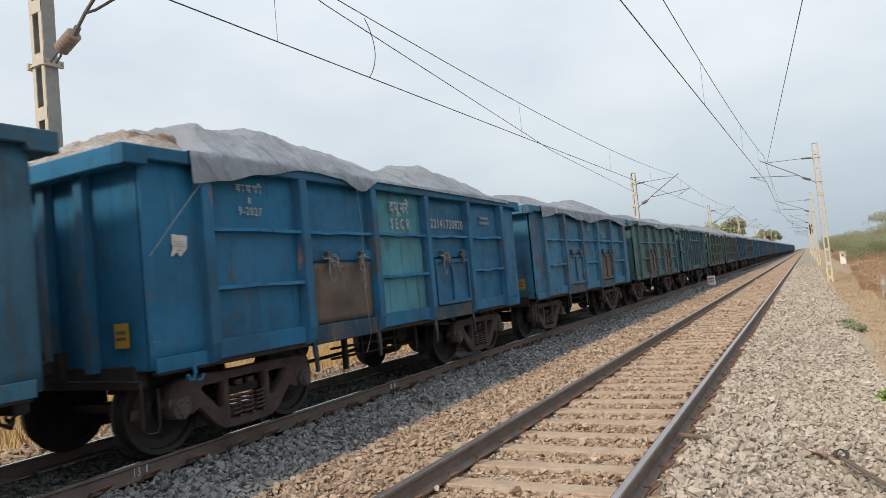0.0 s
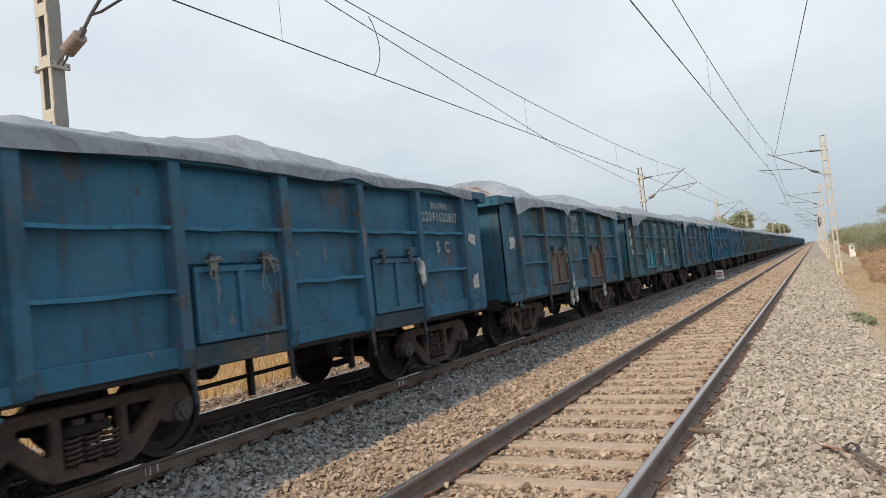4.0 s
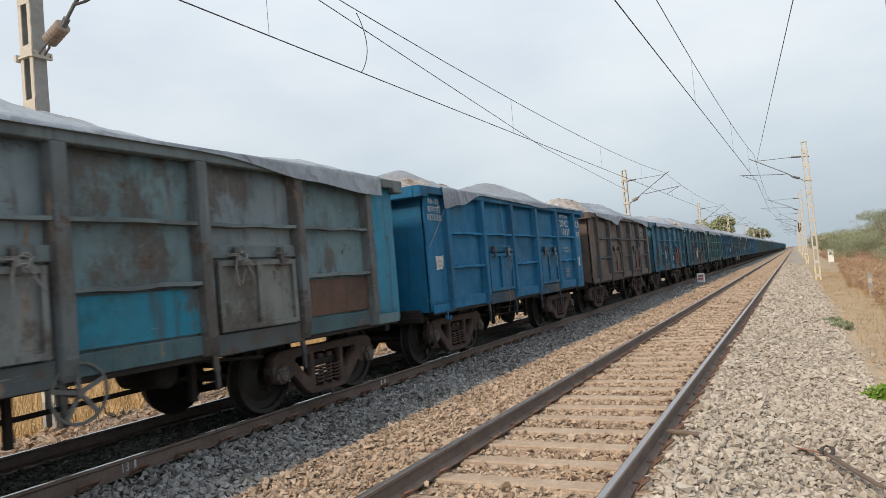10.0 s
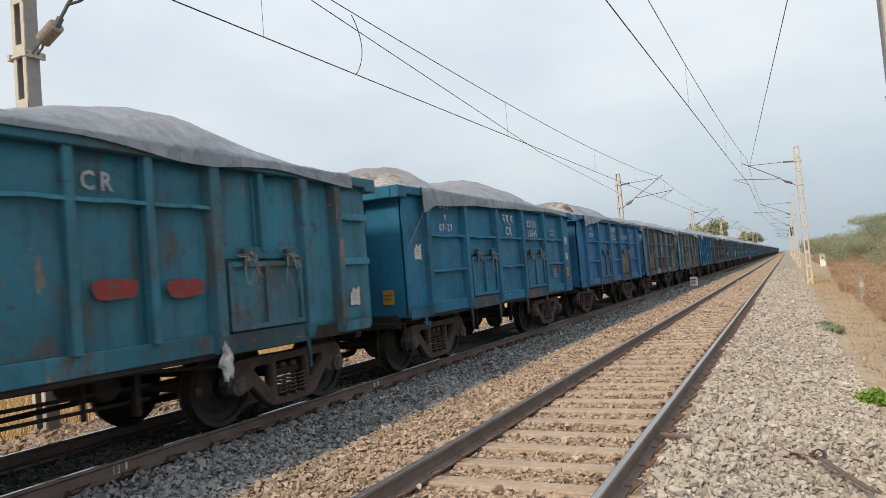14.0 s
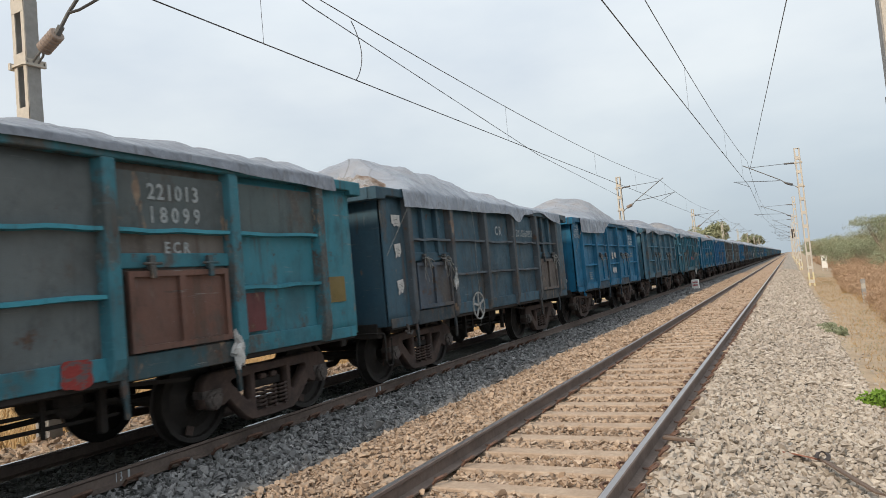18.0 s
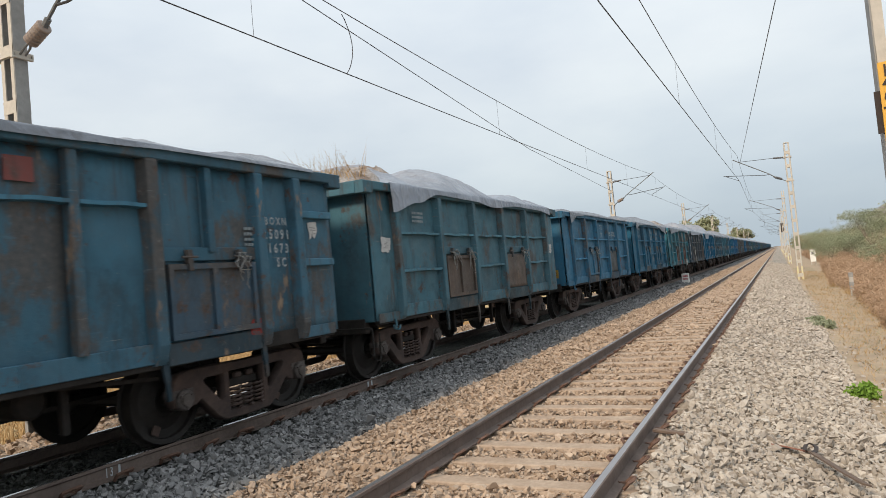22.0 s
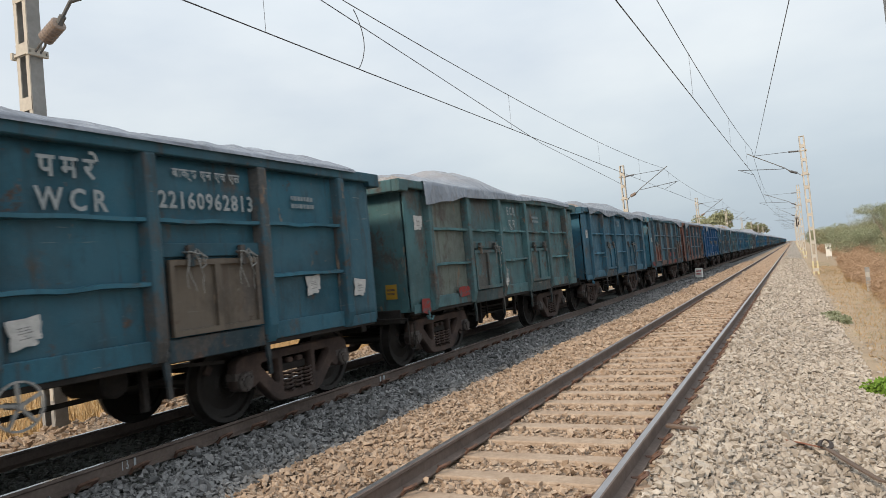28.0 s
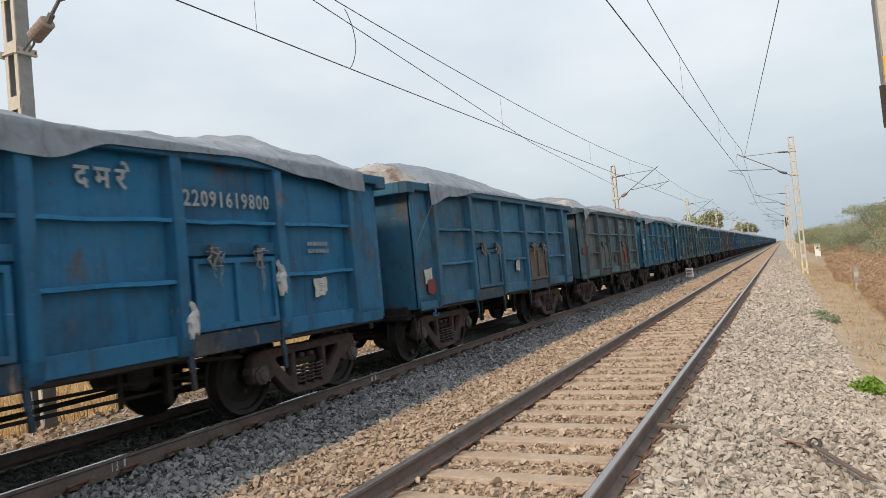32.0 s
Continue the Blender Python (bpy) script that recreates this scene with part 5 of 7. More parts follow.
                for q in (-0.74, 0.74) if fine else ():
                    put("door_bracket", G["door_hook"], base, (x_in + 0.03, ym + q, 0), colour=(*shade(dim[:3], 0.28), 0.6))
            elif fine:
                if kind != "B":
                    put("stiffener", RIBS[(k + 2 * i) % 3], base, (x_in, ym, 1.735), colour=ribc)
                for q in (-1.0, 0.0, 1.0) if kind == "B" else (0.0,):
                    put("sole_strip", G["sole"], base, (x_in + 0.005 + 0.004 * abs(q), ym + q, BOTTOM), colour=low)
        for y in (-4.40, 4.40):
            put("sole_strip", G["sole_end"], base, (x_in + 0.032, y, BOTTOM - 0.03), colour=main)
    for s in (-1, 1):
        turn = 0 if s < 0 else 180
        put("end_wall", G["end_wall"], base, (0, s * 4.82, 0), (0, 0, turn), colour=main)
        put("end_coping", G["end_coping"], base, (0, s * 5.045, TOP), (0, 0, turn), colour=(*shade(colour, 1.1), alpha))
        put("headstock", G["headstock"], base, (0, s * 4.76, 0), (0, 0, turn), colour=(*shade(colour, 0.45), 0.6))
        put("coupler", G["coupler"], base, (0, s * 4.9, 0), (0, 0, 0 if s > 0 else 180))
        if fine:
            for x in (-0.68, 0.02, 0.68):
                put("end_stanchion", G["end_post"], base, (x, s * 4.82, 0), (0, 0, turn), colour=pcol)
            put("uncoupling_lever", G["lever_loop"], base, (1.44 * (1 if s < 0 else -1), s * 4.90, 0), (0, 0, turn), label="bent steel handle")
            put("brake_hose", G["hose"], base, (0, s * 4.86, 0), (0, 0, 0 if s > 0 else 180))
            if kind == "B":
                for z in (1.96, 2.61):
                    put("end_rib", G["end_rib"], base, (0, s * 4.82, z), (0, 0, turn), colour=pcol)
    put("floor", G["floor"], base)
    put("centre_sill", G["sill_mid"], base)
    put("coal", COAL, base)
    sets = []
    for s in (-1, 1):
        bogie = put("bogie", G["frame"], base, (1.12, s * 3.262, 0), label="cast-steel bogie, rust brown")
        put("side_frame", G["frame"], bogie, (-2.24, 0, 0))
        for q in (-1.0, 1.0):
            sets.append((put("wheelset", G["wheelset" if fine else "wheels"], base, (0, s * 3.262 + q, 0.5)), s * 3.262 + q))
            if fine:
                put("axle_box", G["axle_box"], bogie, (0.02, q, 0.5))
        put("bolster", G["bolster"], bogie, (-1.12, 0, 0))
        if fine:
            for dy in (-0.19, 0.0, 0.19):
                put("spring", G["spring"], bogie, (0.03, dy, 0.245))
            for dy in (-0.10, 0.10) if k >= 0 else ():
                put("bolster_lug", G["lug"], bogie, (0.01, dy, 0))
    if fine:
        for y in (-4.5, -1.5, 0.0, 1.5, 4.5):
            put("cross_member", G["cross"], base, (0, y, 0))
        put("brake_cylinder", G["cylinder"], base, (0.55, 0.75, 0.78))
        put("air_reservoir", G["tank"], base, (-0.7, -0.6, 0.75))
        put("pull_rod", G["pull_rod"], base)
        put("lever", G["lever"], base)
        for y in (-1.05, 1.0):
            put("hanger", G["hanger"], base, (1.0, y, 0))
        if k % 3 != 1 and k != 6:
            for z in (0.60, 0.75, 0.88):
                put("guard_rail", G["bar_rail"], base, (0.9, 0, z))
            for y in (-0.5, 0.45):
                put("guard_post", G["short"], base, (0.92, y, 0))
        if k == 28:
            put("ladder", G["ladder"], base, (1.22, 4.93, 1.05), (0, 0, 90), colour=pcol)
        if k >= 0:
            put("rope_hook", G["hook"], base, (SIDE + 0.08, -4.35, BOTTOM - 0.14), colour=pcol)
    # sheen brightens the sheet's own colour; the gloss stays the same
    tint = sheen * rnd.uniform(0.88, 1.1)
    put("tarpaulin", tarp_mesh(k + 50, crown, waves, start, drop, fine and k > -4, lean, rough, heap, hem, peak), base, label="grey tarpaulin tied over the coal load", colour=(tint, tint, tint * rnd.uniform(1.0, 1.05), 1))
    put("sacking", load_mesh(k, heap) if k >= -3 else SACKS[k % 5], base, label="brown dirty sacking heaped behind the rear coping")
    if tuft is not None:
        put("straw_tuft", TUFTS[tuft], base, (0.55, -4.45, TOP + 0.15), label="dry straw sticking out of the load")
    for item in texts:
        text, y, z, size = item[:4]
        mat = item[4] if len(item) > 4 else (M_DULL if wear > 0.22 else None)
        if abs(y) > 4.05:
            y, size = y + (-0.08 if y < 0 else 0.05), (0.66 if y < 0 else 0.86) * size
        deep = x_in + (0.06 if abs(y) > 4.05 else 0.055)
        if isinstance(text, int):
            put("lettering", BARS[text % 3], base, (deep, y, z))
        else:
            put("lettering", letter_mesh(text, 1.06 * size, mat, 0.84 if text.isascii() else 0.9), base, (deep, y, z), (90, 0, 90))
    for y, z in papers:
        sheet = put("label", rnd.choice(PAPERS), base, (x_in + (0.05 if abs(y) > 4.05 else 0.045), y, z), (rnd.uniform(-8, 8), 0, 0), label="torn white paper label")
        put("print", PRINT, sheet, (0.005, 0, 0))
    for what, y, z in extras:
        if what == "yellow":
            put("print", YPRINT, put("plate", YPLATE, base, (1.15, -4.86, z), (0, 0, -90), label="yellow warning plate"), (0.004, 0, 0))
        elif what in ("UD", "UY"):
            put("lettering", letter_mesh(what, 0.2, None, 0.8), base, (1.08, -4.855, z), (90, 0, 0))
        elif what == "side_yellow":
            put("print", YPRINT, put("plate", YPLATE, base, (x_in + 0.06, y, z), label="yellow plate"), (0.004, 0, 0))
        elif what == "red":
            put("red_patch", RPLATES[(k + int(7 * z)) % 3], base, (x_in + 0.07, y, z), label="red painted patch")
        elif isinstance(what, tuple):
            word, tone, w, h = what
            put("painted_field", label_mesh(w, h, M_PAINT), base, (x_in + 0.040, y, z), label=word, colour=(*tone, 0.42))
        elif what == "long_rag":
            put("torn_sack", RAG_LONG, base, (x_in + 0.12, y, z), (-24, 0, 0), label="long torn strip of white plastic sacking")
        elif what == "rag":
            put("torn_sack", RAGS[k % 2], base, (x_in + 0.12, y, z), label="torn white plastic sacking")
        elif what == "rope":
            put("rope", ROPE, base, (x_in + 0.10, y, z))
        elif what == "down":
            put("rope", ROPE_DOWN, base, (BODY_W + 0.06, y, z))
    if wheel:
        put("handbrake_wheel", G["handwheel"], base, (BODY_W - 0.06, *wheel), label="grey spoked handbrake wheel", colour=(0.30, 0.30, 0.29, 0.15) if k in (17, 28) else (0.11, 0.11, 0.11, 0.3)).scale = (1, 0.75, 0.75) if k == 28 else (1, 1, 1)
    return base, sets


B1, B2, B3, B4, B5 = [(a + b) / 2 for a, b in BAYS]
RE, FE = -4.40, 4.40
# what is painted on each wagon and how it is worn; the number counts back along the train
SPECS = {
    0: dict(hem=[(0, 0.36), (0.05, 0.30), (0.12, 0.17), (0.22, 0.03), (0.3, 0.08), (0.36, 0.22), (0.42, 0.02), (0.6, 0.05), (1, 0.08)], heap=0.60, colour=(0.010, 0.110, 0.222), wear=0.24, doors=((*DOORBROWN, 1), None), panels={2: (0.06, 0.22, 0.28)}, crown=0.6, waves=1.8, lean=0.1, rough=0.10, drop=0.30, texts=[("वापसी", B1 - 0.1, 2.90, 0.13), ("R", B1 - 0.1, 2.76, 0.10), ("9-2027", B1 - 0.1, 2.63, 0.13), ("दपूमरे", B3, 2.85, 0.24), ("SECR", B3, 2.58, 0.22), ("22141730820", B4, 2.62, 0.22), (1, B5, 2.75, 0.2)], papers=[(RE, 2.22)], extras=[("yellow", 0, 1.35), ("rope", -4.05, 2.98), ("down", B2 + 0.3, 3.15)]),
    1: dict(sheen=1.2, hem=[(0, 0.6), (0.03, 0.55), (0.12, 0.2), (0.25, 0.02), (0.4, 0), (0.5, 0.12), (0.62, 0.22), (0.75, 0.12), (0.9, 0.2), (1, 0.25)], heap=0.50, colour=DEEP, wear=0.35, panels={}, crown=0.55, waves=1.2, drop=0.42, texts=[(0, B1, 2.8, 0.2), ("दपूम", B3, 2.85, 0.24), ("SEC", B3, 2.58, 0.2), ("22141619910", B4, 2.62, 0.22)], extras=[(("brown rusted field", (0.10, 0.052, 0.034), 1.42, 0.50), B1, 1.45), ("down", B2, 3.15), ("yellow", 0, 1.35)]),
    2: dict(sheen=1.2, hem=[(0, 0.45), (0.08, 0.42), (0.2, 0.18), (0.3, 0.05), (0.5, 0.06), (0.75, 0.08), (1, 0.1)], heap=0.45, colour=(0.026, 0.118, 0.182), wear=0.50, doors=((0.03, 0.25, 0.36), (0.03, 0.25, 0.36)), crown=0.45, waves=1.0, lean=0.3, rough=0.07, drop=0.32, texts=[("मध्य", B3, 2.86, 0.24), ("CR", B3, 2.58, 0.24), (1, B4, 2.72, 0.2), (2, B1, 2.7, 0.2)], papers=[(RE, 2.55), (RE + 0.1, 2.22), (RE + 0.15, 1.85)], extras=[("rag", B4 - 0.7, 2.0), ("rope", -4.05, 2.98)]),
    3: dict(sheen=1.35, hem=[(0, 0.4), (0.12, 0.2), (0.25, 0.14), (0.37, 0.18), (0.405, 0.32), (0.44, 0.16), (0.55, 0.06), (0.7, 0.14), (0.85, 0.22), (1, 0.3)], heap=0.50, colour=(0.014, 0.108, 0.195), wear=0.48, doors=(DOORBROWN, DOORRUST), crown=0.5, waves=1.6, drop=0.36, texts=[("दपूमरे", B3, 2.85, 0.24), ("SECR", B3, 2.58, 0.22), (2, B4, 2.62, 0.2)], papers=[(RE, 2.22)], extras=[("rag", B3 - 0.75, 1.45), ("rag", B3 - 0.6, 1.05), ("rag", B3 - 0.95, 1.0), ("rag", B4 + 0.5, 1.0), ("rope", -4.05, 2.98)]),
    4: dict(heap=0.30, colour=(0.020, 0.108, 0.190), wear=0.30, crown=0.35, waves=0.7, drop=0.25, texts=[("BOXNHL", B5, 2.88, 0.15), ("22091620837", B5, 2.68, 0.22), ("S C", B5, 2.15, 0.26)], papers=[(FE, 2.3), (FE, 1.5)], extras=[("rag", B4 + 0.7, 2.0), ("yellow", 0, 1.35)]),
    5: dict(heap=0.50, kind="C", colour=(0.034, 0.134, 0.170), wear=0.42, crown=0.55, waves=1.3, drop=0.40, papers=[(RE, 2.65), (RE + 0.02, 2.3), (RE + 0.05, 1.8), (B3, 1.95)], texts=[("दम", B3, 2.8, 0.2), (1, B4, 2.7, 0.2)], extras=[("yellow", 0, 1.35), ("red", B3, 1.4), ("rope", -4.05, 2.98)]),
    6: dict(sheen=1.15, hem=[(0, 0.3), (0.2, 0.12), (0.3, 0.28), (0.38, 0.2), (0.5, 0.1), (0.65, 0.14), (0.8, 0.12), (0.92, 0.22), (1, 0.32)], heap=0.65, colour=(0.024, 0.100, 0.158), wear=0.36, doors=(DOORBROWN, DOORBROWN), lean=0.4, crown=0.58, waves=1.3, drop=0.33, texts=[(0, B1, 2.75, 0.2), ("दमर", B3, 2.85, 0.24), ("SCR", B3, 2.58, 0.24), ("220916", B4, 2.82, 0.2), ("23555", B4, 2.60, 0.2), ("22091623555", B5 - 0.1, 1.06, 0.16)], papers=[(FE, 2.2)], extras=[("long_rag", B2 + 0.72, 2.05), ("red", B3 + 0.3, 1.08), ("yellow", 0, 1.35), ("down", B2 + 0.3, 3.15)]),
    7: dict(sheen=1.45, hem=[(0, 0.2), (0.2, 0.14), (0.37, 0.2), (0.55, 0.1), (0.8, 0.12), (1, 0.2)], heap=0.35, colour=(0.014, 0.108, 0.198), wear=0.36, doors=(None, RUST), crown=0.48, waves=1.8, drop=0.30, texts=[("NE", B3 + 0.25, 2.88, 0.24), ("पूउ", B3 - 0.35, 2.88, 0.24), ("220415", B4, 2.80, 0.2), ("10225", B4, 2.58, 0.2)], papers=[(B3 + 0.5, 1.5)], extras=[("rag", B2 - 0.7, 1.9), ("down", B2 + 0.4, 3.15)]),
    8: dict(sheen=1.2, hem=[(0, 0.12), (0.2, 0.2), (0.34, 0.34), (0.4, 0.12), (0.5, 0), (0.62, 0.08), (0.8, 0.15), (1, 0.28)], heap=0.60, colour=(0.115, 0.086, 0.072), wear=0.42, posts=(0.045, 0.062, 0.075), doors=((0.10, 0.062, 0.052), (0.115, 0.066, 0.054)), crown=0.5, waves=1.4, rough=0.08, drop=0.42, texts=[("220720", B5, 2.82, 0.2), ("14903", B5, 2.60, 0.2), ("TARE", B5 - 0.3, 2.05, 0.14), ("AREA", B5 - 0.3, 1.86, 0.14), ("SER", FE, 2.75, 0.24), ("दपूर", FE, 2.45, 0.24)], papers=[(FE, 2.0)], extras=[("UY", 0, 1.30)]),
    9: dict(hem=[(0, 0.4), (0.08, 0.3), (0.2, 0.05), (0.45, 0.08), (0.62, 0.12), (0.8, 0.05), (1, 0.05)], heap=0.50, colour=(0.006, 0.112, 0.235), wear=0.15, crown=0.42, waves=1.4, drop=0.25, texts=[("220922", B5, 2.78, 0.24), ("10839", B5 + 0.1, 2.54, 0.24), ("SCR", FE, 2.78, 0.30), ("दमरे", FE, 2.48, 0.30), ("बॉक्स एन एच एल", B5, 2.98, 0.10), (1, B5, 2.05, 0.2), (2, B5, 1.4, 0.2), ("06-28", RE, 2.97, 0.2), ("वापसी", RE, 2.82, 0.22), ("RETURN", RE, 2.67, 0.22)], papers=[(FE, 1.7), (RE, 1.85)], extras=[("rope", -4.05, 2.98), ("down", B2, 3.15)]),
    10: dict(sheen=1.2, hem=[(0, 0.12), (0.1, 0), (0.5, 0), (0.6, 0.05), (0.8, 0.22), (0.95, 0.3), (1, 0.3)], heap=0.45, colour=(0.105, 0.185, 0.235), wear=0.50, panels={-1: (0.010, 0.20, 0.33), 5: (0.010, 0.20, 0.33), 0: (0.17, 0.20, 0.205), 1: (0.15, 0.20, 0.23), 3: (0.15, 0.19, 0.215)}, posts=(0.11, 0.13, 0.14), trim=(0.13, 0.165, 0.18), sole=(0.05, 0.11, 0.13), crown=0.3, waves=1.8, drop=0.25, wheel=(-0.72, 0.85), papers=[(RE, 2.1)], doors=((0.17, 0.19, 0.195), (0.16, 0.175, 0.17)), extras=[(("brown rusted field", (0.095, 0.05, 0.035), 1.40, 0.48), B5, 1.46), (("bright blue repainted field", (0.008, 0.17, 0.265), 1.42, 0.48), B3, 1.46)], texts=[]),
    11: dict(hem=[(0, 0.1), (0.3, 0.1), (0.5, 0.16), (0.6, 0.2), (0.75, 0.18), (1, 0.28)], heap=0.35, kind="C", colour=(0.030, 0.155, 0.285), wear=0.5, posts=(0.085, 0.10, 0.10), trim=(0.085, 0.11, 0.115), sole=(0.09, 0.24, 0.32), panels={5: (0.125, 0.11, 0.10)}, doors=((*DOORBROWN, 1), (0.12, 0.18, 0.22)), crown=0.38, waves=1.2, drop=0.28, wheel=(1.27, 1.06), texts=[("100396", B4, 2.85, 0.2), ("61103", B4, 2.62, 0.2, M_WHITE), ("उ रे", B3, 2.78, 0.26, M_FAINT)], papers=[(B3 - 0.2, 2.15)], extras=[("red", B3 + 0.35, 1.62), ("red", B3 + 0.3, 1.5), ("red", B3 - 0.4, 1.55), ("red", B3 + 0.45, 1.27), ("red", B3 - 0.1, 1.03), ("red", B4, 1.42)]),
    12: dict(hem=[(0, 0.35), (0.1, 0.25), (0.3, 0.06), (0.45, 0.06), (0.6, 0.1), (0.8, 0.08), (1, 0.1)], heap=0.65, colour=(0.014, 0.116, 0.252), wear=0.2, doors=(shade(DEEP, 0.9), (*DOORBROWN, 1)), crown=0.4, waves=1.3, drop=0.30, texts=[("R", B1, 2.83, 0.15), ("9-2027", B1, 2.62, 0.17), ("दपूमरे", B3, 2.86, 0.26), ("SECR", B3, 2.58, 0.24), ("22141212623", B4, 2.62, 0.22), (0, B5, 2.7, 0.2)], extras=[("down", B2 + 0.65, 3.15)]),
    13: dict(sheen=1.15, hem=[(0, 0.45), (0.06, 0.3), (0.3, 0.2), (0.6, 0.14), (0.8, 0.1), (1, 0.14)], heap=0.60, colour=(0.011, 0.118, 0.215), wear=0.2, lean=0.15, crown=0.5, waves=1.6, drop=0.36, texts=[("वापसी", B1, 2.95, 0.14), ("R", B1, 2.75, 0.14), ("07-27", B1, 2.55, 0.18), ("मध्य", B3, 2.85, 0.26), ("CR", B3, 2.56, 0.26), ("220116", B4, 2.78, 0.22), ("12645", B4, 2.54, 0.22), (1, B5, 2.6, 0.2), ("CR 220116 12645", B3, 1.07, 0.15), (2, B5, 1.5, 0.2)], papers=[(FE, 2.4), (FE, 1.95), (RE, 2.1)], extras=[(("small red painted square", (0.16, 0.035, 0.03), 0.22, 0.17), B5 + 0.42, 1.60), ("side_yellow", FE, 1.5), ("yellow", 0, 1.35), ("rope", -4.05, 2.98)]),
    14: dict(sheen=1.15, hem=[(0, 0.25), (0.3, 0.1), (0.5, 0.06), (0.66, 0.18), (0.8, 0.1), (1, 0.2)], heap=0.50, kind="B", colour=(0.020, 0.142, 0.232), wear=0.40, crown=0.6, waves=1.5, lean=0.3, drop=0.32, doors=((0.05, 0.15, 0.18), None), texts=[("CR", B3 + 0.3, 2.78, 0.24)], extras=[("red", 0.43, 1.75), ("red", 1.28, 1.72), ("rag", B4 + 0.1, 1.12)], papers=[(RE, 2.0), (FE, 1.45), (B5 - 0.1, 1.9)]),
    15: dict(heap=0.30, colour=(0.030, 0.115, 0.190), wear=0.35, crown=0.5, waves=1.5, drop=0.3, texts=[(0, B3, 2.8, 0.2)]),
    16: dict(sheen=1.2, hem=[(0, 0.46), (0.1, 0.46), (0.2, 0.45), (0.32, 0.42), (0.38, 0.2), (0.45, 0), (0.6, 0.02), (0.75, 0.08), (0.9, 0.2), (1, 0.3)], heap=0.0, peak=1.9, colour=(0.008, 0.112, 0.215), wear=0.14, crown=1.0, waves=0.5, drop=0.42, texts=[("08-28", RE, 2.97, 0.2), ("वापसी", RE, 2.82, 0.26), ("RETURN", RE, 2.67, 0.24), ("220122", B5, 2.75, 0.22), ("10680", B5, 2.52, 0.22), (1, B5, 2.05, 0.2), (2, B1, 1.4, 0.2)], papers=[(B3, 2.05), (B3 + 0.4, 2.05), (B3, 1.5), (B3 + 0.3, 1.5)], extras=[("UD", 0, 1.32), ("rope", -4.05, 2.98), ("down", B2, 3.0)]),
    17: dict(sheen=1.3, hem=[(0, 0.3), (0.3, 0.25), (0.55, 0.2), (0.62, 0.36), (0.68, 0.15), (0.8, 0.05), (0.95, 0.25), (1, 0.3)], heap=0.50, kind="C", colour=(0.026, 0.082, 0.135), posts=(0.055, 0.072, 0.088), wear=0.42, doors=((0.06, 0.085, 0.12), (0.11, 0.095, 0.09)), crown=0.55, waves=1.0, lean=0.3, rough=0.08, drop=0.36, wheel=(-1.41, 1.08), texts=[("CR", B3, 2.64, 0.26), ("12010260053", B4, 2.62, 0.22)], papers=[(RE, 2.7), (RE, 2.2), (RE, 1.6)], extras=[("rag", B1 + 0.75, 1.9), ("rope", -4.05, 2.98), ("down", B2, 3.15)]),
    18: dict(hem=[(0, 0.35), (0.3, 0.22), (0.5, 0.08), (0.7, 0.1), (0.85, 0.15), (1, 0.2)], heap=0.60, colour=(0.024, 0.168, 0.248), wear=0.42, panels={2: (0.10, 0.118, 0.125), 3: (0.125, 0.112, 0.102)}, doors=(DOORRUST, DOORRUST), crown=0.45, waves=0.6, lean=0.3, drop=0.20, texts=[("221013", B4, 2.80, 0.22), ("18099", B4, 2.56, 0.22), ("ECR", B4, 2.22, 0.16)], papers=[(RE, 2.2)], extras=[(("brown weathered field", (0.075, 0.095, 0.10), 1.42, 0.60), B4, 2.70), (("brown weathered field", (0.070, 0.098, 0.104), 1.42, 0.60), B5, 2.70), (("dark red painted square", (0.105, 0.030, 0.032), 0.36, 0.46), B5 - 0.52, 1.46), ("red", B3 + 0.4, 1.08), (("faded ochre painted square", (0.17, 0.125, 0.04), 0.36, 0.36), FE, 1.65), ("rag", B4 + 0.7, 1.3), ("down", B2, 2.6)]),
    19: dict(hem=[(0, 0.3), (0.1, 0.1), (0.4, 0), (0.6, 0.02), (0.75, 0.12), (0.9, 0.3), (1, 0.42)], heap=0.45, colour=(0.012, 0.104, 0.182), wear=0.30, lean=0.3, crown=0.42, waves=1.0, drop=0.30, texts=[("वापसी", B1, 2.95, 0.14), ("07-25", B1, 2.62, 0.16), ("दपूम", B3, 2.85, 0.26), ("SEC", B3, 2.56, 0.24), ("221416", B4, 2.80, 0.22), ("20761", B4, 2.56, 0.22), (1, B5, 2.65, 0.2), (2, B3, 1.5, 0.2)], papers=[(FE, 2.35)], extras=[("side_yellow", FE, 1.75)]),
    20: dict(hem=[(0, 0.35), (0.1, 0.1), (0.3, 0), (1, 0)], heap=0.20, colour=(0.024, 0.128, 0.222), wear=0.3, doors=(None, (*DARK, 1)), crown=0.22, waves=1.4, drop=0.12, texts=[("दम", B3, 2.85, 0.24), ("SC", B3, 2.56, 0.24), ("22091687802", B4, 2.62, 0.22)], papers=[(FE, 2.0)], extras=[("yellow", 0, 1.35), (("dark red painted square", (0.105, 0.028, 0.028), 0.42, 0.46), B5 - 0.45, 1.50)]),
    21: dict(sheen=1.25, hem=[(0, 0.5), (0.1, 0.3), (0.2, 0.1), (0.4, 0.12), (0.52, 0.2), (0.7, 0.1), (0.9, 0.12), (1, 0.2)], heap=0.60, tuft=0, colour=(0.042, 0.135, 0.200), wear=0.46, doors=(DOORBROWN, (*DOORBROWN, 1)), crown=0.5, waves=2.0, drop=0.30, papers=[(FE, 2.1), (RE, 2.2)], texts=[(0, B1, 2.7, 0.2)]),
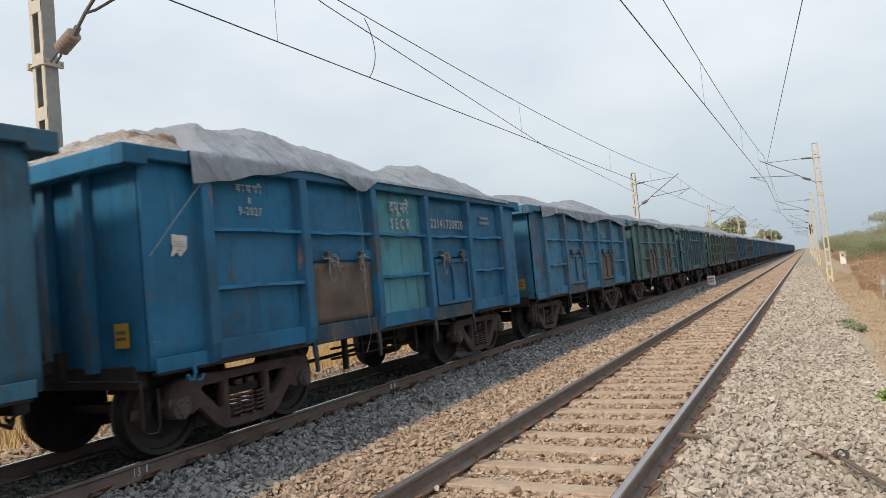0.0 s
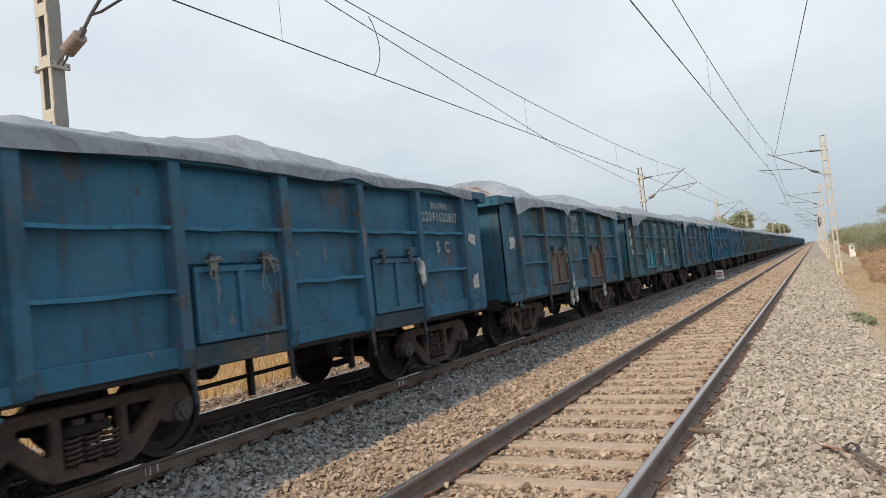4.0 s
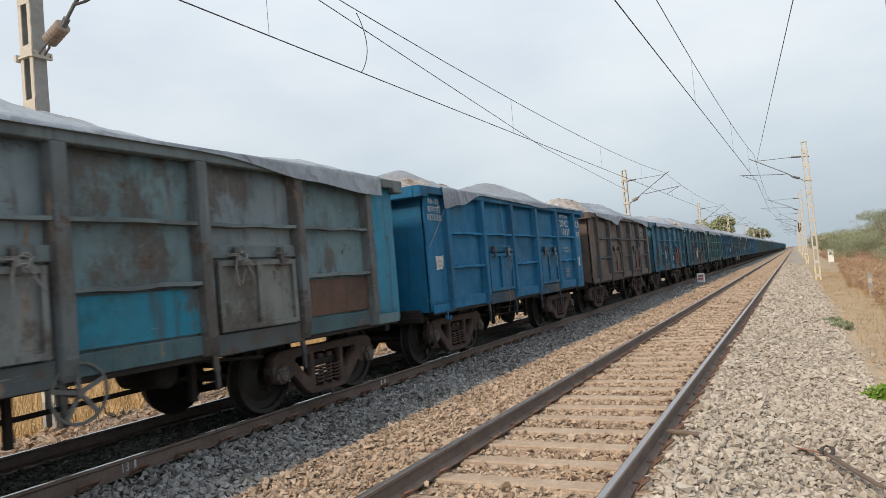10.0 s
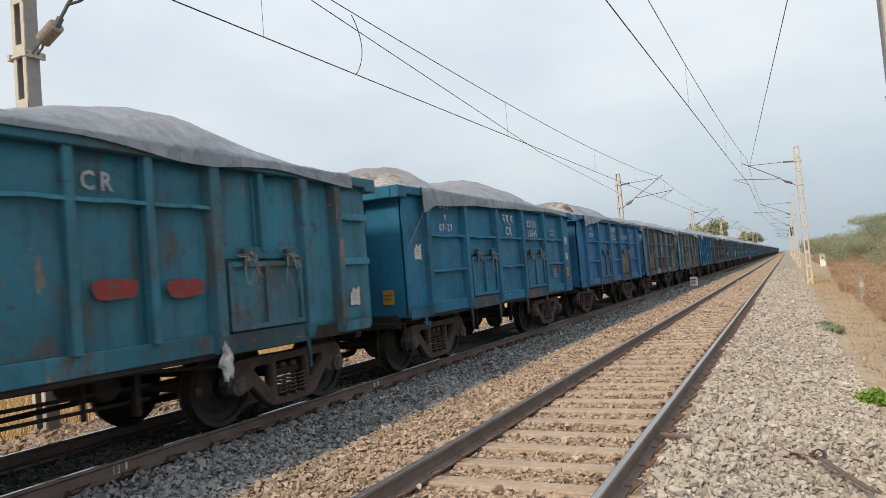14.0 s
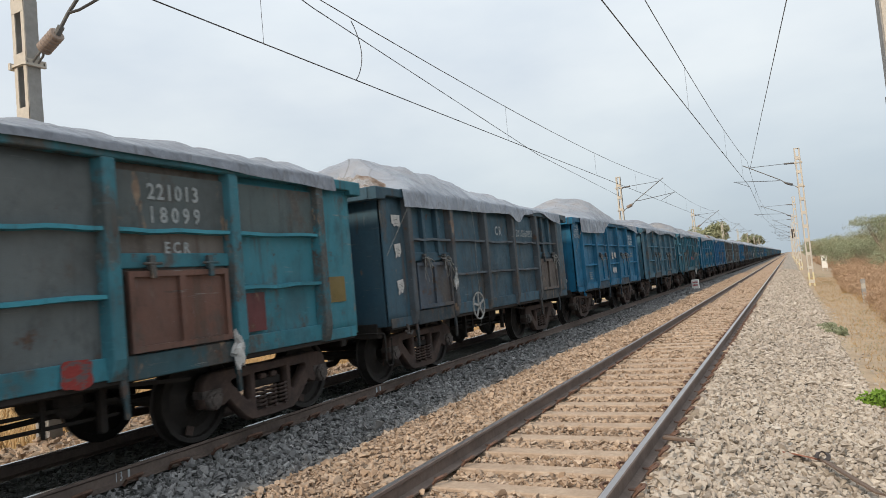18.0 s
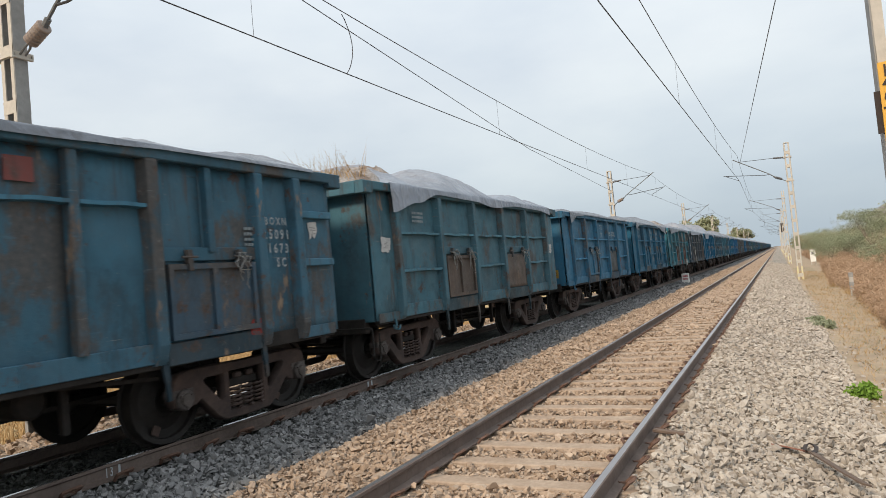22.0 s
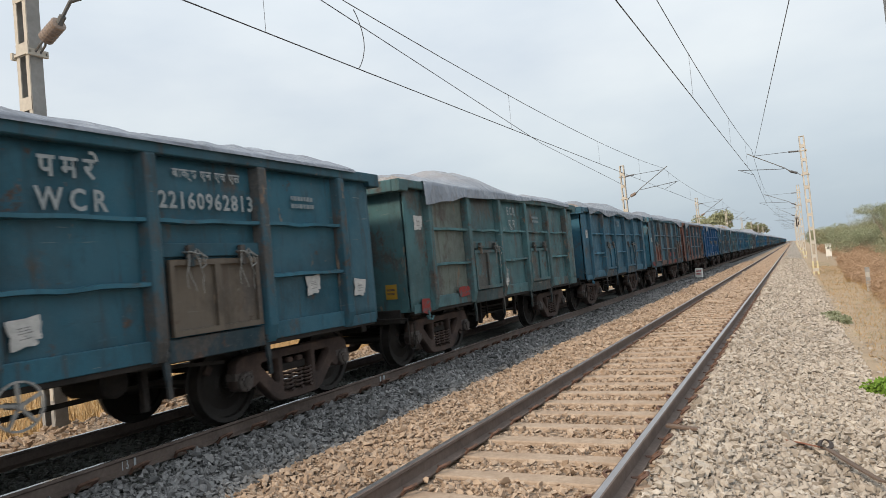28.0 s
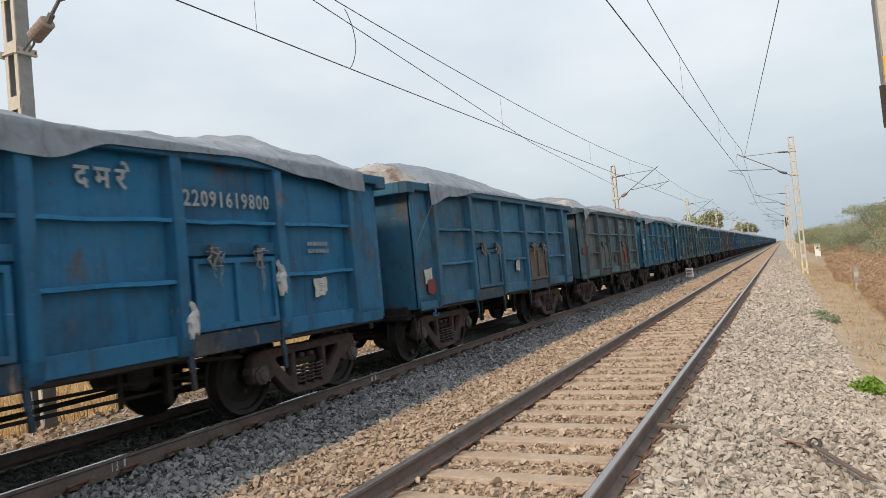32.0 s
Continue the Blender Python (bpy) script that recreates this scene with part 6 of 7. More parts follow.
    22: dict(hem=[(0, 0.6), (0.06, 0.35), (0.2, 0.1), (0.35, 0.15), (0.5, 0.1), (0.8, 0.04), (1, 0.02)], heap=0.55, kind="B", colour=(0.028, 0.112, 0.190), wear=0.50, doors=((0.05, 0.09, 0.11), (0.035, 0.08, 0.125)), crown=0.35, waves=1.0, drop=0.34, texts=[("BOXN", 3.64, 2.50, 0.13), ("25091", 3.64, 2.33, 0.16), ("1673", 3.66, 2.15, 0.16), ("SC", 3.70, 1.97, 0.15), (1, B1, 2.7, 0.2), (2, B5, 2.3, 0.2)], papers=[(B1 - 0.3, 2.2), (FE, 2.4)], extras=[(("faded red painted patch", (0.16, 0.045, 0.04), 0.26, 0.22), 0.40, 2.86), ("red", B5, 1.2), ("down", B2 + 0.8, 3.1)]),
    23: dict(hem=[(0, 0.42), (0.08, 0.4), (0.2, 0.05), (0.35, 0), (0.6, 0), (0.8, 0.12), (0.95, 0.25), (1, 0.25)], heap=0.40, colour=(0.012, 0.080, 0.195), wear=0.14, crown=0.38, waves=1.3, drop=0.16, texts=[("BOXNHL", B5, 2.95, 0.13), ("221423", B5, 2.75, 0.24), ("15361", B5 + 0.08, 2.50, 0.24), ("SECR", FE, 2.78, 0.21), ("दपूमरे", FE, 2.48, 0.2), (0, B5, 2.08, 0.2), (1, B5, 1.45, 0.2), (2, B1, 1.5, 0.2), ("01-29", RE, 2.97, 0.2), ("RETURN", RE, 2.67, 0.22), ("वापसी", RE, 2.82, 0.22), ("BOXNHL", B1, 1.06, 0.15)], papers=[(FE, 2.0), (B3 + 0.3, 1.1)], extras=[("rope", -4.05, 2.98), ("down", B2, 3.15)]),
    24: dict(hem=[(0, 0.45), (0.08, 0.25), (0.2, 0.08), (0.5, 0.1), (0.6, 0.02), (0.9, 0.05), (1, 0.08)], heap=0.40, kind="C", colour=(0.15, 0.055, 0.040), wear=0.5, posts=(0.04, 0.095, 0.135), crown=0.24, waves=1.3, drop=0.18, texts=[("R", B1, 2.85, 0.16), ("10-24", B1, 2.62, 0.2), ("उरे", B3, 2.86, 0.24), ("NR", B3, 2.58, 0.24), ("10039980860", B4, 2.62, 0.22)], papers=[(FE, 2.4), (FE, 2.0), (FE, 1.5)], extras=[(("dark teal painted square", (0.022, 0.060, 0.070), 0.42, 0.40), B4 - 0.35, 1.50), ("down", B2, 3.15)]),
    25: dict(hem=[(0, 0.1), (0.3, 0.1), (0.6, 0.02), (0.8, 0.12), (0.95, 0.3), (1, 0.3)], heap=0.30, kind="C", rough=0.06, colour=(0.042, 0.155, 0.245), wear=0.46, sole=(0.13, 0.065, 0.05), posts=(0.065, 0.105, 0.135), doors=(RUST, DOORRUST), panels={2: (0.12, 0.07, 0.05)}, crown=0.34, waves=1.6, drop=0.15, texts=[(1, B4, 2.75, 0.2)], papers=[(RE, 2.2)], extras=[("red", B4, 1.4), ("red", B3 + 0.3, 1.45), ("red", B3 - 0.2, 1.06), ("red", B4 + 0.2, 1.08), ("red", RE, 1.1)]),
    26: dict(heap=0.40, colour=(0.022, 0.110, 0.190), wear=0.32, crown=0.4, waves=1.5, drop=0.3, texts=[(0, B3, 2.8, 0.2)], papers=[(RE, 2.4)]),
    27: dict(sheen=1.3, hem=[(0, 0.42), (0.1, 0.32), (0.2, 0.2), (0.5, 0.12), (0.7, 0.05), (1, 0.1)], heap=0.40, colour=(0.048, 0.135, 0.168), wear=0.5, panels={0: (0.13, 0.16, 0.14)}, crown=0.45, waves=1.7, drop=0.36, texts=[("ECR", B3, 2.86, 0.24), ("पूम", B3, 2.58, 0.24), (1, B4, 2.72, 0.2)], papers=[(RE, 2.5)], extras=[("yellow", 0, 1.35), ("red", RE, 1.05), ("red", B1 + 0.4, 1.2), ("rag", B2 + 0.85, 1.6)]),
    28: dict(hem=[(0, 0.3), (0.1, 0.2), (0.3, 0.02), (0.5, 0), (1, 0)], heap=0.65, colour=(0.016, 0.092, 0.150), wear=0.38, doors=((*DOORBROWN, 1), (0.12, 0.098, 0.076)), crown=0.42, waves=1.2, drop=0.03, wheel=(-0.60, 0.83), texts=[("वापसी", B1, 2.95, 0.14), ("R", B1, 2.78, 0.14), ("5-84", B1, 2.60, 0.16), ("पमरे", B3, 2.86, 0.27), ("WCR", B3, 2.56, 0.27), ("22160962813", B4, 2.62, 0.24), ("बाक्स एन एच एल", B4, 2.92, 0.13), (1, B5, 2.7, 0.2)], papers=[(FE, 1.5), (B3 - 0.5, 1.42), (B5 + 0.1, 1.6), (RE, 2.1)], extras=[("rope", -4.05, 2.98), ("down", B2 + 0.6, 2.6)]),
    29: dict(hem=[(0, 0.3), (0.2, 0.2), (0.35, 0.05), (0.5, 0.02), (0.8, 0.1), (0.95, 0.25), (1, 0.25)], heap=0.60, colour=(0.012, 0.118, 0.215), wear=0.34, crown=0.32, waves=1.2, drop=0.16, texts=[("02-27", RE, 2.97, 0.2), ("वापसी", RE, 2.82, 0.22), ("RETURN", RE, 2.67, 0.22), ("220321", B5, 2.72, 0.22), ("12483", B5 + 0.1, 2.48, 0.22), ("NR", FE, 2.75, 0.24), ("उरे", FE, 2.45, 0.24), (1, RE, 1.4, 0.2), (2, B1, 1.45, 0.2)], papers=[(RE, 2.12), (RE, 1.8)], extras=[("rope", -4.05, 2.98)]),
    30: dict(hem=[(0, 0.4), (0.1, 0.1), (0.3, 0), (0.7, 0), (0.9, 0.06), (1, 0.1)], heap=0.60, colour=(0.040, 0.100, 0.138), wear=0.46, posts=(0.065, 0.11, 0.13), sole=(0.05, 0.15, 0.155), doors=((0.11, 0.13, 0.13), (0.125, 0.05, 0.036)), panels={0: (0.085, 0.10, 0.11), 5: (0.075, 0.09, 0.105)}, crown=0.3, waves=1.0, drop=0.2, texts=[("BOXNHL", B4, 2.92, 0.13), ("22014401133", B4, 2.70, 0.22), ("CR", B4, 2.50, 0.18), ("BLOCKED DOOR", B2, 1.62, 0.16)], papers=[(FE, 2.3), (FE, 1.95)], extras=[("red", RE, 1.85), ("red", B3 + 0.2, 1.5), ("red", FE, 1.7), ("rope", -4.05, 2.98), ("down", B2 + 0.2, 3.1)]),
    31: dict(hem=[(0, 0.4), (0.1, 0.2), (0.3, 0), (0.6, 0), (0.9, 0.02), (1, 0.05)], heap=0.55, colour=(0.022, 0.106, 0.185), wear=0.3, doors=(None, DOORBROWN), crown=0.48, lean=0.35, waves=0.8, drop=0.34, papers=[(RE, 1.55), (B3 + 0.2, 1.6)], texts=[], extras=[("red", RE + 0.05, 1.35), ("rope", -4.05, 2.98)]),
    32: dict(hem=[(0, 0.3), (0.3, 0.25), (0.42, 0.32), (0.5, 0.12), (0.7, 0.06), (0.85, 0.2), (0.97, 0.3), (1, 0.3)], heap=0.40, colour=(0.011, 0.110, 0.225), wear=0.24, crown=0.5, waves=1.0, drop=0.36, texts=[("दमरे", B3, 2.80, 0.28), ("22091619800", B4, 2.66, 0.24), (1, B5, 2.1, 0.2)], papers=[(B5, 1.55)], extras=[("rag", B4 + 0.72, 1.95), ("rag", B4 - 0.75, 1.6), ("yellow", 0, 1.35)]),
    33: dict(colour=BLUE, wear=0.3, crown=0.45, waves=1.4, drop=0.3),
    -1: dict(colour=(0.024, 0.143, 0.281), wear=0.35, doors=(None, DOORBROWN), crown=0.5, waves=1.2, drop=0.36, extras=[("yellow", 0, 1.35)], texts=[(0, B3, 2.8, 0.2), (1, B4, 2.6, 0.2)]),
    -2: dict(colour=(0.045, 0.130, 0.160), wear=0.45, doors=(DOORBROWN, DOORBROWN), crown=0.4, waves=1.5, drop=0.3),
    -3: dict(kind="B", colour=(0.040, 0.126, 0.176), wear=0.4, crown=0.35, waves=1.2, drop=0.2),
    -4: dict(colour=(0.056, 0.112, 0.108), wear=0.4, crown=0.5, waves=2.0, drop=0.4),
}
COLOUR_WORDS = [(BLUE, "bright blue"), (DEEP, "dark blue"), (TEAL, "teal"), (GREEN, "grey-green"), (NAVY, "navy-grey"), (CYAN, "cyan"), (BROWN, "brown"), (RUST, "rust-red"), (SLATE, "slate-grey"), (SKYBLUE, "pale blue")]


def colour_word(c):
    return min(COLOUR_WORDS, key=lambda p: sum((a - b) ** 2 for a, b in zip(p[0], c)))[1]


TRAIN = []
for k in range(-36, 34):
    rnd = random.Random(k + 400)
    spec = SPECS.get(k)
    if spec is None:
        spec = dict(colour=shade(rnd.choice([BLUE, DEEP, TEAL, DEEP, (0.05, 0.18, 0.27), SLATE, (0.03, 0.15, 0.26), BLUE, BROWN]), rnd.uniform(0.85, 1.1)), wear=rnd.uniform(0.2, 0.5), crown=rnd.uniform(0.25, 0.6), waves=rnd.uniform(0.8, 2), drop=rnd.uniform(0.15, 0.4), kind=rnd.choice("AAAAC"))
    worn = "heavily rusted" if spec["wear"] > 0.48 else ("weathered" if spec["wear"] > 0.26 else "freshly painted")
    words = "%s %s open coal wagon under grey tarpaulin" % (worn, colour_word(spec["colour"]))
    ob, sets = wagon(k, fine=k >= -7, name_label=words, **spec)
    TRAIN.append((k, ob, sets))


# ---- overhead line ----
def insulator(bm, p, q, r=0.085, sheds=5):
    """A ribbed barrel from p to q."""
    p, q = Vector(p), Vector(q)
    d = (q - p).normalized()
    a = d.cross(Vector((0, 1, 0))).normalized()
    b = d.cross(a)
    size, rings = (q - p).length, []
    prof = [(0.0, 0.35)]
    for i in range(sheds):
        prof += [((i + 0.12) / sheds, 0.86), ((i + 0.3) / sheds, 1.0), ((i + 0.7) / sheds, 1.0), ((i + 0.88) / sheds, 0.86)]
    prof.append((1.0, 0.35))
    for u, s in prof:
        c = p + d * (size * u)
        rings.append([bm.verts.new(c + (a * math.cos(k * math.pi / 8) + b * math.sin(k * math.pi / 8)) * (r * s)) for k in range(16)])
    for m, n in zip(rings, rings[1:]):
        for k in range(16):
            j = (k + 1) % 16
            bm.faces.new((m[k], m[j], n[j], n[k]))
    bm.faces.new(rings[0][::-1])
    bm.faces.new(rings[-1])
    bmesh.ops.recalc_face_normals(bm, faces=bm.faces[:])


def mast_mesh(h, base_h, foot):
    """A battened mast: two channels held by plates, its foot painted pale."""
    bm = bmesh.new()
    w, d = 0.15, 0.10
    for s in (-1, 1):
        for z0, z1, m in ((-1.0, base_h, 1), (base_h, h, 0)):
            box(bm, s * w - 0.012, s * w + 0.012, -d, d, z0, z1, m or 2)
            for q in (-1, 1):
                box(bm, s * w - (0.075 if s > 0 else 0.0), s * w + (0.0 if s > 0 else 0.075), q * d - 0.008, q * d + 0.008, z0, z1, m)
    z = -0.39
    while z < h:
        for q in (-1, 1):
            box(bm, -w, w, q * (d + 0.006) - 0.006, q * (d + 0.006) + 0.006, z, z + 0.20, 0)
        z += 0.83
    box(bm, -w - 0.01, w + 0.01, -d - 0.02, d + 0.02, h, h + 0.04)
    return mesh_of(bm, "mast_column", M_MAST, foot, M_MASTWEB)


COLUMNS = [mast_mesh(7.75, 0.25, M_MASTBASE), mast_mesh(7.75, 0.25, M_MASTWEB)]


def mast(x, y, wx, wz, cz, label, turn, board=False):
    """A mast with its bracket: stay tube, strut, steady arm and insulators. wx: the wire's place across."""
    base = tagged(new("catenary_mast"), label, "mast", "catenary masts")
    base.location = (x, y, 0)
    put("column", COLUMNS[x < 0], base)
    s = 1 if wx > x else -1
    d = abs(wx - x)
    for z in (5.45, cz + 0.05):
        bm = bmesh.new()
        box(bm, -0.22, 0.22, -0.135, -0.115, z - 0.02, z + 0.02)
        box(bm, -0.22, 0.22, 0.115, 0.135, z - 0.02, z + 0.02)
        for q in (-1, 1):
            box(bm, q * 0.195 - 0.025, q * 0.195 + 0.025, -0.16, 0.16, z - 0.05, z + 0.05)
        part("bracket_clamp", bm, M_MAST, base)
    bm = bmesh.new()
    tube(bm, [(s * 0.18, -0.04, 5.44), (s * 0.34, -0.04, 5.54), (s * 0.42, 0, 5.62)], 0.018, 6)
    tube(bm, [(s * 0.18, 0.04, 5.44), (s * 0.34, 0.04, 5.54), (s * 0.42, 0, 5.62)], 0.018, 6)
    part("fork", bm, M_TUBE, base)
    bm = bmesh.new()
    tube(bm, [(s * 0.76, 0, 5.755), (s * 1.04, 0, 6.0), (s * (d + 0.28), 0, cz + 0.35)], 0.026, 8)
    part("strut", bm, M_TUBE, base)
    bm = bmesh.new()
    tube(bm, [(s * 0.76, 0, 5.755), (s * 0.86, 0, 5.845)], 0.05, 8)
    part("socket", bm, M_TUBE, base)
    bm = bmesh.new()
    tube(bm, [(s * 0.8, 0, cz + 0.10), (s * d, 0, cz + 0.16)], 0.016, 6)
    part("stay", bm, M_WIRE, base)
    bm = bmesh.new()
    tube(bm, [(s * 1.02, 0, 6.0), (s * 1.29, 0, 5.98), (s * (d + 0.9), 0, wz + 0.45)], 0.020, 6)
    part("register_tube", bm, M_WIRE, base)
    bm = bmesh.new()
    tube(bm, [(s * (d + 0.75), 0, wz + 0.40), (s * d, 0, wz + 0.03)], 0.014, 6)
    part("steady_arm", bm, M_WIRE, base)
    bm = bmesh.new()
    insulator(bm, (s * 0.41, 0, 5.61), (s * 0.77, 0, 5.765), 0.112 if x < 0 else 0.075, 6)
    part("insulator", bm, M_PORC if x < 0 else M_PORCDARK, base)
    bm = bmesh.new()
    insulator(bm, (s * 0.22, 0, cz + 0.06), (s * 0.78, 0, cz + 0.10), 0.055)
    part("insulator", bm, M_PORCDARK, base)
    return base


for i, y in enumerate((-34.0, 6.2, 46.9, 87.0, 127.0, 167.0, 207.0, 247.0, 287.0)):
    mast(-9.96, y, -7.255, 5.76, 6.95, "cream steel battened mast carrying the catenary bracket", 0)
for i, y in enumerate((6.5, 46.0, 86.5, 126.5, 166.5, 206.5, 246.5, 286.5)):
    mast(1.004 if i == 0 else 1.02, y, -1.75 if i % 2 else -2.25, 5.8, 6.85, "cream steel battened mast with a yellow-white foot", 0)


def wire(name, pts, r, label):
    bm = bmesh.new()
    tube(bm, pts, r, 5)
    tagged(part(name, bm, M_WIRE, None), label, "overhead wire", "overhead wires")


def sag(p, q, drop, n=14):
    p, q = Vector(p), Vector(q)
    return [p.lerp(q, i / n) - Vector((0, 0, 4 * drop * (i / n) * (1 - i / n))) for i in range(n + 1)]


def span(xa, xb, ya, yb, zc, zm, drop, droppers):
    wire("contact_wire", [(xa, ya, zc), ((xa + xb) / 2, (ya + yb) / 2, zc), (xb, yb, zc)], 0.011, "grey-black copper contact wire")
    top = sag((xa, ya, zm), (xb, yb, zm), drop)
    wire("catenary_wire", top, 0.010, "dark stranded catenary wire above the contact wire")
    for u in droppers:
        x, y = xa + (xb - xa) * u, ya + (yb - ya) * u
        z = zm - 4 * drop * u * (1 - u)
        wire("dropper", [(x, y, zc), (x, y, z)], 0.004, "thin vertical dropper wire")


FAR_Y = [-34.0, 6.2, 46.9, 87.0, 127.0, 167.0, 207.0, 247.0, 287.0]
for a, b in zip(FAR_Y, FAR_Y[1:]):
    span(-7.255, -7.255, a, b, 5.76, 7.22, 0.47, (0.055, 0.32, 0.58, 0.8))
NEAR_Y = [-34.0, 6.5, 46.0, 86.5, 126.5, 166.5, 206.5, 246.5, 286.5]
for i, (a, b) in enumerate(zip(NEAR_Y, NEAR_Y[1:])):
    xa, xb = (-1.75, -2.25) if i % 2 == 0 else (-2.25, -1.75)
    span(xa, xb, a, b, 5.80, 7.45, 0.45, (0.34, 0.62, 0.86))
wire("anchor_wire", [(-1.62, 46.3, 7.05), (-0.3, 26.0, 6.66), (1.0, 6.6, 6.35)], 0.010, "dark stay wire drawn to the mast")
wire("anchor_wire", [(-9.9, 46.9, 6.4), (-8.6, 26.0, 6.42), (-7.58, 10.3, 7.06), (-7.30, 6.2, 7.4)], 0.010, "dark stay wire drawn to the mast")
wire("jumper", [(-7.255, 11.07 + 0.29 * math.sin(math.pi * i / 14) ** 0.8, 5.76 + 1.2 * i / 14) for i in range(15)], 0.009, "bowed jumper cable between two wires")


# ---- plants ----
def leaf_cloud(rs, centres, radii, count, size, flat=0.7, slim=0.45):
    """Small leaves or twigs thrown round the centres of a crown."""
    c = rs.randint(0, len(centres), count)
    p = rs.normal(size=(count, 3))
    p /= np.linalg.norm(p, axis=1)[:, None]
    p *= (rs.uniform(0.25, 1.0, count) ** 0.5)[:, None]
    p = np.asarray(centres)[c] + p * np.asarray(radii)[c][:, None] * np.array([1, 1, flat])
    a, b = rs.normal(size=(count, 3)), rs.normal(size=(count, 3))
    a /= np.linalg.norm(a, axis=1)[:, None]
    b -= a * (a * b).sum(1)[:, None]
    b /= np.linalg.norm(b, axis=1)[:, None]
    s = size * rs.uniform(0.6, 1.5, count)[:, None]
    v = np.stack([p - a * s, p + b * s * slim, p + a * s, p - b * s * slim], 1)
    i = np.arange(count)[:, None] * 4
    return v.reshape(-1, 3), np.concatenate([i + [0, 1, 2], i + [0, 2, 3]], 1).reshape(-1, 3)


def tree(x, y, height, spread, seed, leaves, size, mat, label, trunk=0.18, flat=0.5):
    rs, rnd = np.random.RandomState(seed), random.Random(seed)
    z = ground_z(x, y)
    base = tagged(new("tree"), label, "tree", "trees by the line")
    base.location = (x, y, z)
    bm = bmesh.new()
    fork = height * rnd.uniform(0.28, 0.4)
    tube(bm, [(0, 0, -0.2), (0.1, 0.05, fork * 0.5), (0.05, 0, fork)], trunk, 8, 0.7)
    ends = []
    for i in range(8):
        a = i * 2.4 + rnd.uniform(0, 0.8)
        rr, hz = spread * rnd.uniform(0.25, 0.8), height * rnd.uniform(0.62, 0.97)
        e = Vector((rr * math.cos(a), rr * math.sin(a), hz))
        mid = Vector((0.05, 0, fork)).lerp(e, 0.55) + Vector((0, 0, -0.06 * height))
        tube(bm, [(0.05, 0, fork - 0.05), mid, e], trunk * 0.45, 5, 0.25)
        ends.append(e)
        for _ in range(2):
            e2 = mid.lerp(e, rnd.uniform(0.3, 0.9)) + Vector((rnd.uniform(-1, 1) * spread * 0.35, rnd.uniform(-1, 1) * spread * 0.35, rnd.uniform(0, 0.14) * height))
            tube(bm, [mid, e2], trunk * 0.2, 4, 0.3)
            ends.append(e2)
    part("trunk", bm, M_BARK, base)
    v, t = leaf_cloud(rs, [tuple(e) for e in ends], [spread * rnd.uniform(0.22, 0.42) for _ in ends], leaves, size, flat)
    put("crown", raw_mesh("crown", v, t, mat), base)
    return base




def bush(x, y, height, spread, seed, leaves, size, mat, label):
    """A thorn bush: many stems from the ground and thin foliage."""
    rs, rnd = np.random.RandomState(seed), random.Random(seed)
    base = tagged(new("bush"), label, "bush", "thorn bushes by the line")
    base.location = (x, y, ground_z(x, y))
    bm = bmesh.new()
    ends = []
    for i in range(11):
        a, rr = i * 2.4 + rnd.uniform(0, 1), spread * rnd.uniform(0.15, 1.0)
        e = Vector((rr * math.cos(a), rr * math.sin(a), height * rnd.uniform(0.45, 1.0)))
        mid = e * 0.55 + Vector((0, 0, height * 0.06))
        tube(bm, [(rnd.uniform(-0.2, 0.2), rnd.uniform(-0.2, 0.2), -0.1), mid, e], 0.05, 4, 0.25)
        ends.append(e)
        for _ in range(3):
            e2 = mid.lerp(e, rnd.uniform(0.2, 1.0)) + Vector((rnd.uniform(-1, 1), rnd.uniform(-1, 1), rnd.uniform(-0.2, 0.6))) * spread * 0.32
            tube(bm, [mid.lerp(e, 0.3), e2], 0.022, 3, 0.4)
            ends.append(e2)
    part("branchwork", bm, M_BARK, base)
    v, t = leaf_cloud(rs, [tuple(e) for e in ends], [spread * rnd.uniform(0.16, 0.46) for _ in ends], leaves, size, 0.6, 0.32)
    put("foliage", raw_mesh("foliage", v, t, mat), base)


rnd = random.Random(77)
BUSHES = [(7.2, 52, 3.6, 2.6), (9.6, 55, 4.4, 3.0), (6.0, 62, 3.4, 2.6), (8.6, 64, 4.6, 3.2), (11.5, 66, 3.6, 2.6), (5.4, 74, 3.6, 2.8), (8.0, 78, 4.4, 3.2), (5.2, 90, 3.8, 3.0),
          (8.2, 97, 4.2, 3.2), (5.4, 112, 4.0, 3.2), (9.0, 118, 4.6, 3.4), (6.0, 136, 4.2, 3.4), (10.0, 142, 4.6, 3.6), (6.2, 165, 4.4, 3.6), (8.0, 200, 4.6, 4.0), (7.0, 240, 5.0, 4.2), (5.8, 44, 2.6, 1.8), (8.2, 42, 3.2, 2.0)]
for i, (x, y, h, sp) in enumerate(BUSHES):
    bush(x, y, 0.86 * h, sp, 200 + i, 10500, 0.024 + y * 0.0005, M_LEAF if i % 3 else M_LEAFFAR, "grey-green thorn bush beside the line")
tree(6.3, 58.0, 4.7, 3.3, 21, 8500, 0.05, M_LEAF, "thorny acacia with a flat dull-green crown", 0.15, 0.32)
tree(-15.2, 165.0, 10.5, 4.8, 31, 5200, 0.26, M_LEAFTREE, "tall broad-leaved tree behind the train", 0.35, 0.7)
tree(-19.0, 178.0, 10.0, 4.6, 32, 4600, 0.26, M_LEAFTREE, "tall broad-leaved tree behind the train", 0.35, 0.7)
tree(-13.0, 300.0, 11.0, 4.5, 33, 3000, 0.36, M_LEAFTREE, "far tree beyond the train", 0.35, 0.8)
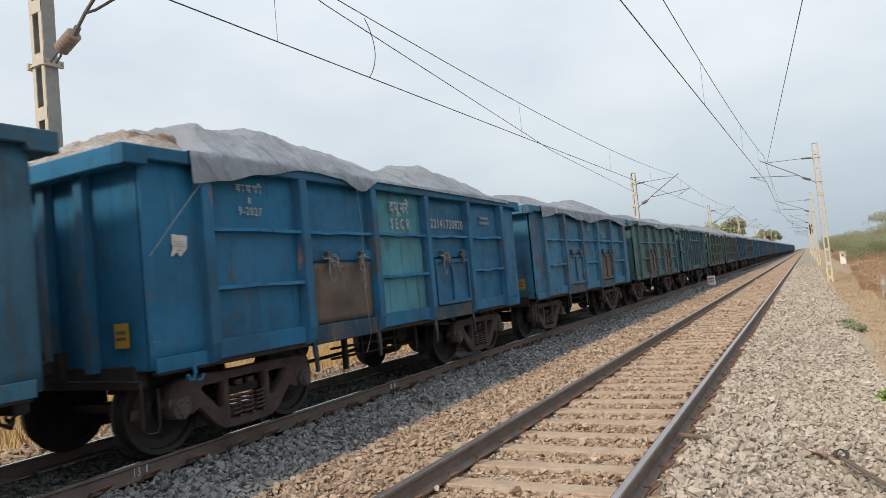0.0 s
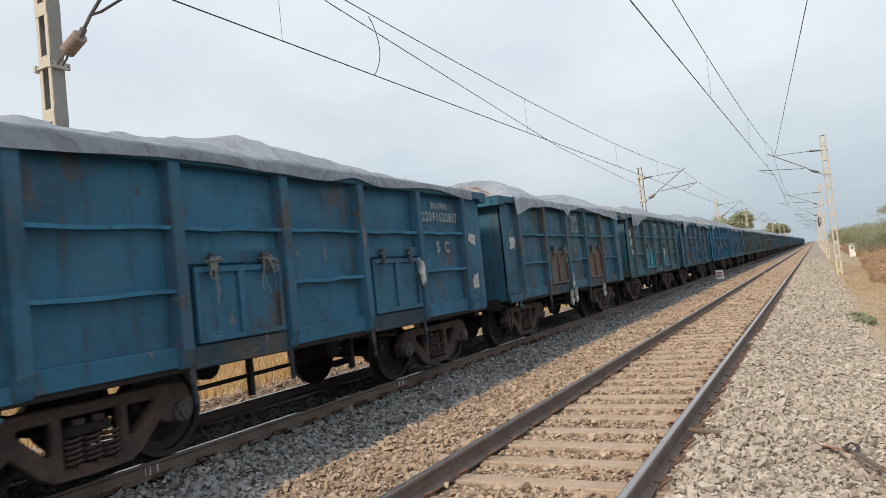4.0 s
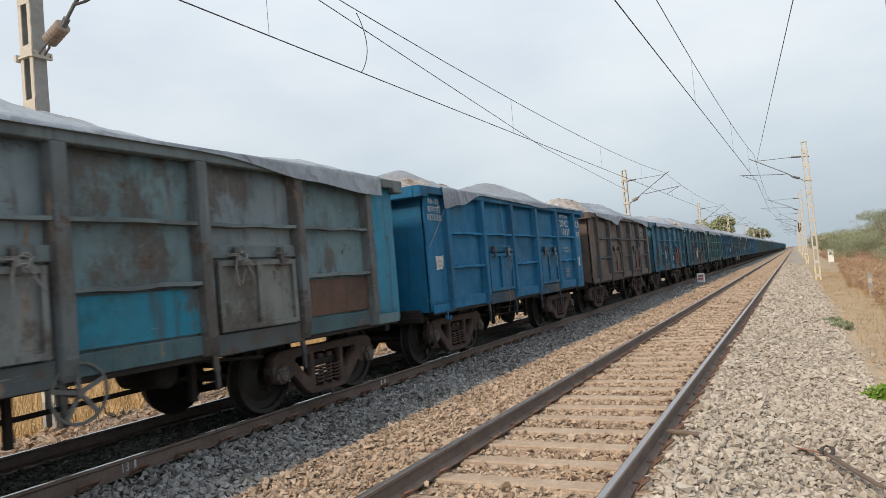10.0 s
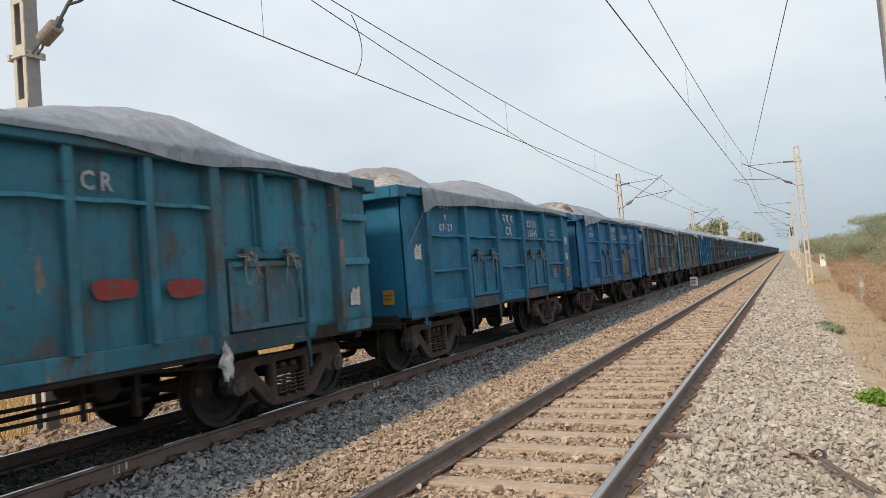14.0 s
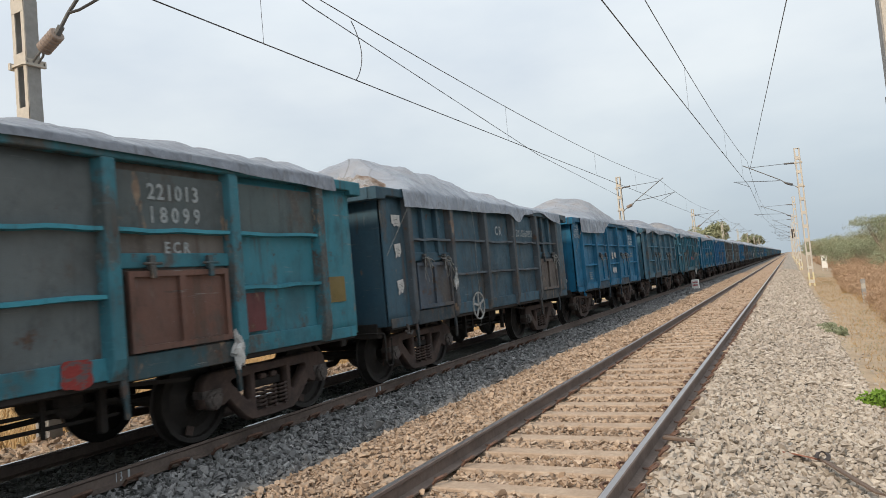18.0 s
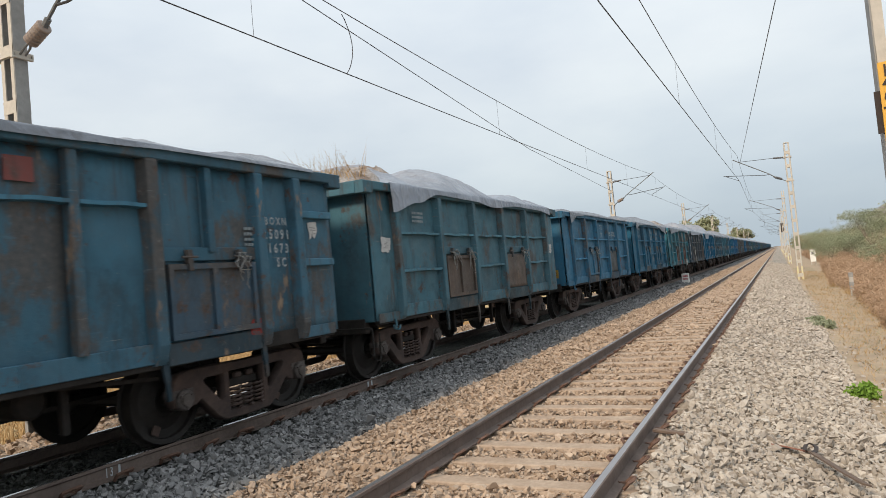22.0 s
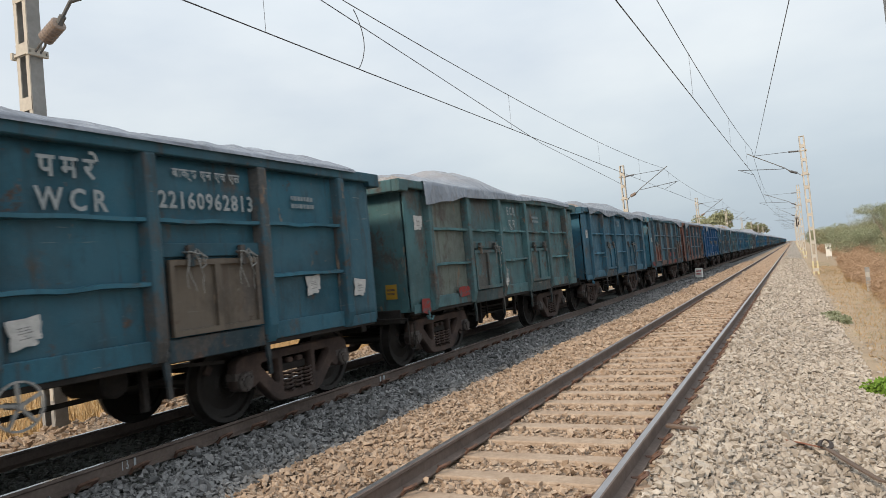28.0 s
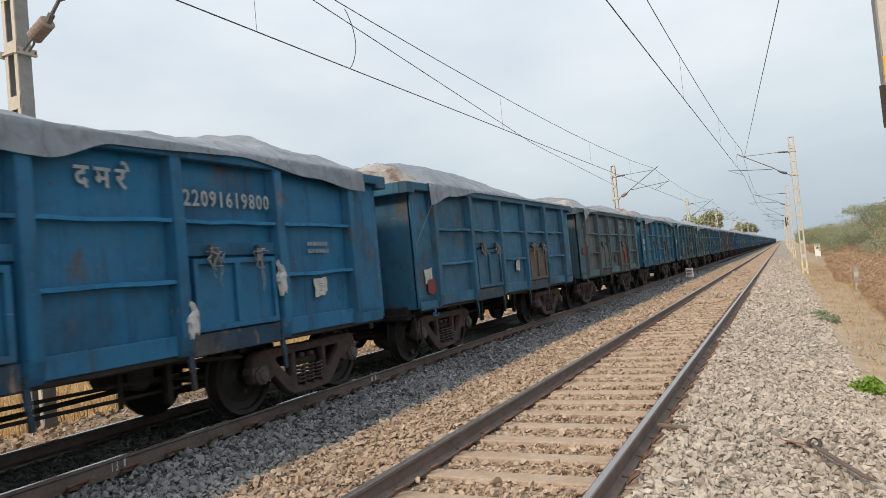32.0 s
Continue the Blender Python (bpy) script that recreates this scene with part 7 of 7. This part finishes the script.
tree(-16.5, 310.0, 9.0, 4.0, 34, 2600, 0.36, M_LEAFTREE, "far tree beyond the train", 0.35, 0.8)


def scrub(name, count, xr, yr, height, mat, label, seed, lean=0.5, width=0.012, clump=0):
    """Dry stalks or grass as one mesh of thin blades."""
    rs = np.random.RandomState(seed)
    if clump:
        cx, cy = rs.uniform(*xr, clump), rs.uniform(*yr, clump)
        k = rs.randint(0, clump, count)
        x, y = cx[k] + rs.normal(0, 0.35, count), cy[k] + rs.normal(0, 0.35, count)
    else:
        x, y = rs.uniform(*xr, count), rs.uniform(*yr, count)
    z = np.array([ground_z(a, b) for a, b in zip(x, y)])
    h = height * rs.uniform(0.35, 1.2, count)
    a = rs.uniform(0, 6.28, count)
    d = np.stack([np.cos(a), np.sin(a), np.zeros(count)], 1) * width
    tip = np.stack([rs.normal(0, lean, count) * h, rs.normal(0, lean, count) * h, h], 1)
    p = np.stack([x, y, z - 0.02], 1)
    mid = p + tip * 0.5 + np.array([0, 0, 0.08]) * h[:, None]
    v = np.stack([p - d, p + d, mid + d * 0.8, mid - d * 0.8, p + tip], 1)
    i = np.arange(count)[:, None] * 5
    t = np.concatenate([i + [0, 1, 2], i + [0, 2, 3], i + [3, 2, 4]], 1).reshape(-1, 3)
    return tagged(new(name, raw_mesh(name, v.reshape(-1, 3), t, mat)), label, "plants", kind="stuff")


scrub("dry_grass", 26000, (-24, -10.9), (2, 40), 0.5, M_STRAWGRASS, "sunlit straw-yellow grass beyond the train", 41, 0.35, 0.012)
scrub("dry_grass", 9000, (1.0, 2.8), (6, 60), 0.11, M_STRAWGRASS, "short dry grass on the verge", 42, 0.8, 0.006)


def scrub_edge(y):
    """How near to the line the thicket comes."""
    e = float(np.interp(y, [15, 24, 31, 40, 50, 60, 70, 84, 120, 200], [2.2, 2.2, 2.5, 2.2, 2.5, 2.9, 3.3, 3.9, 3.5, 3.5]))
    return e + 0.2 * noise.noise((y * 0.35, 1.7, 0))


def thicket(name, clumps, yr, deep, radius, count, size, slim, mat, label, seed, lift=0.5):
    """Low tangled thorn scrub: short twigs in overlapping clumps."""
    rs = np.random.RandomState(seed)
    ys = rs.uniform(*yr, clumps)
    u = rs.uniform(0, 1, clumps) ** 1.6
    rr = radius * rs.uniform(0.6, 1.2, clumps) * (0.7 + 1.3 * np.minimum(1, u * 2.5))
    xs = np.array([scrub_edge(y) for y in ys]) + deep * u + rr * 0.6
    cs = [(x, y, ground_z(x, y) + r * lift) for x, y, r in zip(xs, ys, rr)]
    v, t = leaf_cloud(rs, cs, rr, count, size, 0.85, slim)
    tagged(new(name, raw_mesh(name, v, t, mat)), label, "plants", kind="stuff")


thicket("brown_scrub", 460, (18, 62), 6.0, 0.55, 76000, 0.13, 0.065, M_TWIG, "dense dry brown thorn scrub beside the line", 43, 0.8)
thicket("brown_scrub", 240, (60, 150), 12.0, 0.8, 28000, 0.24, 0.07, M_TWIG, "dense dry brown thorn scrub beside the line", 44, 0.7)
thicket("dry_grass", 150, (16, 70), 0.7, 0.22, 9000, 0.10, 0.05, M_STRAWGRASS, "straw-coloured grass at the scrub's edge", 46, 0.4)
scrub("dry_grass", 5000, (0.95, 2.3), (8, 70), 0.07, M_LEAFFAR, "thin greenish grass on the trodden verge", 47, 0.9, 0.006, 200)


def weed(x, y, r, count, mat, label, seed):
    rs = np.random.RandomState(seed)
    cs = [(rs.uniform(-r, r), rs.uniform(-r, r), rs.uniform(0.02, 0.14)) for _ in range(10)]
    v, t = leaf_cloud(rs, cs, [0.11] * 10, count, 0.03, 0.9)
    ob = tagged(new("weed", raw_mesh("weed", v, t, mat)), label, "weed", "weeds on the verge")
    ob.location = (x, y, ground_z(x, y))


weed(0.84, 10.8, 0.15, 800, M_LEAFFRESH, "fresh green weed on the verge", 51)
weed(0.84, 19.5, 0.24, 700, M_LEAF, "small dull green weed at the ballast's edge", 52)
weed(0.68, 20.6, 0.2, 600, M_LEAF, "small dull green weed at the ballast's edge", 53)


# ---- small things by the line ----
def signpost():
    """The orange kilometre board on the nearest mast."""
    base = tagged(new("kilometre_board"), "orange board with dark numbers fixed on the mast", "sign")
    base.location = (0.855, 6.37, 0)
    bm = bmesh.new()
    box(bm, -0.01, 0.115, -0.016, 0.0, 2.285, 2.98)
    part("board", bm, M_ORANGE, base)
    for ch, z in (("1", 2.905), ("4", 2.805), ("6", 2.70), ("1", 2.52), ("9", 2.405)):
        put("number", letter_mesh(ch, 0.135, M_BLACK, 0.8), base, (0.037, -0.020, z), (90, 0, 0))
    bm = bmesh.new()
    box(bm, 0.0, 0.10, -0.022, -0.017, 2.605, 2.622)
    part("line", bm, M_BLACK, base)
    bm = bmesh.new()
    box(bm, -0.05, 0.0, 0.02, 0.035, 2.42, 2.76)
    part("backing_plate", bm, M_BLACK, base, "dark grey plate behind the board")


signpost()


def relay_box(x, y):
    base = tagged(new("relay_box"), "white lineside cabinet on short legs", "cabinet")
    base.location = (x, y, ground_z(x, y))
    bm = bmesh.new()
    box(bm, -0.25, 0.25, -0.25, 0.25, 0.3, 1.55)
    soft(bm, 0.015)
    part("body", bm, M_WHITEWASH, base)
    bm = bmesh.new()
    box(bm, -0.12, 0.1, -0.256, -0.25, 1.05, 1.3)
    part("emblem", bm, M_INK, base, "dark painted emblem")
    bm = bmesh.new()
    box(bm, -0.30, 0.30, -0.31, 0.31, 1.55, 1.63)
    part("roof", bm, M_MAST, base)
    for sx in (-0.2, 0.2):
        bm = bmesh.new()
        box(bm, sx - 0.04, sx + 0.04, -0.2, 0.2, -0.1, 0.3)
        part("leg", bm, M_MAST, base)


relay_box(3.1, 80.0)


def pillar(x, y, h, w, label, name="marker_post", mat=None):
    base = tagged(new(name), label, "post")
    base.location = (x, y, ground_z(x, y))
    bm = bmesh.new()
    box(bm, -w, w, -w * 0.6, w * 0.6, -0.1, h)
    soft(bm, 0.02)
    part("stone", bm, mat or M_CONC, base)
    return base


p = pillar(-5.5, 45.5, 0.62, 0.22, "low white concrete marker with red bars between the tracks", "marker_post", M_WHITEWASH)
put("lettering", bars_mesh(0.3, 0.36, 2, M_SIGNRED, 5), p, (0, -0.14, 0.36), (0, 0, -90))
p = pillar(2.46, 31.4, 0.92, 0.075, "black and white marker post in the scrub")
for z0, z1 in ((0.30, 0.56), (0.76, 0.94)):
    bm = bmesh.new()
    box(bm, -0.079, 0.079, -0.05, 0.05, z0, z1)
    part("band", bm, M_MASTWEB, p, "dark painted band")


def strap_mesh(pts, width, thick, mat):
    """A flat steel strap through the points, standing a little on edge."""
    bm = bmesh.new()
    rings = []
    for i, p in enumerate(pts):
        p = Vector(p)
        d = (Vector(pts[min(i + 1, len(pts) - 1)]) - Vector(pts[max(i - 1, 0)])).normalized()
        side = d.cross(Vector((0, 0, 1))).normalized()
        up = (Vector((0, 0, 1)) * 0.35 + side).normalized()
        nrm = up.cross(d).normalized()
        rings.append([bm.verts.new(p + up * (a * width / 2) + nrm * (b * thick / 2)) for a, b in ((-1, -1), (1, -1), (1, 1), (-1, 1))])
    for a, b in zip(rings, rings[1:]):
        for i in range(4):
            j = (i + 1) % 4
            bm.faces.new((a[i], a[j], b[j], b[i]))
    bm.faces.new(rings[0][::-1])
    bm.faces.new(rings[-1])
    bmesh.ops.recalc_face_normals(bm, faces=bm.faces[:])
    return mesh_of(bm, "strap", mat)


def scrap():
    ob = tagged(new("scrap_strap"), "rusty bent steel strap lying on the ballast", "scrap metal")
    ob.location = (0, 0, 0)
    z = ground_z(0.0, 7.1) + 0.10
    put("strap", strap_mesh([(-0.23, 7.16, z), (-0.1, 7.06, z + 0.005), (0.03, 6.97, z)], 0.085, 0.014, M_STRAP), ob)
    put("strap", strap_mesh([(0.09, 6.92, z), (0.2, 6.66, z - 0.01), (0.31, 6.40, z - 0.02), (0.43, 6.17, z - 0.035)], 0.085, 0.014, M_STRAPDARK), ob)
    put("loop", strap_mesh([(0.03, 6.97, z), (0.03, 7.06, z + 0.01), (0.045, 7.13, z + 0.015), (0.075, 7.16, z + 0.02), (0.11, 7.13, z + 0.015), (0.125, 7.06, z + 0.01), (0.12, 6.99, z), (0.09, 6.92, z)], 0.035, 0.012, M_BLACK), ob, label="black rubber loop")


scrap()


def signal(x, y):
    base = tagged(new("railway_signal"), "colour-light signal with a black head on a grey post", "signal")
    base.location = (x, y, ground_z(x, y))
    bm = bmesh.new()
    tube(bm, [(0, 0, -0.2), (0, 0, 5.2)], 0.08, 8)
    part("post", bm, M_MAST, base)
    bm = bmesh.new()
    box(bm, -0.28, 0.28, -0.12, 0.12, 4.4, 6.0)
    soft(bm, 0.06)
    part("head", bm, M_BLACK, base)
    for z in (4.75, 5.2, 5.65):
        bm = bmesh.new()
        lathe(bm, [(-0.12, 0.12), (0.0, 0.15)], (0, 0, 0), "z", 12)
        put("hood", mesh_of(bm, "hood", M_BLACK), base, (0, -0.13, z), (90, 0, 0))


signal(0.95, 130.0)


def house(x, y):
    base = tagged(new("house"), "pale plastered house with a grey sloping roof behind thorn bushes", "house")
    base.location, base.rotation_euler = (x, y, ground_z(x, y)), (0, 0, radians(90))
    bm = bmesh.new()
    box(bm, -4, 4, -3, 3, -0.2, 5.2)
    part("wall", bm, M_CONC, base)
    bm = bmesh.new()
    vs = [bm.verts.new(p) for p in ((-4.5, -3.4, 5.15), (4.5, -3.4, 5.15), (4.5, 3.4, 5.15), (-4.5, 3.4, 5.15), (-4.5, 0, 6.9), (4.5, 0, 6.9))]
    for q in ((0, 1, 5, 4), (2, 3, 4, 5), (0, 4, 3), (1, 2, 5), (3, 2, 1, 0)):
        bm.faces.new([vs[i] for i in q])
    part("roof", bm, M_ROOF, base)
    for wx in (-2, 0.4, 2.6):
        bm = bmesh.new()
        box(bm, wx - 0.5, wx + 0.5, -3.03, -2.99, 3.2, 4.4)
        part("window", bm, M_BLACK, base)


house(13.0, 95.0)

mark = put("rail_mark", letter_mesh("13", 0.15, M_WHITE, 0.5), None, (XC + GAUGE / 2 + 0.012, 4.66, -0.092), (90, 0, 90))
tagged(mark, "white painted figures on the rail web", "marking")
bm = bmesh.new()
box(bm, 0, 0.003, -0.013, 0.013, -0.075, 0.06)
tagged(part("rail_mark", bm, M_WHITE, None, "", (XC + GAUGE / 2 + 0.011, 4.78, -0.085)), "white paint stripe on the rail web", "marking")
for y in (9.55, 9.66):
    bm = bmesh.new()
    box(bm, 0, 0.003, -0.02, 0.02, -0.06, 0.05)
    tagged(part("rail_mark", bm, M_WHITE, None, "", (XC + GAUGE / 2 + 0.011, y, -0.088)), "white paint stripe on the rail web", "marking")
bm = bmesh.new()
box(bm, -0.16, 0.16, -0.035, 0.035, -0.015, 0.015)
soft(bm, 0.006)
plank = part("wood_wedge", bm, M_STRAPDARK, None, "", (-1.12, 6.83, ground_z(-1.12, 6.83) + 0.065))
plank.rotation_euler = (0, radians(4), radians(-8))
tagged(plank, "short weathered wooden wedge beside the rail", "wood")


# single stones lying on top of the shoulder
rnd = random.Random(19)
STONES = [raw_mesh("stone", KINDS[i] * 0.036, KIND_FACES[i], M_STONE_PALE) for i in range(len(KINDS))]
for i in range(240):
    x, y = rnd.uniform(-0.95, 0.75), 4.4 + 5.6 * rnd.random() ** 1.3
    q = rnd.uniform(0.7, 1.25)
    put("stone", STONES[i % len(STONES)], GROUND, (x, y, ground_z(x, y) + 0.026 * q + 0.014), [rnd.uniform(0, 360) for _ in range(3)]).scale = (q, q, q)


def motions():
    """The train rolls away along its track; near wheels turn."""
    times = sorted({0, 4.5, 15, 26.5, *(t for t, _ in DRIFT)})
    for k, ob, sets in TRAIN:
        walk(ob, [(t, pose(XC, along(t) - PITCH * k + SLACK.get(k, 0) - 5.045, 0)) for t in times])
        if k < -3:
            continue
        near = [i / 30 for i in range(0, 961, 2) if -3 < along(i / 30) - PITCH * k - 5.045 < 26]
        if len(near) < 2:
            continue
        grid = sorted({0.0, 32.0, *near})
        for wheel, y in sets:
            rows = []
            for t in grid:
                tt = min(max(t, near[0]), near[-1])
                rows.append((t, pose(0, y, 0.5, -math.degrees((along(tt) - along(near[0])) / 0.5) % 360, 0, 0)))
            walk(wheel, rows)


motions()
